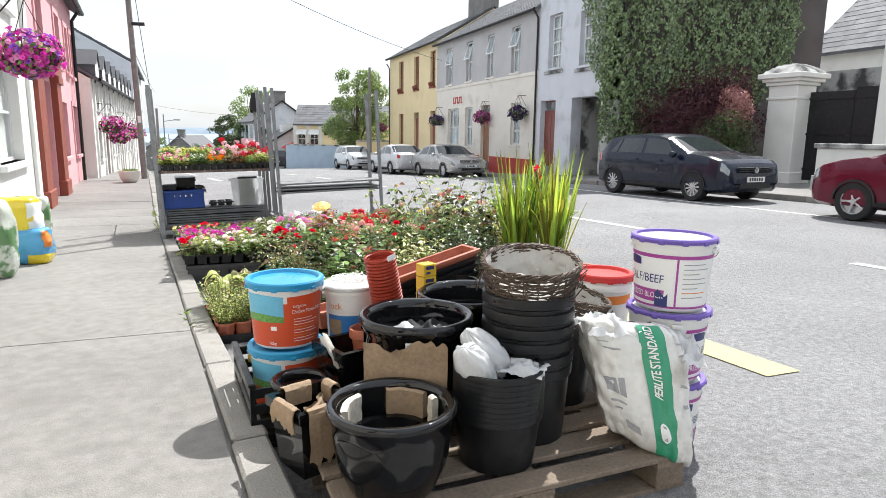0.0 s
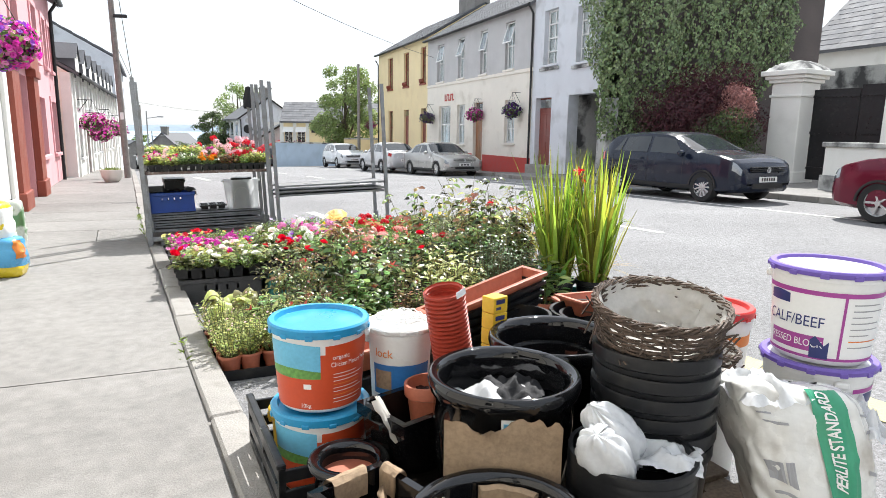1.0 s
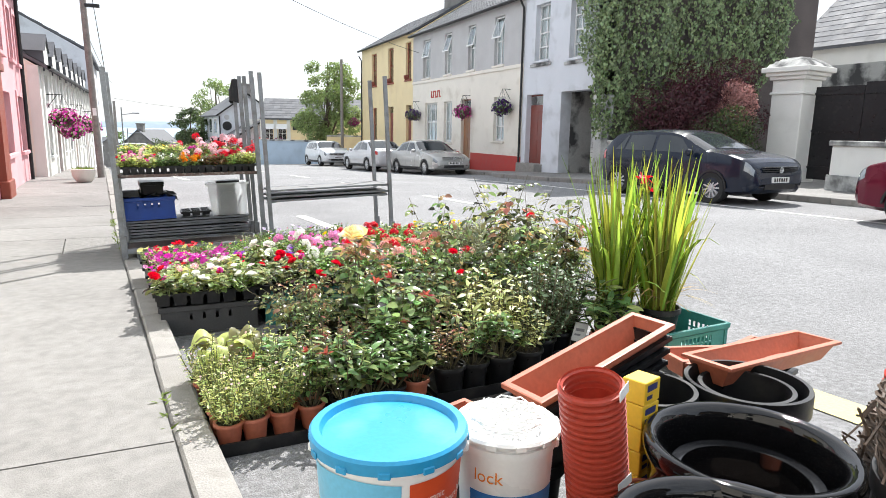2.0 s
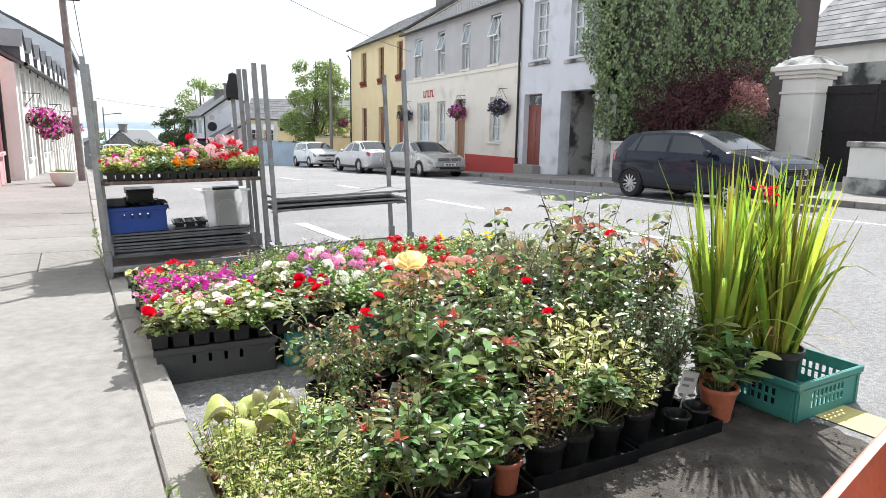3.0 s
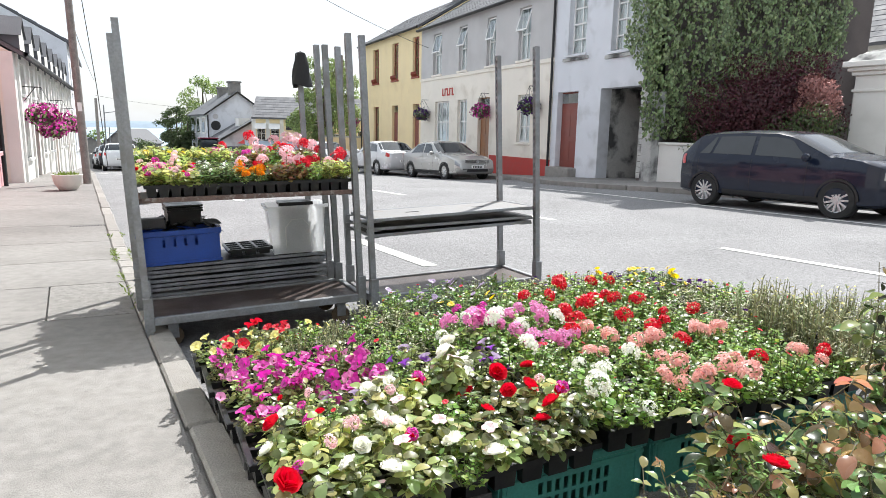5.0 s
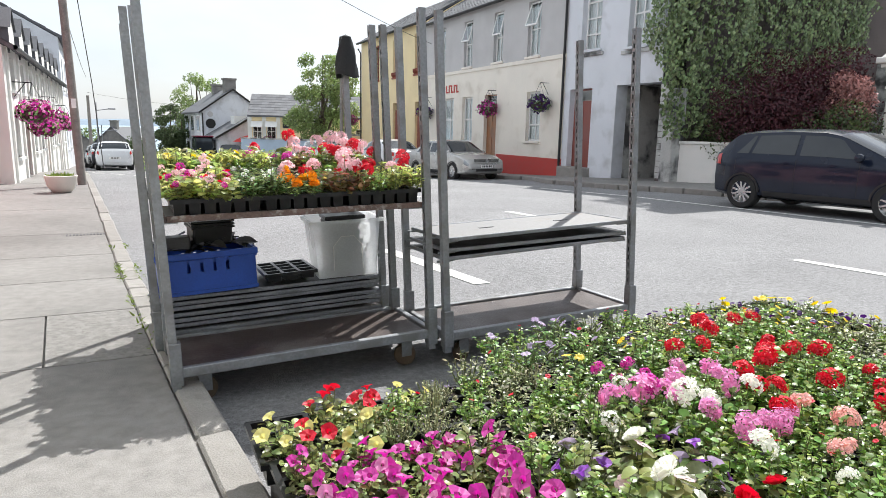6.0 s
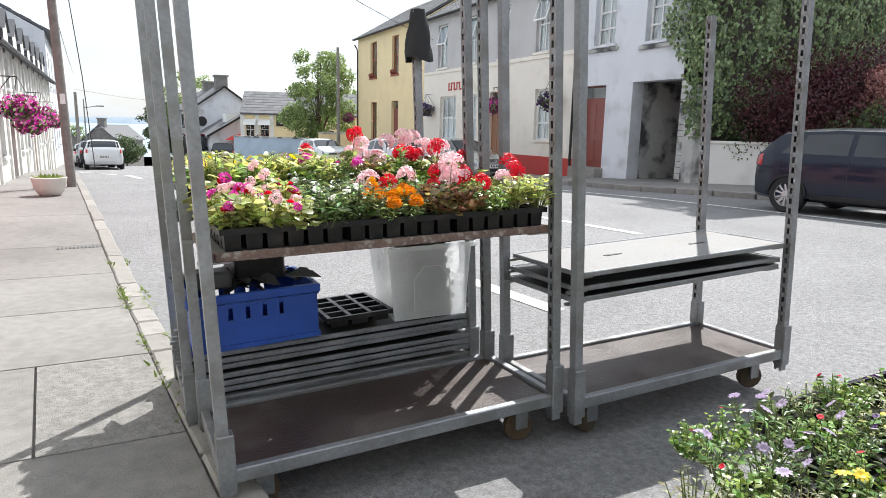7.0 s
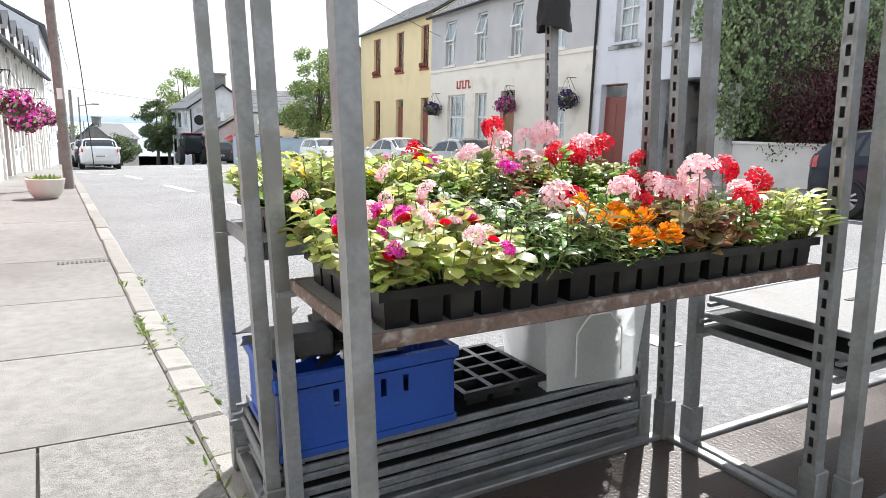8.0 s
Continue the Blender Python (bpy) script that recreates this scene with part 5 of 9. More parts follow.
    patch("side_window", mid + 0.02, gb - 0.09, 4.15, 4.88, M_GLASSD, 0.006, 8, 4, sl=(0.0, -0.20))
    across("windscreen", *screen, M_GLASSD)
    across("rear_window", *rear_glass, M_GLASSD, 5.2)
    patch("headlamp", 0.90, 0.975, 3.1, 4.6, M_LAMP, 0.006, 4, 3)
    patch("tail_lamp", -0.985, -0.90, 3.2, 4.3, M_TAIL, 0.006, 3, 3)
    patch("sill_trim", -0.45, 0.45, 0.6, 1.3, M_TRIM, 0.006)
    for s in (ga + 0.02, mid, gb - 0.12):
        patch("door_gap", s, s + 0.004, 1.2, 4.0, M_TRIM, 0.003, 1, 6)
    for s in (mid - 0.10, gb - 0.34):
        patch("door_handle", s, s + 0.045, 3.55, 3.72, body_ma, 0.025, 3, 2)
    for sg in (1, -1):
        part("wing_mirror", Geo().lathe([(0, -0.09), (0.06, -0.07), (0.08, 0), (0.06, 0.07), (0, 0.09)], 10, m=pose((gb - 0.10) * lh, sg * (w + 0.08), 1.0, 90, 0, 15)), body_ma, body, smooth=True)
    ends = [(1, 0.995 * lh + 0.012, 0.50), (-1, -0.995 * lh - 0.02, 0.62)]
    for sg, x, z in ends:
        pl = part("number_plate", Geo().box(x - 0.008, -0.26, z - 0.055, x + 0.008, 0.26, z + 0.055), M_PLATE, body)
        b = Geo()
        for k in range(6):
            b.box(x + sg * 0.008 - 0.002, -0.2 + k * 0.07, z - 0.035, x + sg * 0.008 + 0.002, -0.155 + k * 0.07, z + 0.035)
        part("plate_bars", b, M_TRIM, pl)
    gr = Geo()
    for k in range(3):
        gr.box(0.975 * lh, -0.5, 0.66 + 0.035 * k, 1.0 * lh + 0.004, 0.5, 0.68 + 0.035 * k)
    gr.box(0.97 * lh, -0.45, 0.32, 1.0 * lh + 0.004, 0.45, 0.42)
    part("grille", gr, M_TRIM, body)
    part("badge", Geo().lathe([(0, 0), (0.06, 0), (0.06, 0.012), (0.045, 0.012), (0.04, 0.006), (0, 0.006)], 16, m=pose(lh - 0.002, 0, 0.69, 0, 90)), M_RIM, body)
    r = 0.315
    tyre = Geo().lathe([(r - 0.11, -0.10), (r - 0.02, -0.105), (r, -0.08), (r, 0.08), (r - 0.02, 0.105), (r - 0.11, 0.10)], 28)
    rm = Geo().lathe([(r - 0.10, 0.09), (r - 0.115, 0.085), (r - 0.125, 0.03), (0.0, 0.03)], 28).lathe([(0.0, 0.10), (0.045, 0.10), (0.05, 0.06)], 14)
    for k in range(rim):
        a = math.tau * k / rim
        rm.box(0.03, -0.018, 0.055, r - 0.105, 0.018, 0.088, 0.004, m=pose(0, 0, 0, 0, 0, math.degrees(a)))
    arch = Geo().lathe([(r + 0.0, -0.10), (r + 0.055, -0.10), (r + 0.055, 0.012), (r + 0.0, 0.012)], 20, a0=-0.2, a1=math.pi + 0.2)
    first = None
    for s in wheels:
        for sg in (1, -1):
            mm = pose(s * lh, sg * (w - 0.105), r, 90 if sg < 0 else -90, 0, 0)
            wh = part("wheel", Geo().lathe([(0, -0.08), (r - 0.11, -0.08), (r - 0.11, 0.02), (0, 0.02)], 20), M_TRIM, t, m=mm)
            if first is None:
                ty = part("tyre", tyre, M_TYRE, wh, smooth=True)
                ri = part("rim", rm, M_RIM, wh, "silver multi-spoke wheel", smooth=True, angle=30)
                first = (ty, ri)
            else:
                for o in first:
                    again(o, wh, pose(0, 0, 0))
            # Black ring painted in for the shaded gap above the tyre.
            part("wheel_arch", Geo().lathe([(r + 0.005, -0.02), (r + 0.04, -0.02), (r + 0.04, 0.008), (r + 0.005, 0.008)], 22, a0=0.02, a1=math.pi - 0.02,
                 m=pose(s * lh, sg * (w + 0.0), r, 90)), M_TRIM, body)
    return t


def road_pose(x, y, head):
    """On the road at the middle of the car; head: degrees of the nose from +x."""
    d = Vector((math.cos(radians(head)), math.sin(radians(head))))
    pitch = -math.degrees(math.atan2(land(x + d.x, y + d.y) - land(x - d.x, y - d.y), 2.0))
    return pose(x, y, land(x, y), 0, 0, head) @ pose(0, 0, 0, 0, pitch, 0)


P_NAVY, P_RED = paint("navy_paint", (0.008, 0.013, 0.028), 0.0), paint("burgundy_paint", (0.12, 0.005, 0.022), 0.2)
P_SILV, P_WHT = paint("silver_paint", (0.46, 0.46, 0.44), 0.4), paint("white_paint", (0.68, 0.70, 0.72), 0.1)
P_PALE = paint("pale_silver_paint", (0.60, 0.60, 0.61), 0.3)
P_DARK = paint("dark_grey_paint", (0.03, 0.03, 0.034))
HD = 94.5
car(road_pose(11.3, 12.93, HD + 180), P_NAVY, "parked dark navy five-door hatchback", "hatch", 4.2, 1.79, 1.48, 11)
car(road_pose(11.4, 6.75, HD), P_RED, "burgundy hatchback parked by the kerb", "hatch", 4.2, 1.79, 1.50, 5)
car(road_pose(11.12, 28.0, HD + 180), P_SILV, "beige-silver saloon parked by the kerb", "saloon", 4.77, 1.82, 1.47, 10)
car(road_pose(10.05, 32.4, HD), P_PALE, "pale silver saloon parked by the kerb", "saloon", 4.6, 1.8, 1.47, 10)
car(road_pose(9.9, 41.7, HD + 180), P_WHT, "white hatchback parked by the kerb", "hatch", 4.4, 1.77, 1.52, 7)
car(road_pose(-1.0, 44.2, 93.0), P_WHT, "parked white hatchback beside the footpath", "hatch", 4.3, 1.75, 1.47, 7)
car(road_pose(-1.5, 48.5, 94.5), P_DARK, "parked dark car further down the street", "hatch")
car(road_pose(-2.1, 54.5, 94.5), P_SILV, "parked silver car further down the street", "hatch")
car(road_pose(6.9, 57.5, 75), P_DARK, "parked dark estate car near the public house", "hatch", 4.3, 1.8, 1.6)
tr = thing("parasol", pose(8.5, 60.0, land(8.5, 60.0)), "red and white striped parasol", "parasol")
part("canopy", Geo().lathe([(1.3, 1.9), (0.7, 2.25), (0, 2.45)], 8), M_REDLID, tr)
part("pole", Geo().lathe([(0.03, 0), (0.03, 2.4)], 8), M_FRAMEW, tr)
vn = thing("tractor", pose(5.1, 62.5, land(5.1, 62.5), 0, 0, 95), "dark red tractor parked by the kerb", "tractor")
part("cab", Geo().box(-0.9, -0.7, 1.0, 0.5, 0.7, 2.4, 0.08), M_GLASSD, vn)
part("cab_roof", Geo().box(-1.0, -0.75, 2.4, 0.6, 0.75, 2.52, 0.04), P_RED, vn)
part("bonnet", Geo().box(0.5, -0.4, 0.8, 2.0, 0.4, 1.45, 0.06), P_RED, vn)
for xx, rr, yy in ((-0.4, 0.75, 0.85), (-0.4, 0.75, -0.85), (1.5, 0.45, 0.7), (1.5, 0.45, -0.7)):
    part("wheel", Geo().lathe([(0, -0.2), (rr * 0.9, -0.2), (rr, -0.1), (rr, 0.1), (rr * 0.9, 0.2), (0, 0.2)], 18, m=pose(xx, yy, rr, 90)), M_TYRE, vn, smooth=True)

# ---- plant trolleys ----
# Darker version of the galvanised steel: the pile's shade is in the colour.
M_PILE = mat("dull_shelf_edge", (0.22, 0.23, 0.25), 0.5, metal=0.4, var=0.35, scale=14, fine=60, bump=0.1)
TW, TD, TH, LEAN = 1.33, 0.545, 1.93, 0.02


def trolley(x, y, yaw, label):
    """A nursery trolley: front left post at the origin, long side along x."""
    z = land(x + 0.6, y + 0.3)
    t = thing("plant_trolley", pose(x, y, z, -1.3, -1.3, yaw), label, "plant trolley", "plant trolleys")
    d = part("deck", Geo().box(0.02, 0.02, 0.185, TW - 0.02, TD - 0.02, 0.2), M_DECK, t, "brown plywood deck")
    f = Geo()
    f.box(-0.02, -0.02, 0.165, TW + 0.02, 0.015, 0.215, 0.004).box(-0.02, TD - 0.015, 0.165, TW + 0.02, TD + 0.02, 0.215, 0.004)
    f.box(-0.02, 0.015, 0.165, 0.015, TD - 0.015, 0.215, 0.004).box(TW - 0.015, 0.015, 0.165, TW + 0.02, TD - 0.015, 0.215, 0.004)
    part("base_frame", f, M_GALV, t)
    for px, py in ((0, 0), (TW, 0), (0, TD), (TW, TD)):
        sx, sy = (1 if px == 0 else -1), (1 if py == 0 else -1)
        q = Geo()
        # open channel profile with slots on the inner side
        q.box(px - 0.019, py - 0.019, 0.1, px + 0.019, py - 0.016, TH).box(px - 0.019, py + 0.016, 0.1, px + 0.019, py + 0.019, TH)
        o = px - sx * 0.019
        q.box(min(o, o + sx * 0.003), py - 0.016, 0.1, max(o, o + sx * 0.003), py + 0.016, TH)
        q.v = [(vx - LEAN * vz, vy, vz) for vx, vy, vz in q.v]
        p = part("post", q, M_GALV, t)
        s = Geo()
        o = px + sx * 0.019
        z0 = 0.24
        while z0 < TH:
            s.box(min(o, o - sx * 0.003), py - 0.016, z0, max(o, o - sx * 0.003), py + 0.016, z0 + 0.022)
            z0 += 0.05
        s.box(min(o, o - sx * 0.003), py - 0.016, 0.1, max(o, o - sx * 0.003), py - 0.007, TH).box(min(o, o - sx * 0.003), py + 0.007, 0.1, max(o, o - sx * 0.003), py + 0.016, TH)
        s.v = [(vx - LEAN * vz, vy, vz) for vx, vy, vz in s.v]
        part("slotted_face", s, M_GALV, p)
        part("post_socket", Geo().box(px - 0.028, py - 0.028, 0.13, px + 0.028, py + 0.028, 0.34, 0.004), M_GALV, t)
        c = part("castor", Geo().lathe([(0, -0.02), (0.055, -0.02), (0.062, -0.012), (0.062, 0.012), (0.055, 0.02), (0, 0.02)], 16, m=pose(px + sx * 0.13, py + sy * 0.08, 0.062, 90, 0, 25 * sx)), M_CASTOR, t, "worn rubber castor", smooth=True)
        part("castor_fork", Geo().box(px + sx * 0.13 - 0.03, py + sy * 0.08 - 0.035, 0.06, px + sx * 0.13 + 0.03, py + sy * 0.08 - 0.028, 0.165).box(px + sx * 0.13 - 0.03, py + sy * 0.08 + 0.028, 0.06, px + sx * 0.13 + 0.03, py + sy * 0.08 + 0.035, 0.165), M_GALV, c)
    return t


def shelf(parent_m, z, label, ma=None, edge=None, tilt=(0, 0), off=(0, 0), group="trolley shelves", slots=True, rim=(-0.012, 0.03)):
    """One loose shelf: board with a folded rim."""
    t = thing("trolley_shelf", parent_m @ pose(off[0] - LEAN * z, off[1], z, tilt[0], tilt[1]), label, "shelf", group)
    a, b = TW - 0.03, TD - 0.03
    part("board", Geo().box(0.03, 0.03, 0.018, a, b, 0.026), ma or M_SHELF, t)
    q0, q1 = rim
    r = Geo().box(0.03, 0.016, q0, a, 0.03, q1, 0.003).box(0.03, b, q0, a, b + 0.014, q1, 0.003).box(0.018, 0.016, q0, 0.03, b + 0.014, q1, 0.003).box(a, 0.016, q0, a + 0.012, b + 0.014, q1, 0.003)
    part("rim", r, edge or M_GALV, t)
    for u in (0.03, a - 0.03):
        for v in (0.03, b - 0.02):
            part("hook", Geo().box(u - 0.05, v - 0.008, q0 - 0.006, u + 0.05, v + 0.008, q0 + 0.006), M_GALV, t)
    if slots:
        for u in (0.4, 0.95):
            part("hand_slot", Geo().box(u - 0.05, 0.25, 0.026, u + 0.05, 0.268, 0.0285), M_TRIM, t)
    return t


T1 = trolley(0.18, 9.0, 0.8, "galvanised steel nursery trolley with a brown deck")
T3 = trolley(0.13, 9.62, 0.8, "galvanised steel nursery trolley carrying stacked shelves")
T2 = trolley(1.585, 8.965, 0.5, "galvanised steel nursery trolley with empty shelves")
m1, m2_, m3_ = T1.matrix_basis.copy(), T2.matrix_basis.copy(), T3.matrix_basis.copy()
shelf(m1, 0.90, "trolley shelf with a rusty front edge", edge=M_RUST, slots=False, rim=(0.0, 0.03))
shelf(m3_, 0.97, "galvanised trolley shelf under bedding plants", slots=False)
# Lower grey boards are painted near-black for the shade between stacked shelves.
for k in range(3):
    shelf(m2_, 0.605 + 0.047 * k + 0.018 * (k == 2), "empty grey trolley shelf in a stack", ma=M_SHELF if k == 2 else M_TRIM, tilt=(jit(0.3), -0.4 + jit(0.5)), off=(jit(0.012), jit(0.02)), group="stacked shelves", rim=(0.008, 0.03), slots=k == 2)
# Grey shelves again, with the shade of the gaps painted as near-black boards.
for k in range(6):
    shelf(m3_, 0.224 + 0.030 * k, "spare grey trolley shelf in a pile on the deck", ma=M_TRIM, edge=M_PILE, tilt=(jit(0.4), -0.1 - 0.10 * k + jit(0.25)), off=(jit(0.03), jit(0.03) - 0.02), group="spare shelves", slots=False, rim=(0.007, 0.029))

# crate, trays and tote on the pile of shelves
PZ = 0.425


def vent_crate(m, w, d, h, ma, label, slots_front=4, name="plastic_crate", group=""):
    """Open crate with slotted sides; the front left bottom corner at the origin."""
    t = thing(name, m, label, "crate", group)
    k = 0.012
    part("floor_panel", Geo().box(k, k, 0, w - k, d - k, 0.01), ma, t)
    sl = [(w * (0.3 + 0.4 * i / max(1, slots_front - 1)) - 0.009, w * (0.3 + 0.4 * i / max(1, slots_front - 1)) + 0.009, h * 0.52, h * 0.74) for i in range(slots_front)]

    def wall(u, dd, flip):
        return holed(Geo(), 0, u, 0, h, [(a * u / w, b * u / w, c, e) for a, b, c, e in sl], 0.01, 0.008)
    for mm, u in ((pose(0, 0, 0), w), (pose(w, 0, 0, 0, 0, 90), d), (pose(w, d, 0, 0, 0, 180), w), (pose(0, d, 0, 0, 0, 270), d)):
        q = wall(u, 0, 0)
        rim = Geo().box(-0.012, -0.014, h - 0.035, u + 0.012, 0.0, h, 0.003).box(0, -0.008, h * 0.8, u, 0, h * 0.83).box(0, -0.007, 0.0, u, 0, 0.02)
        for j in range(7):
            rim.box(u * j / 6 - 0.003, -0.008, h * 0.83, u * j / 6 + 0.003, 0, h - 0.03)
        s = part("side_panel", q, ma, t, m=mm)
        part("crate_rim", rim, ma, s)
    return t


vent_crate(m3_ @ pose(0.02, -0.02, PZ - 0.015, 0, -1, 0), 0.52, 0.40, 0.235, M_BLUEC, "blue plastic stacking crate holding spare trays")


def cell_tray(m, w, d, h, nx, ny, label, name="cell_tray", group="cell trays", ma=None):
    """A black tray of tapered cells, top at z = h."""
    t = thing(name, m, label, "plant tray", group)
    g = Geo()
    cw, cd = w / nx, d / ny
    for i in range(nx):
        for j in range(ny):
            x0, y0 = i * cw, j * cd
            a = min(cw, cd) * 0.09
            b = a * 1.6
            g.add([(x0 + a, y0 + a, h), (x0 + cw - a, y0 + a, h), (x0 + cw - a, y0 + cd - a, h), (x0 + a, y0 + cd - a, h),
                   (x0 + b, y0 + b, 0), (x0 + cw - b, y0 + b, 0), (x0 + cw - b, y0 + cd - b, 0), (x0 + b, y0 + cd - b, 0)],
                  [(0, 1, 5, 4), (1, 2, 6, 5), (2, 3, 7, 6), (3, 0, 4, 7), (4, 5, 6, 7)])
    for j in range(ny + 1):
        y0 = j * cd
        g.box(-0.004, y0 - cd * 0.09, h - 0.004, w + 0.004, y0 + cd * 0.09, h)
    for i in range(nx + 1):
        x0 = i * cw
        g.box(x0 - cw * 0.09, 0, h - 0.0045, x0 + cw * 0.09, d, h + 0.0005)
    g.box(-0.008, -0.008, h - 0.02, w + 0.008, -0.004, h).box(-0.008, d + 0.004, h - 0.02, w + 0.008, d + 0.008, h)
    g.box(-0.008, -0.004, h - 0.02, -0.004, d + 0.004, h).box(w + 0.004, -0.004, h - 0.02, w + 0.008, d + 0.004, h)
    part("tray_shell", g, ma or M_BLKPL, t)["kind"] = "stuff"
    s = Geo()
    for i in range(nx):
        for j in range(ny):
            s.box(i * cw + cw * 0.12, j * cd + cd * 0.12, h * 0.55, (i + 1) * cw - cw * 0.12, (j + 1) * cd - cd * 0.12, h * 0.72)
    return t, s


def empty_tray(*a, **k):
    return cell_tray(*a, **k)[0]


empty_tray(m3_ @ pose(0.60, 0.02, PZ, 0, -1), 0.30, 0.36, 0.05, 3, 4, "empty black cell tray on the shelf pile")
bt = thing("black_trough", m3_ @ pose(0.22, 0.1, PZ + 0.235, 3, 0, 6), "black plastic trough upside on the crate", "plant trough")
part("trough_body", Geo().box(0, 0, 0, 0.22, 0.2, 0.14, 0.012), M_BLKPL, bt)
for k in range(3):
    part("trough_rim", Geo().box(-0.01, -0.01, 0.10 + 0.018 * k, 0.23, 0.21, 0.112 + 0.018 * k), M_BLKPL, bt)
gb_ = thing("grey_block", m3_ @ pose(0.03, 0.08, PZ + 0.225, 0, 0, -4), "rough grey block lying on the crate", "block")
part("block_body", Geo().box(0, 0, 0, 0.17, 0.12, 0.075, 0.01), M_GREYC, gb_)
gc = Geo()
for i in range(40):
    p = Vector((rnd.uniform(0.05, 0.48), rnd.uniform(0.05, 0.34), 0.225 + rnd.uniform(0, 0.035)))
    gc.leaf(p, Vector((jit(1), jit(1), jit(0.2))), Vector((jit(0.4), jit(0.4), 1)), rnd.uniform(0.08, 0.2), rnd.uniform(0.03, 0.09), 0.1, 0.4, 0.9)
part("plastic_scraps", gc, M_GREYC, m=m3_ @ pose(0, 0, PZ))
tagged(bpy.data.objects["plastic_scraps"], "crumpled grey plastic scraps filling the crate", "plastic scraps", "", "stuff")
tote = thing("clear_tote", m3_ @ pose(0.885, -0.005, PZ - 0.012, 0, -1, -6), "clear plastic storage tote with black trays inside", "storage box")
tg = Geo()
w, d, h = 0.42, 0.36, 0.36
ring = lambda a, z: [(-a, -a, z), (w + a, -a, z), (w + a, d + a, z), (-a, d + a, z)]
tg.add(ring(-0.03, 0.0) + ring(0.0, h) + ring(0.02, h) + ring(0.02, h - 0.02), [(0, 3, 2, 1)] + [(4 * k + i, 4 * k + (i + 1) % 4, 4 * k + 4 + (i + 1) % 4, 4 * k + 4 + i) for k in range(3) for i in range(4)])
part("tote_body", tg, M_CLEAR, tote)
part("tote_handle", Geo().tube([(0.12, -0.006, 0.05), (0.12, -0.006, 0.2), (0.17, -0.008, 0.26), (0.25, -0.008, 0.26), (0.3, -0.006, 0.2), (0.3, -0.006, 0.05)], 0.003, 5), M_WHITEPL, tote)
st = thing("tray_stack", tote.matrix_basis @ pose(0.09, 0.05, 0.004), "stack of black trays standing in the tote", "plant trays")
for k in range(11):
    part("stacked_tray", Geo().box(0.01 * (k % 2), 0, 0.035 * k, 0.24 + 0.01 * (k % 3), 0.24, 0.035 * k + 0.026, 0.005), M_BLKPL, st)
bag = thing("black_bag", m3_ @ pose(TW - 0.022, TD, -0.03) @ Matrix.Diagonal((0.74, 0.8, 1, 1)), "black cloth bag pulled over a trolley post", "bag")
part("bag_cloth", Geo().sheet(lambda u, v: ((0.05 + 0.035 * math.sin(v * math.pi * 0.55) + 0.02 * v) * math.cos(u * math.tau) * (1 + 0.12 * math.sin(5 * u * math.tau + 9 * v)),
     (0.04 + 0.02 * v) * math.sin(u * math.tau), 1.97 - 0.26 * v + 0.012 * math.sin(u * 13) * v), 28, 10).add([(0, 0, 1.985), (0.05, 0, 1.97), (0, 0.04, 1.97), (-0.05, 0, 1.97), (0, -0.04, 1.97)], [(0, 1, 2), (0, 2, 3), (0, 3, 4), (0, 4, 1)]), M_BAGBLK, bag, smooth=True, angle=180)

# ---- pallet with pots, buckets and sacks ----
GZ = 0.175
pal = thing("pallet", pose(1.60, 2.86, GZ, 0, 0, 2.5), "weathered wooden pallet under the pots", "pallet")
for k in range(7):
    part("deck_board", Geo().box(-0.62, -0.52 + k * 0.158, 0.118, 0.62, -0.52 + k * 0.158 + 0.10 + 0.02 * (k % 2), 0.138, 0.003), M_PALLET, pal)
for u in (-0.60, -0.06, 0.48):
    part("bearer", Geo().box(u, -0.52, 0.098, u + 0.12, 0.55, 0.118), M_PALLET, pal)
    for v in (-0.52, -0.06, 0.42):
        part("block", Geo().box(u, v, 0.02, u + 0.12, v + 0.13, 0.098, 0.003), M_PALLET, pal)
for v in (-0.52, -0.06, 0.42):
    part("base_board", Geo().box(-0.62, v + 0.01, 0.0, 0.62, v + 0.11, 0.02, 0.002), M_PALLET, pal)
PT = GZ + 0.139


def pot_profile(rt, rb, h, lip, wall=0.012):
    return [(0, 0), (rb, 0), (rb + (rt - rb) * 0.85, h * 0.86), (rt + lip, h * 0.88), (rt + lip, h * 0.985), (rt + lip * 0.8, h), (rt - wall, h), (rt - wall * 1.3, h * 0.97), (rb - wall * 0.5, 0.03), (0, 0.03)]


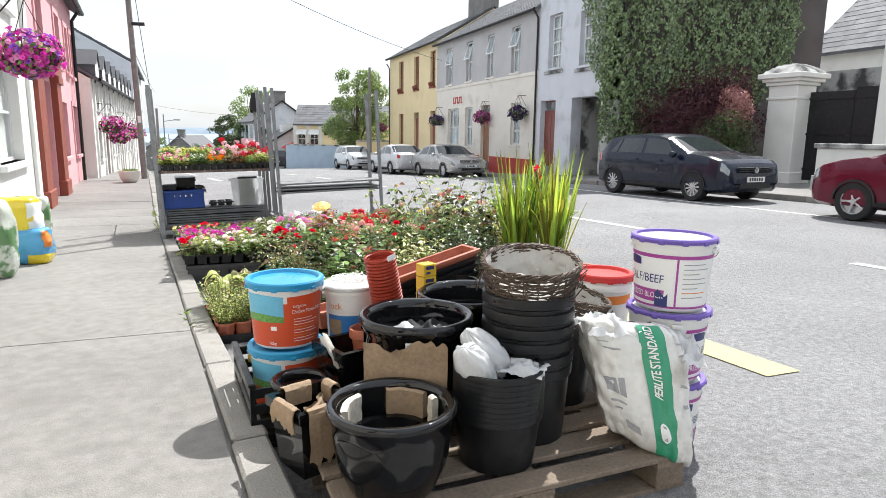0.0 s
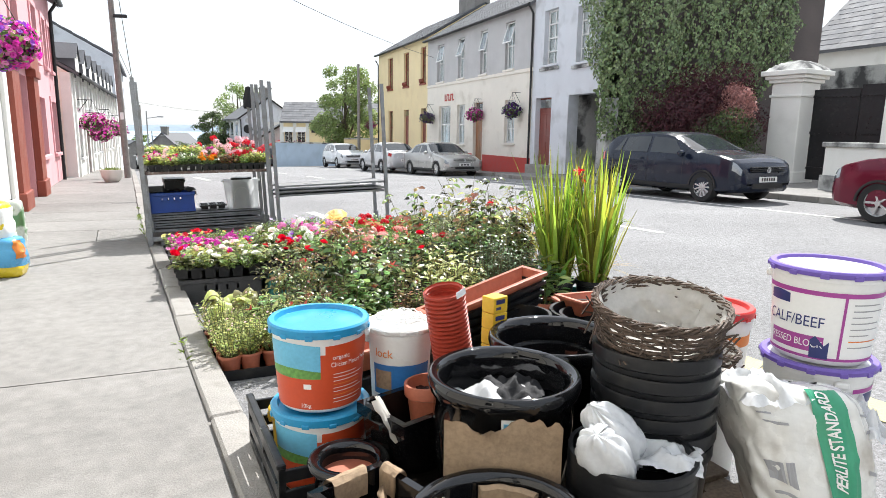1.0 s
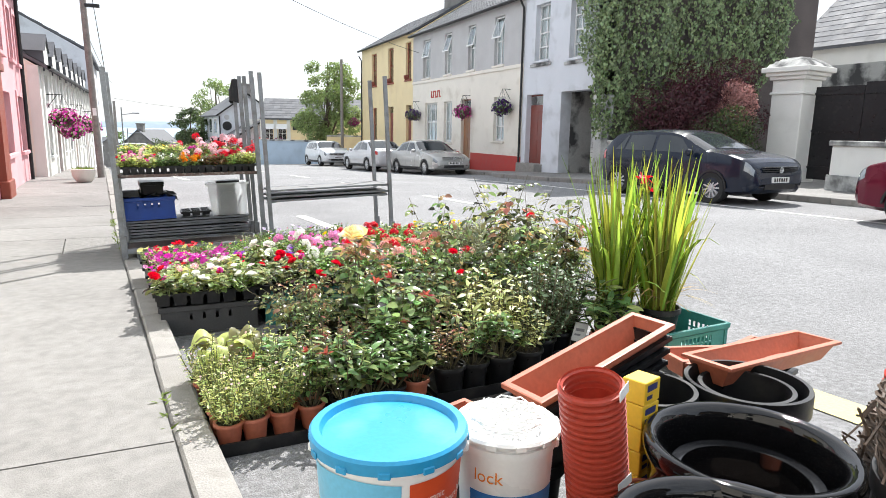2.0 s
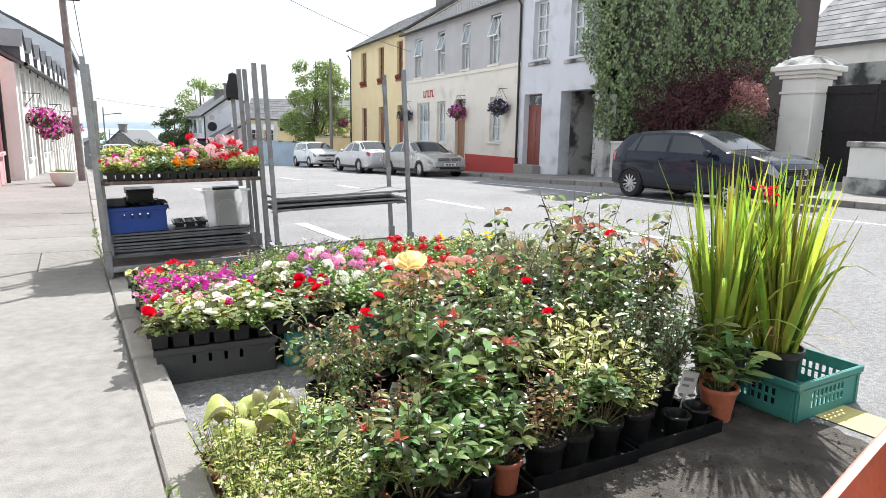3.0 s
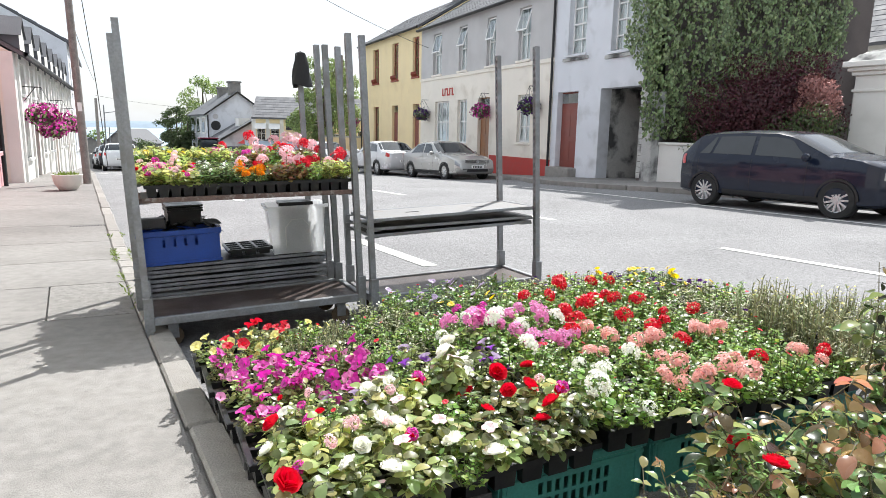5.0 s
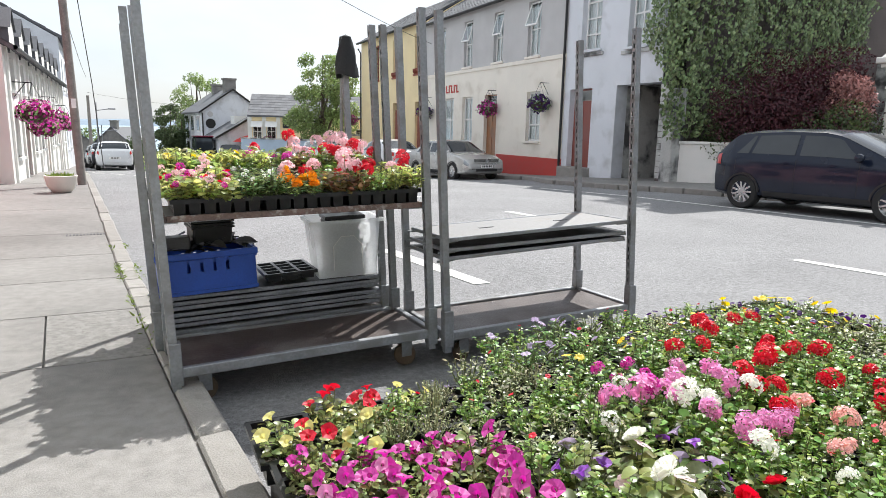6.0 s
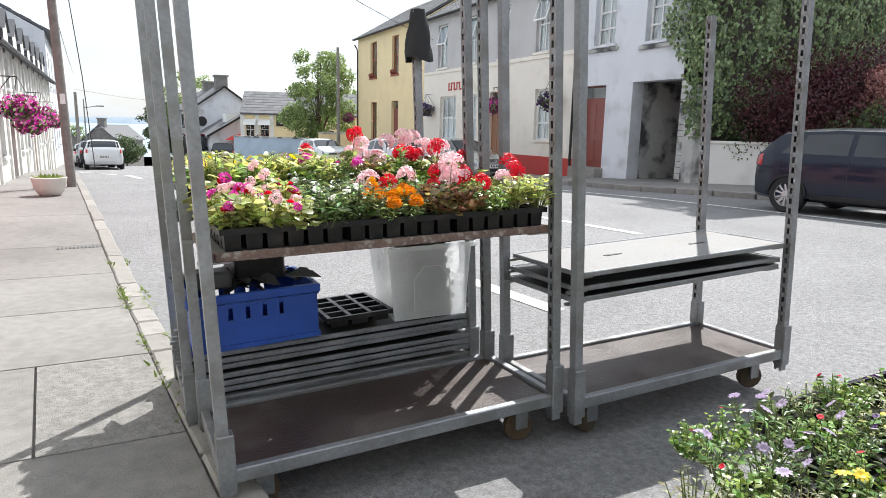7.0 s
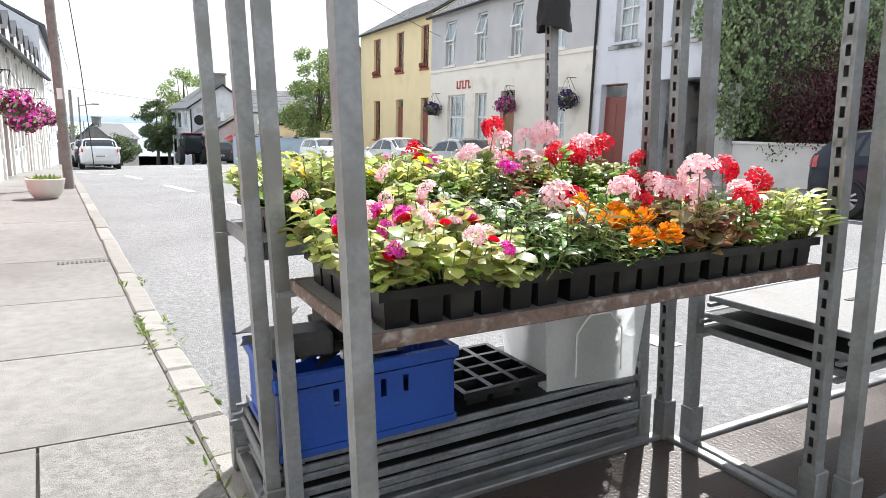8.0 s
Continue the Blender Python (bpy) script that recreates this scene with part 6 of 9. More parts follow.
def glazed_pot(x, y, z, rt, h, label, lip=0.022, inner=0.0, rb=None, deep=0.8):
    t = thing("glazed_pot", pose(x, y, z, 0, 0, rnd.uniform(0, 360)), label, "plant pot", "glazed pots")
    rb = rb or rt * 0.66
    pr = [(0, 0), (rb, 0), (rb + 0.012, 0.015), (rb + (rt - rb) * 0.72, h * 0.34), (rt * 0.96, h * 0.55), (rt * 0.985, h * 0.72), (rt * 0.985, h * 0.86), (rt + lip * 0.7, h * 0.90),
          (rt + lip, h * 0.95), (rt + lip * 0.75, h * 0.99), (rt + lip * 0.2, h), (rt - 0.016, h * 0.985), (rt - 0.024, h * 0.93), (rt * 0.9, h * 0.6), (rb, 0.06), (0, 0.05)]
    part("pot_body", Geo().lathe(pr, 48), M_BLKGL, t, smooth=True, angle=60)
    if inner:
        q = deep
        k = part("inner_pot", Geo().lathe([(inner * 0.7, 0.06), (inner, h * q), (inner + 0.012, h * (q + 0.015)), (inner + 0.01, h * (q + 0.03)), (inner - 0.012, h * (q + 0.02)), (inner * 0.75, 0.1), (0, 0.1)], 40), M_BLKGL, t, smooth=True)
        part("pot_soil", Geo().lathe([(0, h * (q - 0.2)), (inner * 0.88, h * (q - 0.2))], 24), M_SOIL, k)
    return t


def black_pot(x, y, z, rt, h, label, ribs=0, rb=None, lip=0.008, group="black plastic pots", tilt=0):
    t = thing("plant_pot", pose(x, y, z, tilt), label, "plant pot", group)
    rb = rb or rt * 0.74
    part("pot_body", Geo().lathe(pot_profile(rt, rb, h, lip, 0.006), 36), M_BLKPL, t, smooth=True, angle=50)
    for k in range(ribs):
        zz = h * (0.30 + 0.55 * k / max(1, ribs))
        r = rb + (rt - rb) * zz / h
        part("rib", Geo().lathe([(r, zz - 0.006), (r + 0.006, zz - 0.002), (r + 0.006, zz + 0.004), (r, zz + 0.01)], 36), M_BLKPL, t, smooth=True)
    return t


def crumple(x, y, z, w, d, h, ma, name, label, cat, seed, lift=0.0, n=22):
    """A crumpled sheet of film."""
    def at(u, v):
        a, b = 2 * u - 1, 2 * v - 1
        q = Vector((a * 2.3 + seed, b * 2.3, seed * 1.7))
        e = noise.noise(q) + 0.45 * abs(noise.noise(q * 2.3)) + 0.14 * abs(noise.noise(q * 5.1))
        return a * w / 2 * (1 + 0.15 * noise.noise(q * 1.3 + Vector((9, 0, 0)))), b * d / 2 * (1 + 0.15 * noise.noise(q * 1.1)), h * (0.5 + 0.5 * e) * (1 - 0.45 * max(abs(a), abs(b)) ** 3)
    t = thing(name, pose(x, y, z, 0, 0, seed * 57), label, cat)
    part("film", Geo().sheet(at, n, n), ma, t, smooth=True, angle=60)
    return t


def puffed(x, y, z, rx, ry, rz, rot, label, seed):
    """A puffed, loosely folded film bag."""
    def at(u, v):
        a, b = u * math.tau, (v - 0.5) * math.pi
        d = Vector((math.cos(a) * math.cos(b), math.sin(a) * math.cos(b), math.sin(b)))
        q = d * 1.4 + Vector((seed, seed * 0.7, 0))
        fold = abs(noise.noise(Vector((a * 2.2 + seed, d.z * 1.2, seed))))
        e = 1 + 0.22 * noise.noise(q) - 0.20 * (1 - min(1, fold * 3.2)) * 0.6 + 0.05 * abs(noise.noise(q * 5))
        return d.x * rx * e, d.y * ry * e, d.z * rz * e
    t = thing("plastic_bag", pose(x, y, z, *rot), label, "plastic bag", "plastic bags")
    part("film", Geo().sheet(at, 48, 28), M_POLY, t, smooth=True, angle=180)
    return t


glazed_pot(1.185, 2.50, PT, 0.190, 0.285, "large glossy black glazed pot with padding inside", 0.014, 0.128, 0.125, 0.6)


def padding(a0, a1, ma, seed):
    """A folded pad between the inner pot and the wall of the outer one."""
    def at(r0, lift):
        def fn(u, v):
            a = radians(a0 + (a1 - a0) * u)
            r = r0 + 0.004 * noise.noise(Vector((u * 5 + seed, v * 3, seed)))
            top = 0.084 + 0.008 * noise.noise(Vector((u * 4 + seed, 2, seed)))
            return r * math.cos(a), r * math.sin(a), lift + top * v
        return fn
    i, o = at(0.137, 0.0), at(0.158, 0.002)
    g = Geo().sheet(i, 12, 4).sheet(o, 12, 4)
    for e in (0.0, 1.0):
        g.sheet(lambda u, v: tuple(Vector(i(e, u)).lerp(Vector(o(e, u)), v)), 4, 2)
    g.sheet(lambda u, v: tuple(Vector(i(u, 1)).lerp(Vector(o(u, 1)), v) + Vector((0, 0, 0.004 * math.sin(math.pi * v)))), 12, 3)
    return g


pd = thing("packing_foam", pose(1.185, 2.50, PT + 0.178), "cream and brown packing pads wedged inside the pot", "packing")
for a0, a1, ma, sd in ((120, 176, M_FOAM, 1.0), (28, 82, M_CARD, 2.0), (6, 18, M_FOAM, 3.0)):
    part("packing_piece", padding(a0, a1, ma, sd), ma, pd, smooth=True, angle=50)
glazed_pot(1.39, 2.89, PT, 0.200, 0.445, "tall glossy black glazed pot with torn wrapping inside", 0.014, 0.0)
crumple(1.39, 2.90, PT + 0.30, 0.30, 0.26, 0.10, M_POLY, "plastic_wrap", "torn clear plastic wrap inside the pot", "plastic wrap", 1.3)
crumple(1.46, 2.96, PT + 0.33, 0.16, 0.15, 0.07, M_BAGBLK, "plastic_wrap", "torn black plastic wrap inside the pot", "plastic wrap", 2.9)
stk = thing("price_sticker", pose(1.39 - 0.2005 * math.sin(radians(22)), 2.89 - 0.2005 * math.cos(radians(22)), PT + 0.345, 90, 0, -22), "small pale blue and white care label on the pot", "label")
part("sticker", Geo().box(-0.024, -0.045, 0, 0.024, 0.045, 0.002), M_WHITELAB, stk)
part("sticker_print", Geo().box(-0.018, -0.005, 0.002, 0.018, 0.035, 0.003).box(-0.018, -0.03, 0.002, 0.01, -0.02, 0.003), M_SKYLAB, stk)
glazed_pot(1.70, 3.13, PT, 0.205, 0.445, "tall glossy black glazed pot with another pot inside", 0.014, 0.145)
glazed_pot(0.985, 3.05, PT - 0.06, 0.10, 0.24, "small glossy black glazed pot", 0.018, 0.0)
part("pot_soil", Geo().lathe([(0, 0), (0.085, 0)], 20), M_TERRAPL, bpy.data.objects["glazed_pot.003"], m=pose(0, 0, 0.185))
black_pot(1.79, 3.54, GZ + 0.005, 0.125, 0.53, "tall black plastic pot", rb=0.095)
black_pot(2.09, 3.47, GZ + 0.005, 0.165, 0.53, "black plastic pot holding smaller pots", rb=0.12)
black_pot(2.09, 3.47, GZ + 0.20, 0.125, 0.32, "black plastic pot nested in a larger one", rb=0.09)
for k in range(9):
    black_pot(1.575, 2.56, PT + 0.018 * k, 0.150, 0.195, "black plastic pot in a nested stack", 0, rb=0.126, lip=0.005, group="nested pots")
puffed(1.475, 2.53, PT + 0.345, 0.055, 0.075, 0.10, (0, -30, 20), "puffed white translucent plastic bag in the pot", 4.2)
crumple(1.645, 2.51, PT + 0.305, 0.15, 0.14, 0.07, M_POLY, "plastic_bag", "crumpled white translucent plastic bag", "plastic bag", 5.6)
puffed(1.535, 2.58, PT + 0.365, 0.06, 0.07, 0.11, (0, -38, 0), "puffed white translucent plastic bag in the pot", 6.9)
for k in range(6):
    black_pot(1.765, 2.72, PT + 0.052 * k, 0.162 + 0.002 * (k % 2), 0.28, "large black plastic pot in a tall stack", 0, rb=0.145, lip=0.006, group="stacked large pots", tilt=jit(0.8))

# wicker baskets


def wicker(x, y, z, r, h, tilt, label, flare=0.12):
    t = thing("wicker_basket", pose(x, y, z, tilt[0], tilt[1]), label, "basket", "wicker baskets")
    g = Geo()
    n = 56
    for k in range(34):
        zz = h * k / 33
        rr = r * (1 - flare) + r * flare * zz / h + 0.004 * math.sin(k * 2.1)
        ph = rnd.uniform(0, 6)
        pts = []
        for i in range(n + 1):
            a = math.tau * i / n
            pts.append(((rr + 0.004 * math.sin(i * math.pi * 0.5 + k * math.pi) + jit(0.003)) * math.cos(a), (rr + 0.004 * math.cos(i * math.pi * 0.5 + k * math.pi)) * math.sin(a), zz + 0.006 * math.sin(a * 3 + ph) + jit(0.003)))
        g.tube(pts, 0.0031, 4, cap=False)
    part("weave", g, M_WICKER, t, smooth=True)
    for k in range(20):
        a = math.tau * k / 20
        part("stake", Geo().tube([(r * (1 - flare) * math.cos(a), r * (1 - flare) * math.sin(a), 0), (r * math.cos(a), r * math.sin(a), h + 0.01), (r * 1.03 * math.cos(a + 0.15), r * 1.03 * math.sin(a + 0.15), h + 0.012)], 0.0026, 4), M_WICKER, t)
    g = Geo()
    for s in range(5):
        pts = [((r + 0.008 * math.cos(i * 0.8 + s * 1.3)) * math.cos(math.tau * i / 60), (r + 0.008 * math.cos(i * 0.8 + s * 1.3)) * math.sin(math.tau * i / 60), h + 0.008 * math.sin(i * 0.8 + s * 1.3) + jit(0.002)) for i in range(61)]
        g.tube(pts, 0.0034, 4, cap=False)
    for k in range(40):
        a = rnd.uniform(0, math.tau)
        g.tube([(r * math.cos(a), r * math.sin(a), h * rnd.random()), ((r + 0.03) * math.cos(a + 0.12), (r + 0.03) * math.sin(a + 0.12), h * rnd.random())], 0.0028, 3)
    part("braided_rim", g, M_WICKER, t)

    def film(u, v):
        c, w = math.cos(u * math.tau), math.sin(u * math.tau)
        e = noise.noise(Vector((c * 3, w * 3, v * 2.5))) + 0.6 * abs(noise.noise(Vector((c * 7, w * 7, v * 5 + 3))))
        rr = r * 0.985 - (0.015 + r * 0.25) * v + 0.036 * e * min(1.0, v * 3) * (1 - 0.5 * v)
        return rr * c, rr * w, h * (1.05 - 1.0 * v) + (0.014 * e * (1 - v))
    lg = Geo().sheet(film, 90, 14)
    lg.lathe([(0, h * 0.05), (r * 0.7, h * 0.05)], 24)
    part("liner", lg, M_LINER, t, "pale grey plastic liner", smooth=True)
    return t


wicker(1.775, 2.735, PT + 0.535, 0.175, 0.115, (8, -3), "dark woven willow basket with a grey plastic liner")
wicker(2.06, 2.96, PT + 0.33, 0.16, 0.13, (8, 14), "dark woven willow basket leaning beside the pots")
black_pot(2.05, 2.95, PT, 0.14, 0.34, "black plastic pot under a basket", rb=0.115)


# buckets
def bucket(x, y, z, r, h, lid_ma, label, yaw, name="bucket", group="", lid_h=0.03, body_ma=None):
    t = thing(name, pose(x, y, z, 0, 0, yaw), label, "bucket", group)
    rb = r * 0.88
    part("bucket_body", Geo().lathe([(0, 0), (rb - 0.008, 0), (rb, 0.008), (r, h * 0.88), (r + 0.006, h * 0.885), (r + 0.006, h * 0.93), (r, h * 0.94), (r, h * 0.97)], 44), body_ma or M_WHITEPL, t, smooth=True, angle=50)
    l = part("lid", Geo().lathe([(r + 0.002, h - lid_h), (r + 0.011, h - lid_h), (r + 0.013, h - 0.006), (r + 0.008, h), (r - 0.008, h), (r - 0.014, h - 0.014), (0, h - 0.014)], 44), lid_ma, t, smooth=True, angle=40)
    for k in range(12):
        a = k * 30
        part("lid_tab", Geo().box(r + 0.010, -0.012, h - lid_h - 0.004, r + 0.015, 0.012, h - lid_h + 0.01, 0.002, m=pose(0, 0, 0, 0, 0, a)), lid_ma, l)
    for s in (0, 180):
        part("handle_lug", Geo().box(r - 0.004, -0.02, h * 0.80, r + 0.014, 0.02, h * 0.87, 0.004, m=pose(0, 0, 0, 0, 0, s)), body_ma or M_WHITEPL, t)
    pts = [((r + 0.012) * math.cos(a), (r + 0.016) * math.sin(a), h * 0.83 - 0.62 * h * abs(math.sin(a)) ** 1.2 * 0.45) for a in [math.pi * i / 24 for i in range(25)]]
    part("wire_handle", Geo().tube(pts, 0.0022, 5), M_GALV, t, "thin wire handle", smooth=True)
    return t, rb, r, h


def wrap(t, r0, r1, h, a0, a1, z0, z1, ma, name="label_panel", out=0.0012, wave=None, parent=None):
    """A printed area on a bucket's side between angles and heights (fractions)."""
    def at(u, v):
        a = radians(a0 + (a1 - a0) * u)
        zt = z1 if wave is None else z1 + wave(u)
        z = h * (z0 + (zt - z0) * v)
        r = r0 + (r1 - r0) * min(1, z / (h * 0.88)) + out
        return r * math.cos(a), r * math.sin(a), z
    return part(name, Geo().sheet(at, max(4, int(abs(a1 - a0) / 5)), 6), ma, parent or t, smooth=True)


def on_side(t, text, r0, r1, h, a, z, size, ma, squeeze=1.0):
    """Lettering bent round a bucket's side, centred at the angle a."""
    cu = bpy.data.curves.new("lettering", "FONT")
    cu.body, cu.size, cu.align_x, cu.align_y = text, size, "CENTER", "CENTER"
    tmp = bpy.data.objects.new("lettering", cu)
    scene.collection.objects.link(tmp)
    bpy.context.view_layer.update()
    me = bpy.data.meshes.new_from_object(tmp)
    bpy.data.objects.remove(tmp)
    r = r0 + (r1 - r0) * min(1, z / 0.88) + 0.0028
    for v in me.vertices:
        x, y, _ = v.co
        b = radians(a) + x * squeeze / r
        v.co = (r * math.cos(b), r * math.sin(b), h * z + y)
    me.materials.clear()
    me.materials.append(ma)
    o = new("lettering", me)
    o.parent = t
    return o


def flat_text(text, size, ma, m, parent=None, squeeze=1.0):
    cu = bpy.data.curves.new("lettering", "FONT")
    cu.body, cu.size, cu.align_x, cu.align_y = text, size, "CENTER", "CENTER"
    tmp = bpy.data.objects.new("lettering", cu)
    scene.collection.objects.link(tmp)
    bpy.context.view_layer.update()
    me = bpy.data.meshes.new_from_object(tmp)
    bpy.data.objects.remove(tmp)
    for v in me.vertices:
        v.co.x *= squeeze
    me.materials.clear()
    me.materials.append(ma)
    o = new("lettering", me)
    o.parent = parent
    o.matrix_basis = m
    return o


def manure_tub(z, yaw):
    t, rb, r, h = bucket(0.972, 3.392, z, 0.15, 0.28, M_BLUELID, "tub of chicken manure pellets with a sky blue lid", yaw, group="manure tubs")
    wrap(t, rb, r, h, -190, 25, 0.05, 0.70, M_REDLAB)
    wrap(t, rb, r, h, -165, -78, 0.46, 0.80, M_SKYLAB, "label_sky", 0.0018, lambda u: 0.03 * math.sin(u * 3.1))
    wrap(t, rb, r, h, -165, -78, 0.42, 0.52, M_GRASSLAB, "label_grass", 0.0023, lambda u: 0.04 * math.sin(u * 3.1) - 0.02)
    wrap(t, rb, r, h, -72, 12, 0.62, 0.80, M_REDLAB, "label_flash", 0.0020, lambda u: 0.03 * u)
    on_side(t, "organic", rb, r, h, -52, 0.66, 0.020, M_WHITELAB)
    on_side(t, "Chicken Manure Pellets", rb, r, h, -34, 0.575, 0.0215, M_WHITELAB, 0.78)
    for k in range(9):
        wrap(t, rb, r, h, -62, -62 + (40 if k % 3 else 34) + 8 * (k % 2), 0.46 - 0.042 * k, 0.468 - 0.042 * k, M_ORANGE if k in (3, 6) else M_WHITELAB, "print_line", 0.0022)
    wrap(t, rb, r, h, -100, -90, 0.30, 0.36, M_WHITELAB, "round_mark", 0.0022)
    on_side(t, "10kg", rb, r, h, -98, 0.10, 0.018, M_WHITELAB)
    return t


manure_tub(GZ + 0.075, -28)
manure_tub(GZ + 0.36, -22)
pz = GZ
bc = thing("plastic_crate", pose(0.80, 3.15, GZ - 0.005, 0, 0, 4), "black slatted plastic crate holding a yellow tub", "crate")
for k in range(4):
    part("crate_slat", Geo().box(0, 0, 0.02 + 0.065 * k, 0.012, 0.55, 0.06 + 0.065 * k, 0.002), M_BLKPL, bc)
    part("crate_slat", Geo().box(0.18, 0, 0.02 + 0.065 * k, 0.192, 0.22, 0.06 + 0.065 * k, 0.002), M_BLKPL, bc)
    part("crate_slat", Geo().box(0, 0, 0.02 + 0.065 * k, 0.192, 0.012, 0.06 + 0.065 * k, 0.002), M_BLKPL, bc)
    part("crate_slat", Geo().box(0, 0.54, 0.02 + 0.065 * k, 0.192, 0.552, 0.06 + 0.065 * k, 0.002), M_BLKPL, bc)
part("crate_floor", Geo().box(0, 0, 0, 0.192, 0.552, 0.02), M_BLKPL, bc)
for u, v in ((0, 0), (0.17, 0), (0, 0.53), (0.17, 0.53), (0, 0.26)):
    part("crate_post", Geo().box(u, v, 0, u + 0.022, v + 0.022, 0.275, 0.003), M_BLKPL, bc)
part("crate_rail", Geo().box(-0.006, -0.006, 0.262, 0.02, 0.558, 0.28, 0.004), M_BLKPL, bc)
black = bucket(0.895, 3.60, GZ + 0.02, 0.06, 0.235, M_YELPL, "small yellow tub standing in the crate", 0, body_ma=M_YELPL)

tub, rb, r, h = bucket(1.25, 3.395, GZ + 0.265, 0.108, 0.33, M_WHITEPL, "white tub with a blue label and dirty lid", -14, lid_h=0.012)
wrap(tub, rb, r, h, -150, -30, 0.30, 0.62, M_BLUEL)
wrap(tub, rb, r, h, -145, -110, 0.36, 0.56, M_CARD, "label_figure", 0.002)
for a in (-85, -55):
    wrap(tub, rb, r, h, a, a + 16, 0.43, 0.45, M_WHITELAB, "star_mark", 0.002)
    wrap(tub, rb, r, h, a + 7, a + 9, 0.38, 0.50, M_WHITELAB, "star_mark", 0.002)
on_side(tub, "lock", rb, r, h, -125, 0.74, 0.04, M_ORANGE)
g = Geo()
for s in range(6):
    pts = [((0.05 + 0.035 * math.sin(i * 0.7 + s)) * math.cos(i * 0.45 + s), (0.05 + 0.035 * math.sin(i * 0.7 + s)) * math.sin(i * 0.45 + s), 0.335 + 0.018 * abs(math.sin(i * 0.9 + s))) for i in range(26)]
    g.tube(pts, 0.0022, 4)
part("loose_twine", g, M_WHITEPL, tub)
black_pot(1.25, 3.395, GZ, 0.125, 0.265, "upturned black pot under the white tub")

rs = thing("pot_stack", pose(1.40, 3.235, GZ + 0.40, 4, -11, 0), "tall stack of small red plastic pots with price labels", "plant pots")
for k in range(24):
    z = 0.0145 * k
    part("red_pot", Geo().lathe([(0.054, z), (0.0665, z + 0.004), (0.067, z + 0.011), (0.060, z + 0.0135), (0.056, z + 0.010)], 28), M_REDPOT, rs, smooth=True, angle=50)
part("top_pot_inside", Geo().lathe([(0.061, 0.352), (0.056, 0.30), (0.046, 0.25), (0, 0.25)], 28), M_REDPOT, rs, smooth=True)
for a, z in ((-60, 0.335), (-72, 0.13), (-75, 0.085)):
    part("price_label", Geo().box(0.0, -0.024, 0, 0.001, 0.024, 0.022, m=pose(0.068 * math.cos(radians(a)), 0.068 * math.sin(radians(a)), z, 0, 0, a)), M_WHITELAB, rs)
black_pot(1.385, 3.235, PT, 0.09, 0.265, "black pot carrying the red pot stack")
for k, (x, y) in enumerate(((1.30, 3.18), (1.50, 3.22), (1.57, 3.20))):
    t = thing("plant_pot", pose(x, y, PT, jit(4), jit(4)), "terracotta coloured plastic pot", "plant pot", "terracotta plastic pots")
    part("pot_body", Geo().lathe(pot_profile(0.075, 0.055, 0.31, 0.006, 0.004), 28), M_TERRAPL, t, smooth=True, angle=50)
for k in range(5):
    t = thing("yellow_carton", pose(1.585, 3.345, GZ + 0.38 + 0.058 * k, 0, 0, 18 + jit(3)), "small yellow printed carton in a stack", "carton", "yellow cartons")
    part("carton_body", Geo().box(-0.035, -0.03, 0, 0.035, 0.03, 0.056, 0.002), M_YELBOX, t)
    part("carton_print", Geo().box(-0.024, -0.0308, 0.032, 0.02, -0.0302, 0.048).box(-0.024, -0.0308, 0.012, 0.0, -0.0302, 0.022), M_NAVY, t)
black_pot(1.585, 3.345, GZ, 0.09, 0.38, "black pot under the yellow cartons")


def trough(m, l, w, h, ma, label, group):
    t = thing("plant_trough", m, label, "plant trough", group)
    o = lambda a, z: [(-l / 2 - a, -w / 2 - a, z), (l / 2 + a, -w / 2 - a, z), (l / 2 + a, w / 2 + a, z), (-l / 2 - a, w / 2 + a, z)]
    rows = [o(-0.035, 0), o(-0.006, h * 0.86), o(0.008, h * 0.87), o(0.008, h * 0.99), o(0.004, h), o(-0.012, h), o(-0.014, h * 0.9), o(-0.04, 0.012)]
    g = Geo()
    g.add([p for r_ in rows for p in r_], [(4 * k + i, 4 * k + (i + 1) % 4, 4 * k + 4 + (i + 1) % 4, 4 * k + 4 + i) for k in range(len(rows) - 1) for i in range(4)] + [(3, 2, 1, 0), (28, 29, 30, 31)])
    part("trough_body", g, ma, t)
    return t


for k in range(5):
    trough(pose(1.70 + 0.006 * k, 3.69, GZ + 0.33 + 0.038 * k, 0, -12, 12 + jit(1.0)), 0.56, 0.145, 0.12, M_BLKPL if k < 4 else M_TERRAPL, "plastic plant trough in a tilted nested stack", "trough stack")
black_pot(1.52, 3.70, GZ + 0.003, 0.09, 0.30, "black pot propping the trough stack", rb=0.07)
black_pot(1.86, 3.74, GZ + 0.003, 0.07, 0.38, "black pot propping the trough stack", rb=0.06)
for k, (x, y, z, a, ll) in enumerate(((2.42, 3.76, 0.42, 22, 0.60), (2.40, 3.66, 0.48, 12, 0.72), (2.46, 3.88, 0.38, -6, 0.5))):
    trough(pose(x, y, GZ + z - 0.02, 0, 4, a), ll, 0.15, 0.075, M_TERRAPL, "terracotta coloured plastic trough in a loose pile", "loose troughs")
for k in range(3):
    trough(pose(2.42, 3.78, GZ + 0.005 + 0.11 * k, 0, 0, 10 + 5 * k), 0.6, 0.2, 0.14, M_BLKPL, "black plastic trough under the loose pile", "black troughs")
trough(pose(1.30, 3.86, GZ + 0.27, 0, 0, 20), 0.34, 0.15, 0.10, M_TERRAPL, "short terracotta plastic trough", "loose troughs")
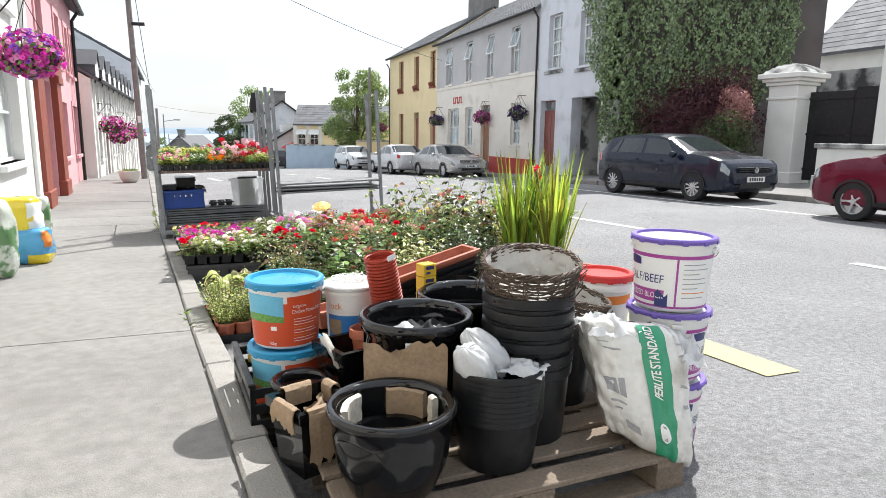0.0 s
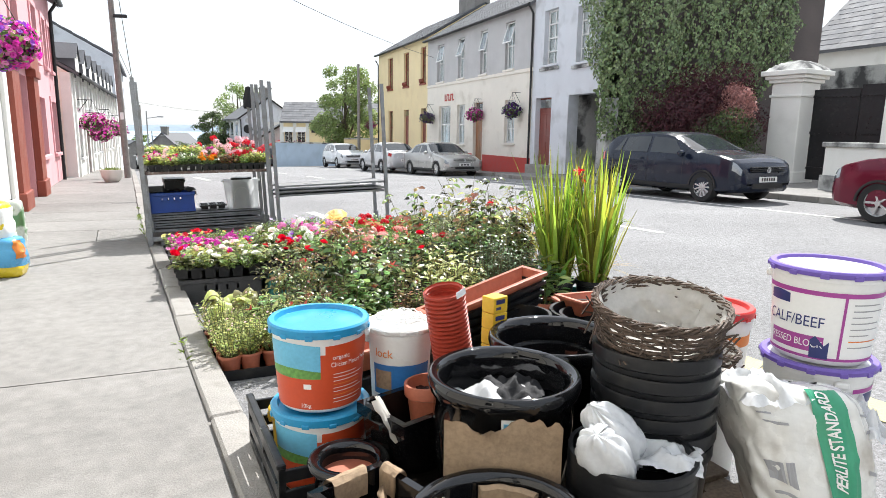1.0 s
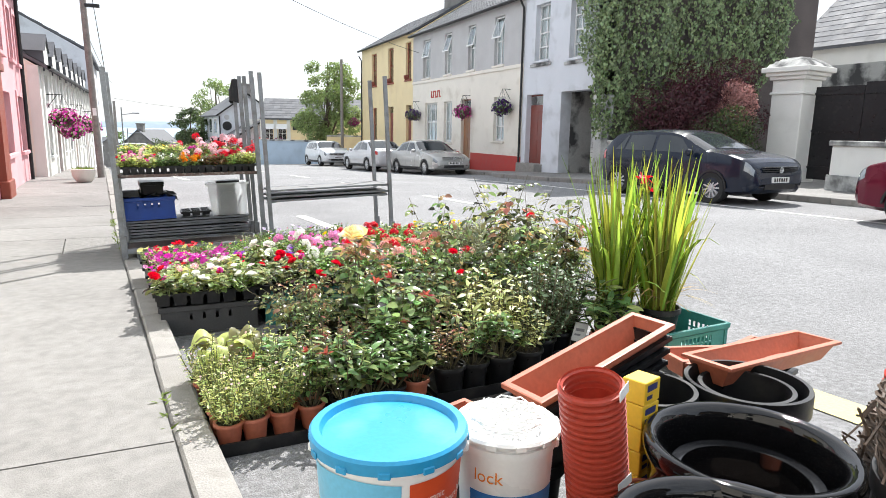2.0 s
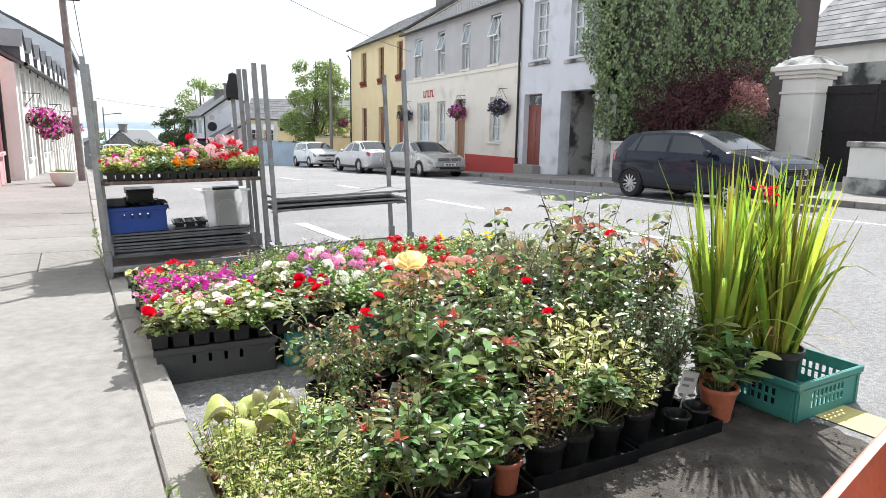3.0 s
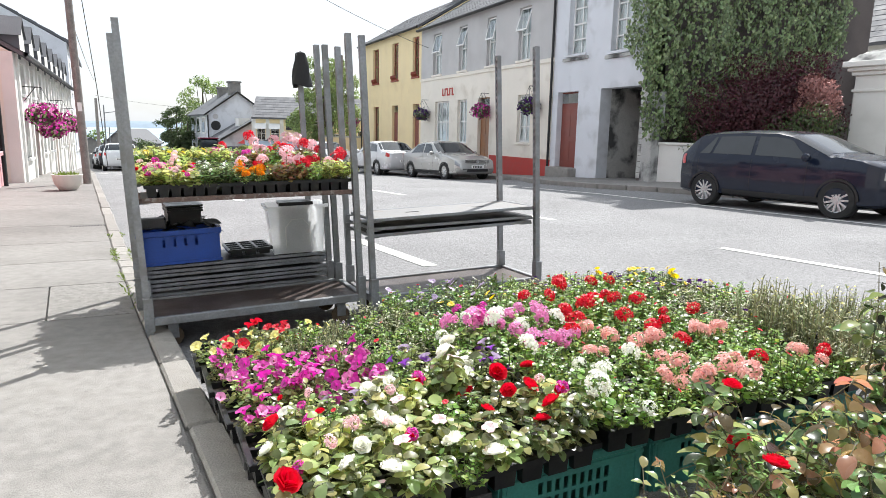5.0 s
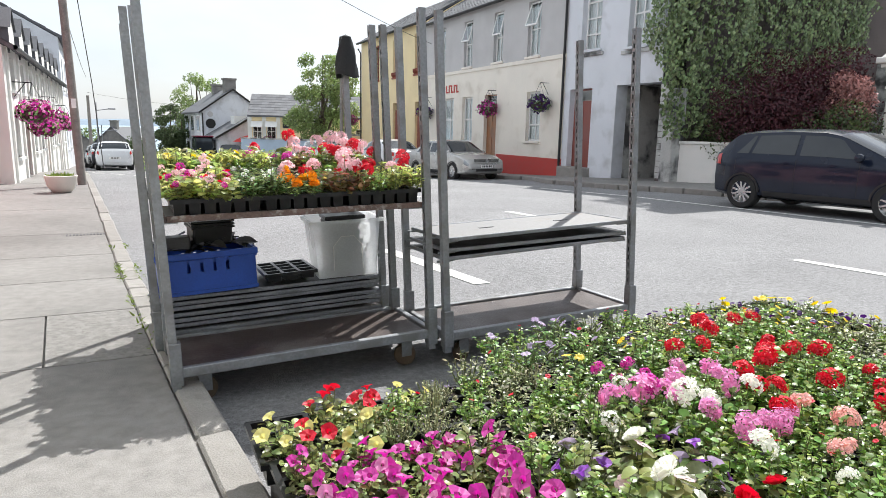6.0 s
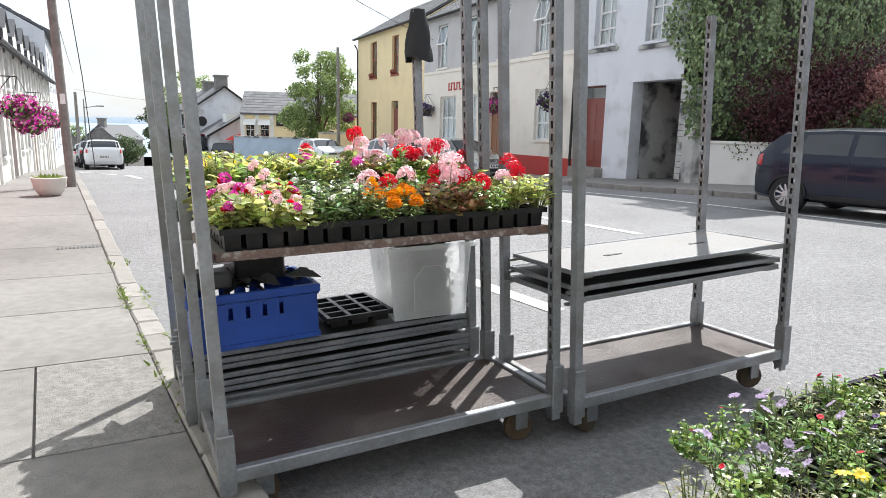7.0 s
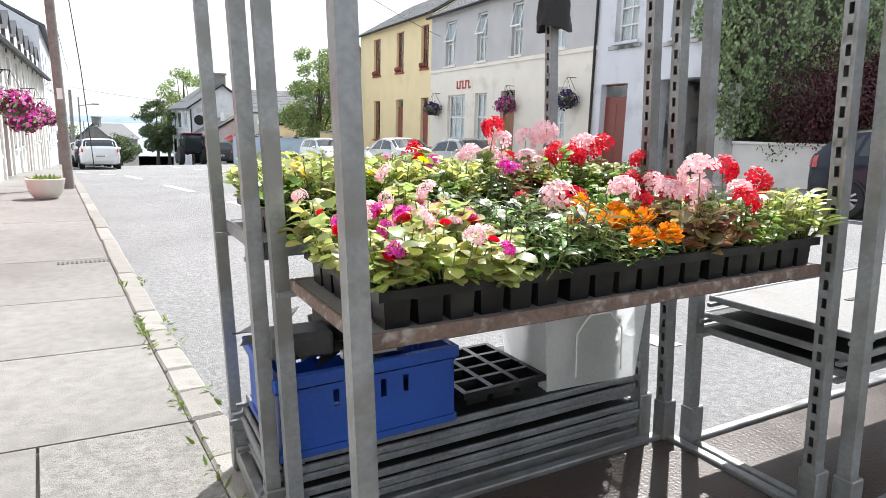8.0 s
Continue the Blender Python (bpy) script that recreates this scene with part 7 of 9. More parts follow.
trough(pose(1.30, 3.86, GZ, 0, 0, 20), 0.34, 0.16, 0.26, M_BLKPL, "deep black trough under a terracotta one", "black troughs")


def square_pot(x, y, z, w, h, yaw, label):
    t = thing("square_pot", pose(x, y, z, 0, 0, yaw), label, "plant pot", "square pots")
    o = lambda a, zz: [(-a, -a, zz), (a, -a, zz), (a, a, zz), (-a, a, zz)]
    a = w / 2
    rows = [o(a * 0.8, 0), o(a * 0.97, h * 0.85), o(a + 0.01, h * 0.86), o(a + 0.01, h), o(a - 0.012, h), o(a * 0.78, 0.04)]
    part("pot_body", Geo().add([p for r_ in rows for p in r_], [(4 * k + i, 4 * k + (i + 1) % 4, 4 * k + 4 + (i + 1) % 4, 4 * k + 4 + i) for k in range(5) for i in range(4)] + [(3, 2, 1, 0), (20, 21, 22, 23)]), M_BLKGL, t)
    return t


square_pot(0.985, 2.80, PT - 0.04, 0.21, 0.245, 22, "square glossy black pot with cardboard sleeves")
square_pot(1.20, 3.14, PT, 0.215, 0.27, 20, "square glossy black pot")


def card(x, y, z, w, h, yaw, label, bend=0.02, seed=0, ma=None, lean=80):
    t = thing("cardboard_piece", pose(x, y, z, 0, 0, yaw) @ pose(0, 0, 0, lean), label, "cardboard", "torn cardboard")

    def at(u, v):
        e = 0.035 * noise.noise(Vector((u * 3 + seed, 1, seed))) + 0.022 * noise.noise(Vector((u * 13 + seed, 2, seed)))
        return (u - 0.5) * w, (v * (1 + (e * 6 if v == 1 else 0)) - 0.5) * h, bend * math.sin(u * 3.1) + 0.01 * noise.noise(Vector((u * 4, v * 4, seed)))
    g = Geo().sheet(at, 30, 6)
    g.sheet(lambda u, v: tuple(Vector(at(u, v)) + Vector((0, 0, 0.004))), 30, 6)
    part("card_sheet", g, ma or M_CARD, t, smooth=True)
    return t


card(1.285, 2.688, PT + 0.315, 0.29, 0.15, -28, "torn brown cardboard sheet wedged between the pots", 0.004, 1.2, lean=90)
SQ = pose(0.985, 2.80, PT - 0.04, 0, 0, 22)


def sleeve(side, along, w, drop, label, seed, skew=0.0):
    """Cardboard folded over one edge of the square pot; side: quarter turns."""
    t = thing("cardboard_piece", SQ @ pose(0, 0, 0, 0, 0, 90 * side) @ pose(along, 0, 0), label, "cardboard", "torn cardboard")
    path = [(-0.119, 0.245 - drop), (-0.122, 0.245 - drop * 0.5), (-0.121, 0.238), (-0.114, 0.252), (-0.098, 0.255), (-0.086, 0.246), (-0.080, 0.19)]

    def at(off):
        def fn(u, v):
            k = min(len(path) - 2, int(v * (len(path) - 1)))
            f_ = v * (len(path) - 1) - k
            y_, z_ = (path[k][i] + (path[k + 1][i] - path[k][i]) * f_ for i in (0, 1))
            n = noise.noise(Vector((u * 4 + seed, v * 5, seed)))
            torn = (0.03 * noise.noise(Vector((u * 6 + seed, 1, seed))) + 0.012 * noise.noise(Vector((u * 19, 3, seed)))) * max(0.0, 1 - v * 4)
            return (u - 0.5) * w * (1 - 0.25 * v) + skew * (1 - v) + 0.006 * n, y_ - off - 0.005 * abs(n), z_ + torn + off * (0.6 if 0.45 < v < 0.85 else 0)
        return fn
    part("card_sheet", Geo().sheet(at(0.0), 16, 24).sheet(at(0.004), 16, 24), M_CARD, t, smooth=True, angle=45)


sleeve(0, -0.035, 0.13, 0.175, "brown cardboard sleeve hung over the square pot", 2.1, 0.015)
sleeve(3, 0.02, 0.15, 0.06, "brown cardboard sleeve folded over the square pot", 3.3)
sleeve(2, 0.0, 0.13, 0.05, "brown cardboard sleeve folded over the square pot", 4.4)
sleeve(1, 0.05, 0.08, 0.07, "brown cardboard sleeve folded over the square pot", 5.4)
card(0.995, 2.80, PT + 0.165, 0.16, 0.05, 60, "brown cardboard strip standing in the square pot", 0.012, 7.2, lean=74)
card(1.105, 3.08, PT + 0.26, 0.06, 0.14, 60, "pale cardboard strip over the pot edge", 0.01, 6.1, M_BOWL, lean=60)


# feed buckets
def feed_bucket(z, yaw, full):
    t, rb, r, h = bucket(2.405, 2.72, z, 0.152, 0.285, M_PURPLE, "white feed bucket with purple lid and label", yaw, group="feed buckets", lid_h=0.018)
    part("lid_top", Geo().lathe([(0, h - 0.010), (r - 0.010, h - 0.010)], 40), M_WHITEPL, t)
    for z0, z1 in ((0.735, 0.785), (0.055, 0.085)):
        wrap(t, rb, r, h, -165, 10, z0, z1, M_MAGLAB, "label_band", 0.0018)
    wrap(t, rb, r, h, -165, 10, 0.05, 0.79, M_WHITELAB)
    wrap(t, rb, r, h, -152, -84, 0.13, 0.30, M_MAGLAB, "label_block", 0.002)
    wrap(t, rb, r, h, -68, -65, 0.06, 0.78, M_MAGLAB, "label_rule", 0.002)
    wrap(t, rb, r, h, -156, -124, 0.61, 0.71, M_NAVY, "brand_shape", 0.002, lambda u: 0.02 * math.sin(u * 3.14))
    wrap(t, rb, r, h, -98, -78, 0.07, 0.26, M_NAVY, "berry_shape", 0.003, lambda u: 0.05 * math.sin(u * 6.3))
    on_side(t, "CALF/BEEF", rb, r, h, -121, 0.445, 0.046, M_NAVY, 0.86)
    on_side(t, "PRESSED BLOCK", rb, r, h, -120, 0.215, 0.030, M_WHITELAB, 0.8)
    for k in range(8):
        wrap(t, rb, r, h, -58, -58 + 36 + 10 * math.sin(k * 2.2), 0.66 - 0.065 * k, 0.672 - 0.065 * k, M_ORANGE if k == 6 else M_GREYLAB, "print_line", 0.0022)
    return t


for k in range(3):
    feed_bucket(GZ + 0.287 * k, (45, 62, -56)[k], k == 2)
tub2, rb, r, h = bucket(2.34, 3.09, GZ, 0.125, 0.64, M_REDLID, "white tub with red lid and orange band", 10)
wrap(tub2, rb, r, h, -170, 20, 0.80, 0.86, M_ORANGE, "label_band")

# perlite sack
sk = thing("perlite_sack", pose(2.10, 2.53, GZ + 0.345, 0, 0, -24) @ pose(0, 0, 0, -14, -6, 0), "part-full white perlite sack with a green band", "sack")


def pillow(w, d, h, seed, puff=1.0):
    def at(u, v):
        a = u * math.tau
        b = (v - 0.5) * math.pi
        c, s = math.cos(a), math.sin(a)
        e = 0.55
        px, py = math.copysign(abs(c) ** e, c), math.copysign(abs(s) ** e, s)
        k = math.cos(b) ** 0.38 if abs(v - 0.5) < 0.499 else 0.0
        z = math.copysign(abs(math.sin(b)) ** 0.75, math.sin(b))
        q = Vector((px * 1.5 + seed, py * 1.5, z * 1.5))
        n = 1 + 0.10 * noise.noise(q * 1.1) + 0.05 * noise.noise(q * 3.1) + 0.025 * abs(noise.noise(q * 8))
        wide = 1 + 0.10 * (abs(z) ** 6)
        return px * w / 2 * (k * 0.55 + 0.45 * (1 if abs(v - 0.5) < 0.499 else 0.97)) * n * wide, py * d / 2 * k * n, z * h / 2 * (1 + 0.05 * noise.noise(q))
    return at


plump = pillow(0.37, 0.23, 0.46, 3.0)


def fn(u, v):
    """The slumped sack: pulled down on one side and narrower below."""
    x, y, z = plump(u, v)
    k = min(1.0, max(0.0, z / 0.46 + 0.5))
    fold = 0.006 * noise.noise(Vector((x * 30, z * 18, y * 12))) + 0.004 * abs(noise.noise(Vector((x * 70, z * 50, 3))))
    return x * (0.80 + 0.22 * k) + 0.035 * (1 - k), y + fold * (1 if y > 0 else -1), z - x * (0.42 - 0.22 * k) + 0.012 * noise.noise(Vector((x * 14, 1, z * 14)))


part("sack_body", Geo().sheet(fn, 110, 70), M_SACK, sk, smooth=True, angle=180)


def sack_band(fn_, u0, u1, v0, v1, ma, name, out, nu=14, nv=30):
    g = Geo()

    def at(u, v):
        uu, vv = u0 + (u1 - u0) * u, v0 + (v1 - v0) * v
        p = Vector(fn_(uu, vv))
        q = Vector(fn_(uu + 0.004, vv)) - p
        s_ = Vector(fn_(uu, vv + 0.004)) - p
        n = q.cross(s_)
        n = n.normalized() if n.length > 1e-9 else Vector((0, -1, 0))
        return tuple(p + n * out)
    return g.sheet(at, nu, nv)


part("green_band", sack_band(fn, 0.7516, 0.8106, 0.06, 0.90, M_GRNBAND, "green_band", 0.003, 20), M_GRNBAND, sk, smooth=True, angle=180)
for u0, u1, v0, v1 in ((0.66, 0.70, 0.68, 0.69), (0.67, 0.73, 0.64, 0.65), (0.64, 0.70, 0.46, 0.51), (0.705, 0.725, 0.46, 0.51), (0.65, 0.72, 0.42, 0.43), (0.66, 0.70, 0.39, 0.40), (0.70, 0.74, 0.26, 0.33), (0.86, 0.93, 0.72, 0.73), (0.86, 0.92, 0.66, 0.67), (0.86, 0.91, 0.52, 0.53), (0.86, 0.93, 0.48, 0.49)):
    part("print_bar", sack_band(fn, u0, u1, v0, v1, None, "p", 0.003, 6, 2), M_GREYLAB, sk)


def run_along(at, a, b, n=80):
    """Distances along a line on the sack from its start."""
    out, last, d = [], Vector(at(a)), 0.0
    for i in range(n + 1):
        p = Vector(at(a + (b - a) * i / n))
        d += (p - last).length
        out.append((d, a + (b - a) * i / n))
        last = p
    return out


def at_length(tab, d):
    for (d0, a0), (d1, a1) in zip(tab, tab[1:]):
        if d <= d1:
            return a0 + (a1 - a0) * (d - d0) / max(1e-9, d1 - d0)
    return tab[-1][1]


V_RUN = run_along(lambda v: fn(0.7713, v), 0.05, 0.95)


def on_sack(x, y, out):
    """x metres up the band from its foot, y metres across from its middle line."""
    vv = at_length(V_RUN, x)
    tab = run_along(lambda u: fn(u, vv), 0.7505, 0.84, 30)
    mid = [d for d, u in tab if u <= 0.7713][-1]
    uu = at_length(tab, mid - y)
    p = Vector(fn(uu, vv))
    n = (Vector(fn(uu + 0.012, vv)) - Vector(fn(uu - 0.012, vv))).cross(Vector(fn(uu, vv + 0.02)) - Vector(fn(uu, vv - 0.02))).normalized()
    return p + n * out


def text_on_sack(text, size, x0, squeeze, ma):
    cu = bpy.data.curves.new("lettering", "FONT")
    cu.body, cu.size, cu.align_x, cu.align_y, cu.offset = text, size, "LEFT", "CENTER", 0.0012
    tmp = bpy.data.objects.new("lettering", cu)
    scene.collection.objects.link(tmp)
    bpy.context.view_layer.update()
    me = bpy.data.meshes.new_from_object(tmp)
    bpy.data.objects.remove(tmp)
    for vt in me.vertices:
        vt.co = on_sack(x0 + vt.co.x * squeeze, vt.co.y, 0.006)
    me.materials.clear()
    me.materials.append(ma)
    o = new("lettering", me)
    o.parent = sk


text_on_sack("PERLITE STANDARD", 0.046, 0.235, 0.62, M_WHITELAB)
em = Geo()
em.add([tuple(on_sack(0.115, 0, 0.007))] + [tuple(on_sack(0.115 + 0.034 * math.sin(math.tau * k / 20), 0.019 * math.cos(math.tau * k / 20), 0.006)) for k in range(20)], [(0, 1 + k, 1 + (k + 1) % 20) for k in range(20)])
part("round_emblem", em, M_WHITELAB, sk)
eb = Geo()
eb.add([tuple(on_sack(0.115 + a, b, 0.0085)) for a, b in ((-0.024, -0.006), (0.024, -0.006), (0.024, 0.006), (-0.024, 0.006))], [(0, 1, 2, 3)])
part("emblem_bar", eb, M_GREYLAB, sk)
crumple(2.02, 2.60, GZ + 0.52, 0.20, 0.18, 0.10, M_POLY, "sack_neck", "crumpled open neck of the perlite sack", "plastic wrap", 7.7)
crumple(2.30, 2.50, GZ + 0.42, 0.12, 0.28, 0.12, M_POLY, "plastic_flap", "loose translucent plastic flap beside the sack", "plastic wrap", 8.9)

# ---- plants ----
def leafmat(name, c, rough=0.45, isl=0.4, hue=0.02, trans=0.3):
    return mat(name, c, rough, var=0.10, scale=20, fine=60, island=isl, hue=hue, trans=trans, bump=0)


F_GREEN = leafmat("leaf_green", (0.20, 0.27, 0.11), 0.23, 0.95, 0.06, 0.5)
F_LIGHT = leafmat("leaf_light_green", (0.27, 0.31, 0.115), 0.34, 0.7, 0.05, 0.4)
F_YELLOW = leafmat("leaf_yellow_green", (0.43, 0.46, 0.17), 0.4, 0.6, 0.05, 0.42)
F_DARK = leafmat("leaf_dark_green", (0.15, 0.205, 0.115), 0.22, 0.75, 0.04, 0.3)
F_FRESH = leafmat("leaf_fresh_green", (0.20, 0.30, 0.075), 0.36, 0.7, 0.04, 0.42)
F_GREY = leafmat("leaf_grey_green", (0.28, 0.29, 0.16), 0.5, 0.65, 0.05, 0.3)
F_BRONZE = leafmat("leaf_bronze", (0.29, 0.18, 0.095), 0.26, 0.8, 0.06, 0.42)
F_OLIVE = leafmat("leaf_olive", (0.24, 0.265, 0.115), 0.23, 0.95, 0.07, 0.48)
F_REDLEAF = leafmat("leaf_red", (0.40, 0.085, 0.075), 0.3, 0.6, 0.03, 0.35)
F_VARIEG = leafmat("leaf_cream_edged", (0.52, 0.53, 0.22), 0.4, 0.5, 0.03, 0.35)
F_SWORD = leafmat("sword_leaf", (0.30, 0.37, 0.075), 0.38, 0.65, 0.05, 0.48)
F_DRY = leafmat("dried_leaf", (0.42, 0.30, 0.14), 0.7, 0.4, 0.02, 0.3)
# Dirt colour made dark enough to hold the shade of the plants too.
M_DIRT_SHADE = mat("road_dirt", (0.085, 0.075, 0.066), 0.95, var=0.6, scale=18, fine=140, bump=0.8, spots=(0.045, 0.038, 0.032), spot_scale=6, spot_edge=(0.42, 0.6))
F_STEM = mat("plant_stem", (0.14, 0.17, 0.065), 0.6, var=0.2, bump=0)
F_WOODY = mat("woody_stem", (0.13, 0.11, 0.06), 0.7, var=0.2, bump=0)


def petal(name, c, trans=0.35, isl=0.15):
    return mat(name, c, 0.5, var=0.06, scale=30, fine=90, island=isl, trans=trans, bump=0)


C_RED, C_MAG, C_PINK = petal("petal_red", (0.64, 0.012, 0.035)), petal("petal_magenta", (0.66, 0.07, 0.42), 0.35, 0.4), petal("petal_pink", (0.74, 0.30, 0.55))
C_SALM, C_WHITE, C_YEL = petal("petal_salmon", (0.78, 0.45, 0.42)), petal("petal_white", (0.80, 0.80, 0.74)), petal("petal_yellow", (0.78, 0.58, 0.05))
C_ORG, C_VIO, C_DVIO = petal("petal_orange", (0.78, 0.27, 0.01), 0.15, 0.35), petal("petal_violet", (0.30, 0.10, 0.50)), petal("petal_dark_violet", (0.06, 0.015, 0.12))
C_LAV, C_PEACH, C_LPINK = petal("petal_lavender", (0.45, 0.36, 0.52)), petal("petal_peach", (0.93, 0.80, 0.50), 0.25, 0.35), petal("petal_pale_pink", (0.82, 0.58, 0.62))
C_AMB = petal("petal_amber", (0.85, 0.42, 0.02), 0.15, 0.3)
C_LYEL = petal("petal_pale_yellow", (0.80, 0.74, 0.30))


def blossom(g, p, n, r, kind):
    """One bloom at p facing n."""
    n = n.normalized()
    s = n.orthogonal().normalized()
    t = n.cross(s)
    if kind == "trumpet":
        vs = [p - n * r * 0.8]
        for k in range(10):
            a = math.tau * k / 10
            rr = r * (1.0 if k % 2 == 0 else 0.86)
            vs.append(p + (s * math.cos(a) + t * math.sin(a)) * rr + n * (r * 0.12 if k % 2 else 0))
        for k in range(10):
            a = math.tau * k / 10
            vs.append(p + (s * math.cos(a) + t * math.sin(a)) * r * 0.35 - n * r * 0.15)
        g.add(vs, [(11 + k, 11 + (k + 1) % 10, 1 + (k + 1) % 10, 1 + k) for k in range(10)] + [(0, 11 + (k + 1) % 10, 11 + k) for k in range(10)])
    elif kind == "ball":
        for k in range(26):
            d = (n * rnd.uniform(0.0, 1) + s * jit(1) + t * jit(1)).normalized()
            c = p + d * r * rnd.uniform(0.7, 1.1)
            e = d.orthogonal().normalized()
            f = d.cross(e)
            w = r * rnd.uniform(0.36, 0.5)
            b = rnd.uniform(0, 6)
            for q in range(4):
                a = b + math.tau * q / 4
                v = e * math.cos(a) + f * math.sin(a)
                u_ = e * -math.sin(a) + f * math.cos(a)
                g.add([c, c + v * w * 0.7 + u_ * w * 0.42 + d * w * 0.15, c + v * w, c + v * w * 0.7 - u_ * w * 0.42 + d * w * 0.15], [(0, 1, 2, 3)])
    elif kind == "whorl":
        for k in range(5):
            a = math.tau * k / 5 + jit(0.4)
            g.blade(p, (s * math.cos(a) + t * math.sin(a)) * rnd.uniform(0.4, 1.0) + n * rnd.uniform(0.3, 1.6), s * math.cos(a + 3) + t * math.sin(a + 3) + n, r * rnd.uniform(0.8, 1.4), r * 0.42, 0.3, 0.3, 0.6)
    elif kind == "dome":
        for ring, (m_, el) in enumerate(((10, 0.05), (9, 0.45), (7, 0.85), (4, 1.25))):
            for k in range(m_):
                a = math.tau * k / m_ + ring + jit(0.15)
                d = (s * math.cos(a) + t * math.sin(a)) * math.cos(el) + n * math.sin(el)
                c = p + d * r * 0.35 + n * r * 0.12 * ring
                u_ = n.cross(d).normalized() if abs(n.dot(d)) < 0.99 else s
                g.add([c - u_ * r * 0.12, c + d * r * 0.6 - u_ * r * 0.3 + n * jit(0.1) * r, c + d * r * 0.68 + n * r * 0.1, c + d * r * 0.6 + u_ * r * 0.3, c + u_ * r * 0.12], [(0, 1, 2, 3, 4)])
    elif kind == "rose":
        for ring in range(5):
            m_ = 6 - ring
            for k in range(m_):
                a = math.tau * k / m_ + ring * 0.7
                d = s * math.cos(a) + t * math.sin(a)
                u_ = n.cross(d).normalized()
                op = 1.0 - ring * 0.2
                w = r * (0.80 - 0.09 * ring)
                b0 = p + d * r * 0.12 * (5 - ring) / 5 - n * r * 0.15
                b1 = b0 + d * r * 0.62 * op + n * r * (0.20 + 0.10 * ring)
                b2 = b0 + d * r * (0.80 if ring else 0.88) * op + n * r * ((0.58 if ring else 0.46) + 0.09 * ring)
                g.add([b0 - u_ * w * 0.3, b0 + u_ * w * 0.3, b1 + u_ * w * 0.85, b1 - u_ * w * 0.85, b2 + u_ * w * 0.55, b2 - u_ * w * 0.55], [(0, 1, 2, 3), (3, 2, 4, 5)])
    else:
        m_ = 4 if kind == "four" else 5 if kind == "five" else 9
        for k in range(m_):
            a = math.tau * k / m_ + jit(0.1)
            d = s * math.cos(a) + t * math.sin(a)
            u_ = n.cross(d)
            w = r * (0.55 if m_ < 6 else 0.24)
            g.add([p, p + d * r * 0.55 + u_ * w + n * r * 0.2, p + d * r * 1.0 + u_ * w * 0.6 + n * r * 0.12, p + d * r * 1.0 - u_ * w * 0.6 + n * r * 0.12, p + d * r * 0.55 - u_ * w + n * r * 0.2], [(0, 1, 2, 3, 4)])


def foliage(h, r, stems, per, ll, lw, droop=0.3, blunt=0.75, spread_=1.0, start=0.25, upright=0.5, curl=0.3, ragged=0.7):
    """Leaves on stems that fan out from the base; also the stems and their tips."""
    g, gs, tips = Geo(), Geo(), []
    for i in range(stems):
        a = math.tau * (i + rnd.random()) / stems
        rr = r * math.sqrt(rnd.random()) * spread_
        top = Vector((rr * math.cos(a), rr * math.sin(a), h * rnd.uniform(ragged, 1.0) * (1.08 - 0.35 * (rr / r) ** 2)))
        b = Vector((0.25 * top.x, 0.25 * top.y, 0))
        mid = b.lerp(top, 0.5) + Vector((top.x, top.y, 0)) * 0.12
        gs.tube([b, mid, top], [0.0030, 0.0024, 0.0012], 4, cap=False)
        tips.append(top)
        for k in range(per):
            u = start + (1 - start) * (k + rnd.random() * 0.8) / per
            p = (b.lerp(mid, u * 2) if u < 0.5 else mid.lerp(top, u * 2 - 1))
            ang = rnd.uniform(0, math.tau)
            d = Vector((math.cos(ang), math.sin(ang), upright + jit(0.35)))
            d += Vector((top.x, top.y, 0)).normalized() * 0.35 if rr > 0 else Vector((0, 0, 0))
            n = Vector((-d.x * 0.4 + jit(0.7), -d.y * 0.4 + jit(0.7), 1.0))
            s = rnd.uniform(0.45, 1.15)
            (g.blade if ll > 0.031 else g.leaf)(p, d, n, ll * s, lw * s, curl, 0.15, blunt)
    return g, gs, tips


SPECIES, BLOOMS = {}, {}


def bloom_mesh(ma, kind, r):
    k = (ma.name, kind, r)
    if k not in BLOOMS:
        g = Geo()
        blossom(g, Vector((0, 0, 0)), Vector((0, 0, 1)), r, kind)
        BLOOMS[k] = data_of("flower", g, ma)
    return BLOOMS[k]


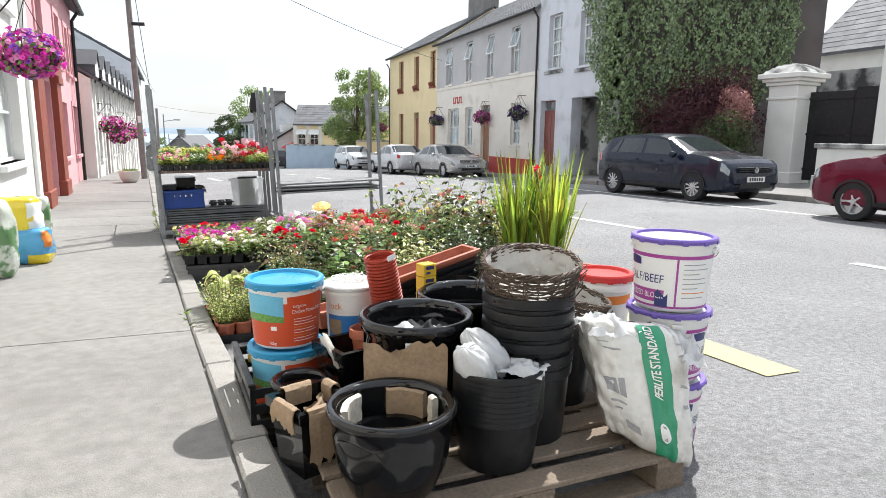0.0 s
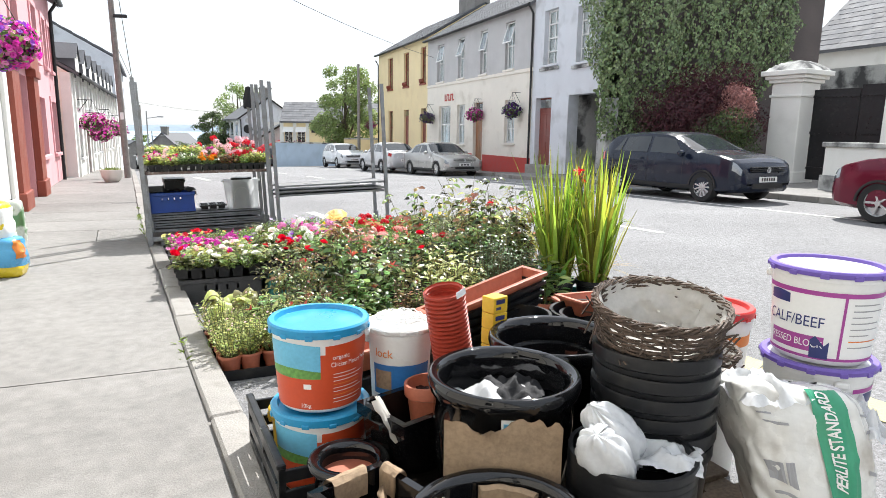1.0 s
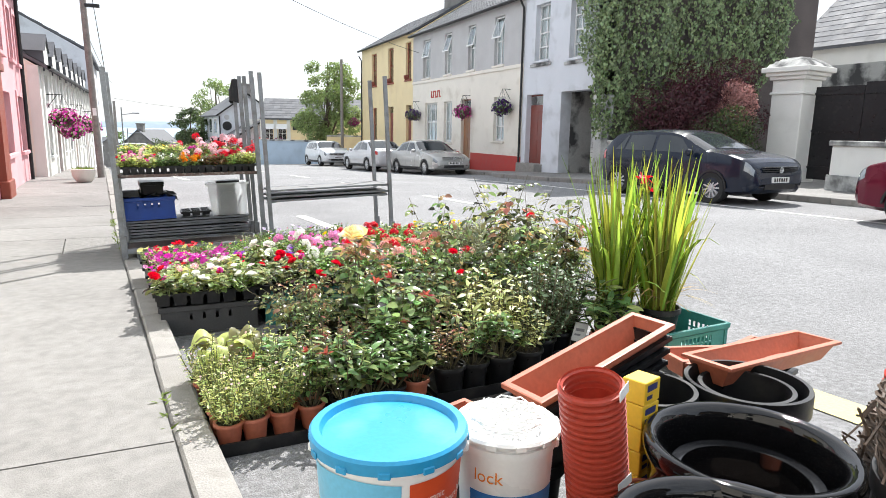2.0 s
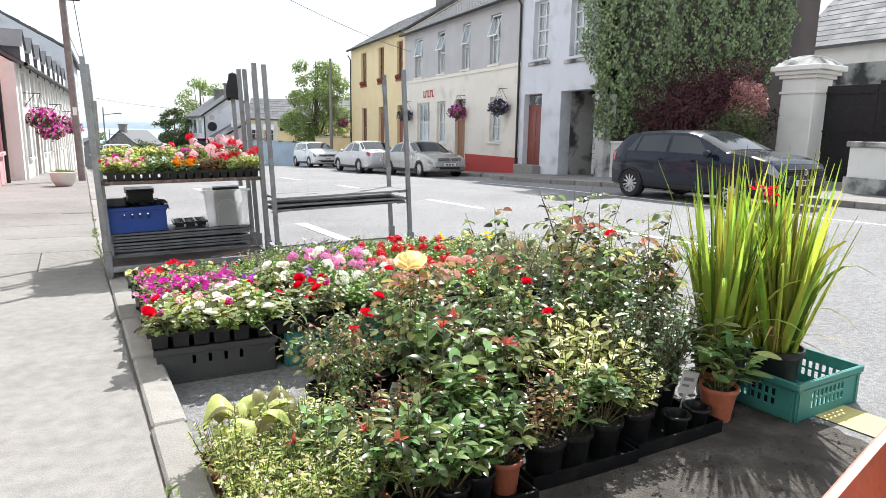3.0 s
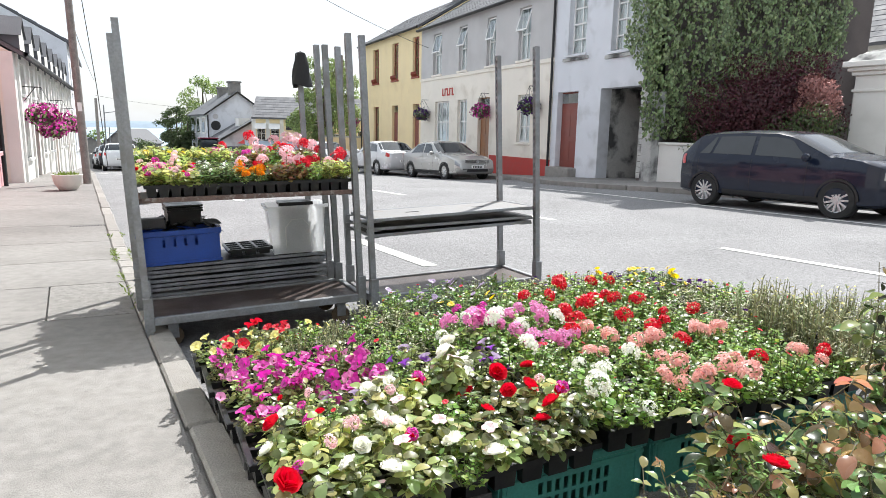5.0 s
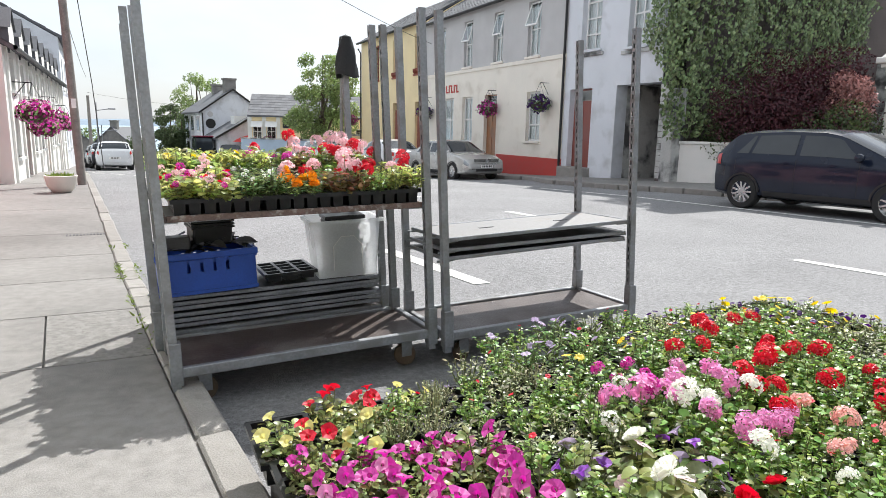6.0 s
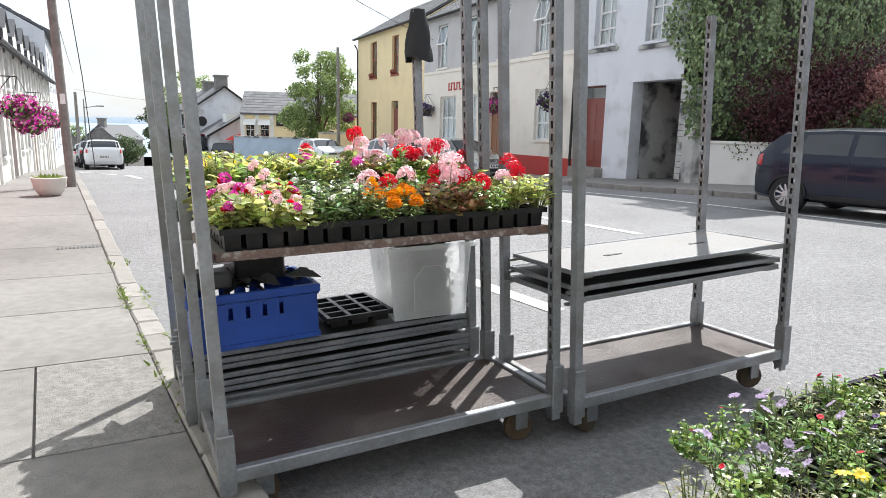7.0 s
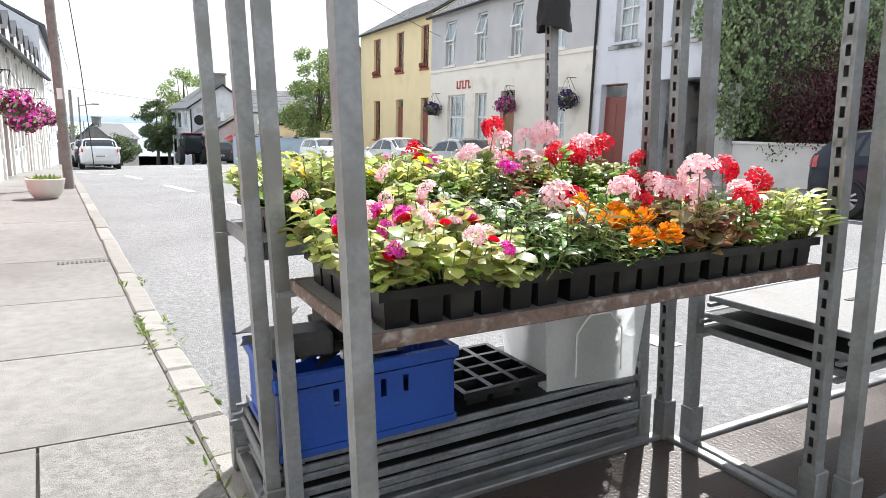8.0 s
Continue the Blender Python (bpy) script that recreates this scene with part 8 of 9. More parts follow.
def species(name, fol, leaf_ma, flowers, label, stem_ma=None, extra=None, variants=3):
    """Build variants of a plant as templates; flowers: (material, bloom, radius, how many, rise)."""
    out = []
    for v in range(variants):
        g, gs, tips = foliage(**fol)
        fl = []
        for ma, kind, r, count, rise in flowers:
            fg = Geo()
            singles = r >= 0.015
            places = []
            picks = rnd.sample(tips, min(len(tips), count)) + [rnd.choice(tips) + Vector((jit(0.03), jit(0.03), jit(0.02))) for _ in range(max(0, count - len(tips)))]
            for p in picks:
                q = p + Vector((jit(0.01), jit(0.01), rise * rnd.uniform(0.5, 1.1)))
                if rise > 0.02:
                    gs.tube([p, q], 0.0016, 4, cap=False)
                nrm = Vector((p.x * 5 + jit(0.5) - 0.25, p.y * 5 + jit(0.5) - 0.5, 0.9))
                if singles:
                    turn = nrm.to_track_quat("Z", "Y").to_matrix().to_4x4()
                    places.append(Matrix.Translation(q) @ turn @ Matrix.Scale(rnd.uniform(0.8, 1.15), 4) @ pose(0, 0, 0, 0, 0, rnd.uniform(0, 360)))
                else:
                    blossom(fg, q, nrm, r * rnd.uniform(0.8, 1.15), kind)
            if singles:
                fl.append((bloom_mesh(ma, kind, r), places))
            else:
                fl.append((data_of("bloom_cluster", fg, ma), None))
        out.append((data_of("foliage", g, leaf_ma, True, 180), data_of("stem", gs, stem_ma or F_STEM), fl))
    SPECIES[name] = (out, label)


species("begonia_w", dict(h=0.15, r=0.095, stems=15, per=9, ll=0.046, lw=0.034, blunt=0.8, curl=0.6, ragged=0.45), F_LIGHT, [(C_WHITE, "rose", 0.034, 1, 0.02), (C_LPINK, "four", 0.024, 1, 0.015)], "bedding begonia with white flowers and broad green leaves", variants=4)
species("begonia_r", dict(h=0.15, r=0.095, stems=15, per=9, ll=0.046, lw=0.032, blunt=0.8, curl=0.6, ragged=0.45), F_OLIVE, [(C_RED, "rose", 0.034, 1, 0.02), (C_WHITE, "four", 0.026, 1, 0.012)], "bedding begonia with red and pink flowers", variants=4)
species("begonia_y", dict(h=0.145, r=0.09, stems=15, per=9, ll=0.042, lw=0.034, blunt=0.95, curl=0.5, ragged=0.5), F_YELLOW, [(C_MAG, "ball", 0.019, 1, 0.03), (C_LPINK, "ball", 0.02, 1, 0.03), (C_RED, "rose", 0.016, 1, 0.02)], "bedding begonia with pale leaves and pink flowers", variants=4)
species("petunia_m", dict(h=0.12, r=0.10, stems=17, per=10, ll=0.032, lw=0.018, ragged=0.5), F_LIGHT, [(C_MAG, "trumpet", 0.028, 6, 0.022), (C_PINK, "trumpet", 0.026, 1, 0.022)], "trailing petunia with magenta trumpet flowers")
species("petunia_v", dict(h=0.12, r=0.10, stems=17, per=10, ll=0.032, lw=0.018, ragged=0.5), F_LIGHT, [(C_VIO, "trumpet", 0.026, 3, 0.02), (C_LAV, "trumpet", 0.027, 3, 0.02)], "violet and lilac trailing petunia")
species("petunia_y", dict(h=0.12, r=0.10, stems=17, per=10, ll=0.032, lw=0.018, ragged=0.5), F_LIGHT, [(C_LYEL, "trumpet", 0.026, 4, 0.02)], "petunia with pale yellow trumpet flowers")
species("petunia_r", dict(h=0.12, r=0.10, stems=17, per=10, ll=0.032, lw=0.018, ragged=0.5), F_LIGHT, [(C_RED, "trumpet", 0.027, 4, 0.03)], "petunia with red trumpet flowers")
for key, ma, txt in (("p", C_PINK, "pink"), ("r", C_RED, "red"), ("w", C_WHITE, "white"), ("s", C_SALM, "salmon pink"), ("l", C_LPINK, "pale pink")):
    species("geranium_" + key, dict(h=0.15, r=0.10, stems=14, per=13, ll=0.027, lw=0.025, blunt=0.9), F_FRESH, [(ma, "ball", 0.042 if key == "p" else 0.034, 2 if key in "ps" else 1, 0.03)], txt + " geranium with round flower heads")
species("geranium_tall_l", dict(h=0.13, r=0.085, stems=12, per=9, ll=0.036, lw=0.036, blunt=1.0, ragged=0.5), F_BRONZE, [(C_LPINK, "ball", 0.040, 1, 0.075)], "pale pink geranium with bronzed leaves", variants=4)
species("geranium_tall_r", dict(h=0.13, r=0.085, stems=12, per=9, ll=0.036, lw=0.036, blunt=1.0, ragged=0.5), F_LIGHT, [(C_RED, "ball", 0.038, 1, 0.085)], "red geranium on long stalks", variants=4)
species("lavender", dict(h=0.13, r=0.10, stems=34, per=13, ll=0.019, lw=0.006, upright=0.8, start=0.1), F_GREY, [(C_LAV, "five", 0.0045, 4, 0.008)], "grey-green lavender with faded purple spikes", F_GREY)
species("marigold", dict(h=0.115, r=0.07, stems=13, per=11, ll=0.034, lw=0.011), F_GREEN, [(C_ORG, "dome", 0.024, 3, 0.018), (C_AMB, "dome", 0.024, 2, 0.014)], "bushy marigold with orange flower heads")
species("leafy", dict(h=0.15, r=0.08, stems=16, per=10, ll=0.05, lw=0.02, upright=0.7, ragged=0.55), F_YELLOW, [], "bushy light green bedding plant not yet in flower")
species("skimmia", dict(h=0.23, r=0.13, stems=13, per=13, ll=0.07, lw=0.024, start=0.62, upright=0.55, ragged=0.6, curl=0.35), F_GREEN, [], "low evergreen shrub with glossy leaf rosettes", F_WOODY)
species("leucothoe", dict(h=0.27, r=0.12, stems=16, per=15, ll=0.03, lw=0.012, start=0.3, ragged=0.55), F_BRONZE, [], "small shrub with fine bronze young leaves", F_WOODY)
species("stock", dict(h=0.15, r=0.065, stems=17, per=11, ll=0.05, lw=0.012, upright=0.75, curl=0.6, ragged=0.6), F_GREEN, [(C_WHITE, "five", 0.021, 1, 0.02)], "tall white bedding plant with narrow leaves")
species("pansy_d", dict(h=0.11, r=0.09, stems=16, per=6, ll=0.035, lw=0.018), F_LIGHT, [(C_DVIO, "five", 0.015, 3, 0.014), (C_YEL, "five", 0.015, 1, 0.012)], "low pansy with dark violet faces")
species("pansy_y", dict(h=0.12, r=0.085, stems=15, per=8, ll=0.045, lw=0.022), F_FRESH, [(C_YEL, "five", 0.019, 2, 0.025)], "yellow pansy with bright green leaves")
species("green", dict(h=0.14, r=0.10, stems=18, per=15, ll=0.024, lw=0.017, ragged=0.5), F_FRESH, [(C_RED, "five", 0.011, 1, 0.015)], "leafy green bedding plant with few flowers")
species("greyleaf", dict(h=0.15, r=0.10, stems=18, per=9, ll=0.03, lw=0.011), F_GREY, [(C_WHITE, "five", 0.006, 2, 0.02)], "fine grey-leaved bedding plant with tiny flowers")
species("tallfeather", dict(h=0.28, r=0.11, stems=24, per=14, ll=0.032, lw=0.008, upright=0.9, start=0.1), F_GREY, [(C_LYEL, "five", 0.006, 5, 0.01)], "tall feathery grey-green bedding plant", F_GREY)
species("osteo", dict(h=0.14, r=0.09, stems=13, per=7, ll=0.045, lw=0.013), F_GREEN, [(C_LAV, "daisy", 0.021, 2, 0.03)], "bedding plant with lilac daisy flowers")
species("verbena", dict(h=0.12, r=0.09, stems=13, per=7, ll=0.04, lw=0.014), F_GREEN, [(C_MAG, "ball", 0.026, 2, 0.03)], "verbena with magenta flower clusters")
species("yellow_daisy", dict(h=0.12, r=0.09, stems=13, per=7, ll=0.04, lw=0.014), F_GREEN, [(C_YEL, "daisy", 0.026, 2, 0.03)], "bedding plant with yellow daisy flowers")
species("shrublet", dict(h=0.24, r=0.13, stems=18, per=18, ll=0.042, lw=0.014, start=0.2), F_LIGHT, [], "small potted evergreen shrub with narrow leaves")
species("shrublet_f", dict(h=0.25, r=0.13, stems=26, per=24, ll=0.027, lw=0.008, start=0.15, ragged=0.55, upright=0.3), F_YELLOW, [(C_LPINK, "five", 0.006, 5, 0.008)], "small feathery light green potted shrub")
species("pieris", dict(h=0.30, r=0.14, stems=14, per=11, ll=0.07, lw=0.022, start=0.25), F_GREEN, [(F_REDLEAF, "whorl", 0.03, 1, 0.0)], "potted shrub with red young shoots", F_WOODY)
species("photinia", dict(h=0.42, r=0.16, stems=7, per=9, ll=0.085, lw=0.038, start=0.4, ragged=0.55, blunt=0.72), F_GREEN, [(F_REDLEAF, "whorl", 0.06, 1, 0.0)], "potted shrub with glossy green and large red leaves", F_WOODY)
species("variegated", dict(h=0.34, r=0.13, stems=16, per=11, ll=0.055, lw=0.018, start=0.2), F_VARIEG, [], "cream and green variegated potted shrub", F_WOODY)
species("whiteshrub", dict(h=0.42, r=0.18, stems=30, per=27, ll=0.029, lw=0.015, start=0.06, ragged=0.5), F_DARK, [(C_WHITE, "five", 0.008, 14, 0.0)], "dark green potted shrub with tiny white flowers", F_WOODY)
species("broadleaf", dict(h=0.36, r=0.16, stems=12, per=9, ll=0.12, lw=0.035, start=0.3), F_GREEN, [], "potted shrub with long glossy green leaves")
species("viburnum", dict(h=0.34, r=0.16, stems=14, per=12, ll=0.05, lw=0.022, start=0.2), F_DARK, [], "dark green leafy potted shrub", F_WOODY)



def rose(name, h, r, stems, nodes, young, flowers, label, variants=4, level=(0.45, 0.6, 0.75, 0.85, 0.95, 1.05), leaf=1.0):
    """A leggy rose: canes with compound leaves of five leaflets; the upper leaves are younger."""
    out = []
    for v in range(variants):
        gs, old, fresh, tips = Geo(), Geo(), Geo(), []
        for i in range(stems):
            a = math.tau * (i + rnd.random()) / stems
            rr = r * rnd.uniform(0.4, 1.4)
            top = Vector((rr * math.cos(a), rr * math.sin(a), h * rnd.choice(level) * rnd.uniform(0.94, 1.04)))
            mid = Vector((top.x * 0.35 + jit(0.03), top.y * 0.35 + jit(0.03), top.z * 0.5))
            low = Vector((top.x * 0.08, top.y * 0.08, 0))
            at = lambda u: (low.lerp(mid, 2 * u) if u < 0.5 else mid.lerp(top, 2 * u - 1))
            gs.tube([low, mid, mid.lerp(top, 0.6) + Vector((jit(0.01), jit(0.01), 0.01)), top], [0.0036, 0.0029, 0.0021, 0.0012], 5, cap=False)
            tips.append(top)
            for k in range(nodes):
                u = 0.24 + 0.76 * (k + rnd.random()) / nodes
                p = at(u)
                b = rnd.uniform(0, math.tau)
                d = Vector((math.cos(b), math.sin(b), rnd.uniform(-0.1, 0.8))).normalized()
                ln_ = rnd.uniform(0.05, 0.10)
                e = p + d * ln_ - Vector((0, 0, 0.012))
                gs.tube([p, p.lerp(e, 0.5) + Vector((0, 0, 0.006)), e], 0.0011, 3, cap=False)
                g = fresh if u > 0.80 and rnd.random() < young else old
                up = Vector((jit(0.55), jit(0.55), 1.0))
                side = d.cross(up).normalized()
                z = rnd.uniform(0.7, 1.25)
                for q, w in ((1.0, 0), (0.62, 1), (0.62, -1), (0.25, 1), (0.25, -1)):
                    dd = d if w == 0 else d * 0.45 + side * w
                    dd = dd + Vector((jit(0.2), jit(0.2), jit(0.2) - 0.25))
                    ll = 0.05 * leaf * z * (1.15 if w == 0 else 0.9 if q > 0.5 else 0.7)
                    g.blade(p.lerp(e, q), dd, up + Vector((jit(0.4), jit(0.4), 0)), ll, ll * 0.62, 0.35, 0.25, 0.66)
        fl = [(data_of("young_foliage", fresh, F_BRONZE, True, 180), None)] if fresh.f else []
        for ma, kind, fr, count in flowers:
            places = []
            for p in sorted(tips, key=lambda q: -q.z)[:count]:
                nrm = Vector((jit(0.4) - 0.2, jit(0.4) - 0.3, 1.0))
                places.append(Matrix.Translation(p + Vector((0, 0, 0.01))) @ nrm.to_track_quat("Z", "Y").to_matrix().to_4x4())
            fl.append((bloom_mesh(ma, kind, fr), places))
        out.append((data_of("foliage", old, F_OLIVE if v % 2 else F_GREEN, True, 180), data_of("stem", gs, F_WOODY), fl))
    SPECIES[name] = (out, label)


rose("rose_s", 0.34, 0.17, 10, 10, 0.3, [(C_RED, "rose", 0.030, 1)], "low patio rose with small glossy leaves and red blooms", leaf=0.62)
rose("rose_r", 0.55, 0.18, 6, 9, 0.3, [(C_RED, "rose", 0.030, 1)], "potted red rose with leggy stems")
rose("rose_b", 0.58, 0.19, 5, 9, 0.7, [], "potted rose with bronze young leaves", leaf=1.15)
rose("rose_g", 0.76, 0.20, 4, 9, 0.25, [], "tall leggy green potted rose", leaf=1.15)
rose("rose_p", 0.63, 0.04, 5, 8, 1.0, [(C_PEACH, "rose", 0.066, 1)], "potted rose with one large peach bloom", 1, (0.96,))

POTS = {}


def pot_mesh(r, h, ma):
    k = (round(r, 3), round(h, 3), ma.name)
    if k not in POTS:
        a = data_of("pot", Geo().lathe(pot_profile(r, r * 0.74, h, 0.006, 0.004), 22), ma, True, 50)
        b = data_of("soil", Geo().lathe([(0, h * 0.9), (r - 0.006, h * 0.9)], 16), M_SOIL)
        POTS[k] = (a, b)
    return POTS[k]


def plant(kind, x, y, z, scale=1.0, group="", pot=None):
    """A plant of the species; pot: (radius, height, material)."""
    var, label = SPECIES[kind]
    f, s, bl = rnd.choice(var)
    t = thing("potted_plant" if pot else "bedding_plant", pose(x, y, z, jit(4), jit(4), 0), label, "plant", group)
    lift = 0.0
    if pot:
        r, h, ma = pot
        lift = h * 0.88
        for nm, me in zip(("pot", "soil"), pot_mesh(r, h, ma)):
            o = new(nm, me)
            o.parent = t
    mm = pose(0, 0, lift, 0, 0, rnd.uniform(0, 360)) @ Matrix.Diagonal((scale, scale, scale * rnd.uniform(0.9, 1.12), 1))
    for nm, me in (("foliage", f), ("stem", s)):
        o = new(nm, me)
        o.parent = t
        o.matrix_basis = mm
        o["kind"] = "stuff"
    for me, places in bl:
        for q in places if places is not None else [Matrix()]:
            o = new(me.name.split(".")[0], me)
            o.parent = t
            o.matrix_basis = mm @ q
            if places is None:
                o["kind"] = "stuff"
    return t


# crates and trays under the bedding plants
def lattice_crate(x, y, z, w, d, h, yaw, ma, label, group):
    t = thing("plastic_crate", pose(x, y, z, 0, 0, yaw), label, "crate", group)
    part("floor_panel", Geo().box(0, 0, 0, w, d, 0.01), ma, t)
    for mm, u in ((pose(0, 0, 0), w), (pose(w, 0, 0, 0, 0, 90), d), (pose(w, d, 0, 0, 0, 180), w), (pose(0, d, 0, 0, 0, 270), d)):
        n = int(u * 0.55 / 0.034)
        hl = [(u * 0.24 + 0.034 * i, u * 0.24 + 0.034 * i + 0.02, h * zz, h * (zz + 0.18)) for i in range(n) for zz in (0.28, 0.52)]
        s = part("side_panel", holed(Geo(), 0, u, 0, h, hl, 0.01, 0.006), ma, t, m=mm)
        r = Geo().box(-0.008, -0.012, h - 0.03, u + 0.008, 0.0, h, 0.003).box(0.0, -0.006, h * 0.78, u, 0, h * 0.81).box(u * 0.03, -0.006, 0, u * 0.06, 0, h).box(u * 0.94, -0.006, 0, u * 0.97, 0, h)
        part("crate_rim", r, ma, s)
    return t


def carry_tray(x, y, z, w, d, h, nx, ny, yaw=0.0):
    t, s = cell_tray(pose(x, y, z, 0, 0, yaw), w, d, h, nx, ny, "black plastic carry tray filled with bedding plants", "carry_tray", "carry trays")
    part("compost", s, M_SOIL, t)["kind"] = "stuff"
    return t


for i, (x0, ma, label) in enumerate(((0.50, M_GREYC, "grey slatted plastic crate turned over as a stand"), (1.16, M_GREENC, "turquoise lattice plastic crate used as a stand"), (1.80, M_GREENC, "turquoise lattice plastic crate used as a stand"), (2.42, M_GREENC, "turquoise lattice plastic crate used as a stand"))):
    for j in range(3):
        y0 = 6.50 + 0.52 * j + (0.02 * i if j == 0 else 0)
        xx = x0 - 0.04 * j
        z0 = land(xx + 0.3, y0 + 0.2)
        if ma is M_GREYC:
            vent_crate(pose(xx, y0, z0, 0, 0, 1), 0.60, 0.42, 0.20, ma, label, 4, group="stand crates")
        else:
            lattice_crate(xx, y0, z0, 0.58, 0.42, 0.24, 1, ma, label, "stand crates")
for i in range(6):
    for j in range(6):
        x0, y0 = 0.47 + 0.525 * i - 0.028 * j, 6.46 + 0.325 * j
        if x0 + 0.5 > 3.6 or (j == 5 and x0 < 1.4):
            continue
        z0 = land(x0, y0) + (0.245 if x0 > 1.05 else 0.21)
        carry_tray(x0, y0, z0, 0.50, 0.30, 0.085, 5, 3, 1.0 + jit(1.2))

# who grows where: x0, x1, y0, y1, species
ZONES = [
    (0.30, 0.95, 7.90, 8.05, ("petunia_r", "petunia_r", "petunia_y")), (0.30, 0.78, 7.58, 7.90, ("petunia_y", "petunia_y", "petunia_r")),
    (0.42, 1.00, 7.12, 7.58, ("petunia_m",)), (0.30, 0.62, 6.90, 7.35, ("petunia_v", "petunia_m")), (0.62, 1.05, 6.92, 7.12, ("petunia_v", "begonia_w", "begonia_y")),
    (0.40, 1.22, 6.40, 6.92, ("begonia_w", "begonia_r", "begonia_w", "begonia_y", "green", "begonia_w")), (0.78, 1.45, 7.55, 8.05, ("lavender", "green", "greyleaf", "lavender")), (1.00, 1.36, 7.20, 7.55, ("lavender", "greyleaf", "green")),
    (1.05, 1.42, 6.92, 7.20, ("begonia_w", "petunia_v", "green")), (1.22, 1.46, 6.40, 6.92, ("begonia_r", "begonia_r", "begonia_y")),
    (1.42, 1.82, 6.40, 7.14, ("geranium_w", "geranium_w", "green")), (1.36, 1.90, 7.14, 7.62, ("geranium_p", "geranium_p", "verbena", "geranium_w", "green")), (1.42, 1.82, 7.62, 7.82, ("verbena", "geranium_r", "green")), (1.55, 1.95, 7.80, 7.98, ("yellow_daisy", "green")),
    (1.82, 2.16, 6.40, 7.14, ("geranium_s", "geranium_s", "geranium_s", "green")), (2.16, 2.70, 6.40, 7.05, ("geranium_r", "green", "geranium_s")), (1.90, 2.75, 7.14, 7.50, ("geranium_r", "green", "geranium_r")),
    (1.90, 2.75, 7.50, 7.85, ("green", "green", "green", "geranium_r")), (1.40, 2.00, 7.98, 8.40, ("osteo", "osteo", "green", "begonia_y")), (2.00, 2.75, 7.85, 8.40, ("greyleaf", "green", "pansy_d")),
    (2.75, 3.60, 7.70, 8.40, ("pansy_d", "pansy_y", "pansy_d", "yellow_daisy")), (2.70, 3.60, 7.05, 7.70, ("green", "greyleaf", "pansy_d")), (2.70, 3.60, 6.40, 7.05, ("tallfeather", "greyleaf", "tallfeather")),
]


def zone_of(x, y):
    for a, b, c, d, ks in ZONES:
        if a <= x < b and c <= y < d:
            return rnd.choice(ks)
    return "green"


y = 6.47
row_ = 0
while y < 8.37:
    x = 0.55 - 0.075 * (y - 6.5) + 0.05 * (row_ % 2) + (1.0 if y > 8.05 else 0.14 if y > 7.93 else 0.0)
    while x < 3.42:
        k = zone_of(x, y)
        z0 = land(x, y) + (0.245 if x > 1.05 else 0.21) + 0.065
        plant(k, x + jit(0.025), y + jit(0.025), z0, rnd.uniform(0.78, 1.02) if k in ("greyleaf", "osteo", "pansy_d", "lavender") or x < 1.0 and y > 7.5 else rnd.uniform(0.8, 1.15), "bedding plants on the crates")
        x += 0.14
    y += 0.138
    row_ += 1

# potted shrubs by the kerb and roses behind them
def tray_flat(x, y, w, d, yaw):
    t = thing("flat_tray", pose(x, y, land(x + w / 2, y) + 0.002, 0, 0, yaw), "shallow black plastic tray under pots", "plant tray", "flat trays")
    part("tray_floor", Geo().box(0, 0, 0, w, d, 0.008), M_BLKPL, t)
    for q in ((0, 0, w, 0.01), (0, d - 0.01, w, d), (0, 0.01, 0.01, d - 0.01), (w - 0.01, 0.01, w, d - 0.01)):
        part("tray_wall", Geo().box(q[0], q[1], 0.008, q[2], q[3], 0.055), M_BLKPL, t)


for (x, y) in ((0.66, 4.68), (0.62, 5.10), (1.18, 4.72), (1.16, 5.14), (1.70, 4.82), (2.22, 4.86), (1.72, 5.24), (2.24, 5.28), (1.3, 5.62), (1.85, 5.66), (2.4, 5.7)):
    tray_flat(x, y, 0.50, 0.40, 2 + jit(2))
TP, BP = M_TERRAPL, M_BLKPL


def stand(kind, x, y, s=1.0, pot=(0.065, 0.12, None), group="potted shrubs"):
    ma = pot[2] or rnd.choice((TP, BP, BP))
    return plant(kind, x, y, land(x, y) + 0.012, s, group, (pot[0], pot[1], ma))


# feathery light green shrubs at the kerb
for j in range(5):
    for i in range(4):
        x, y = 0.75 + 0.118 * i + jit(0.012) - 0.008 * j, 4.77 + 0.122 * j + jit(0.012) + 0.015 * i
        stand("shrublet_f" if rnd.random() < 0.86 else "pieris", x, y, rnd.uniform(0.82, 1.0), (0.056, 0.11, TP if j < 2 else None))
# evergreen rosettes and young red shoots
for j in range(4):
    for i in range(4):
        x, y = 1.24 + 0.125 * i + jit(0.015), 4.80 + 0.125 * j + 0.02 * i + jit(0.015)
        k = "pieris" if (i, j) in ((0, 0), (1, 2), (3, 3)) else "leucothoe" if j == 3 or (i, j) == (0, 2) else "skimmia"
        stand(k, x, y, rnd.uniform(0.9, 1.1), (0.06, 0.12, TP if i == 3 else None))
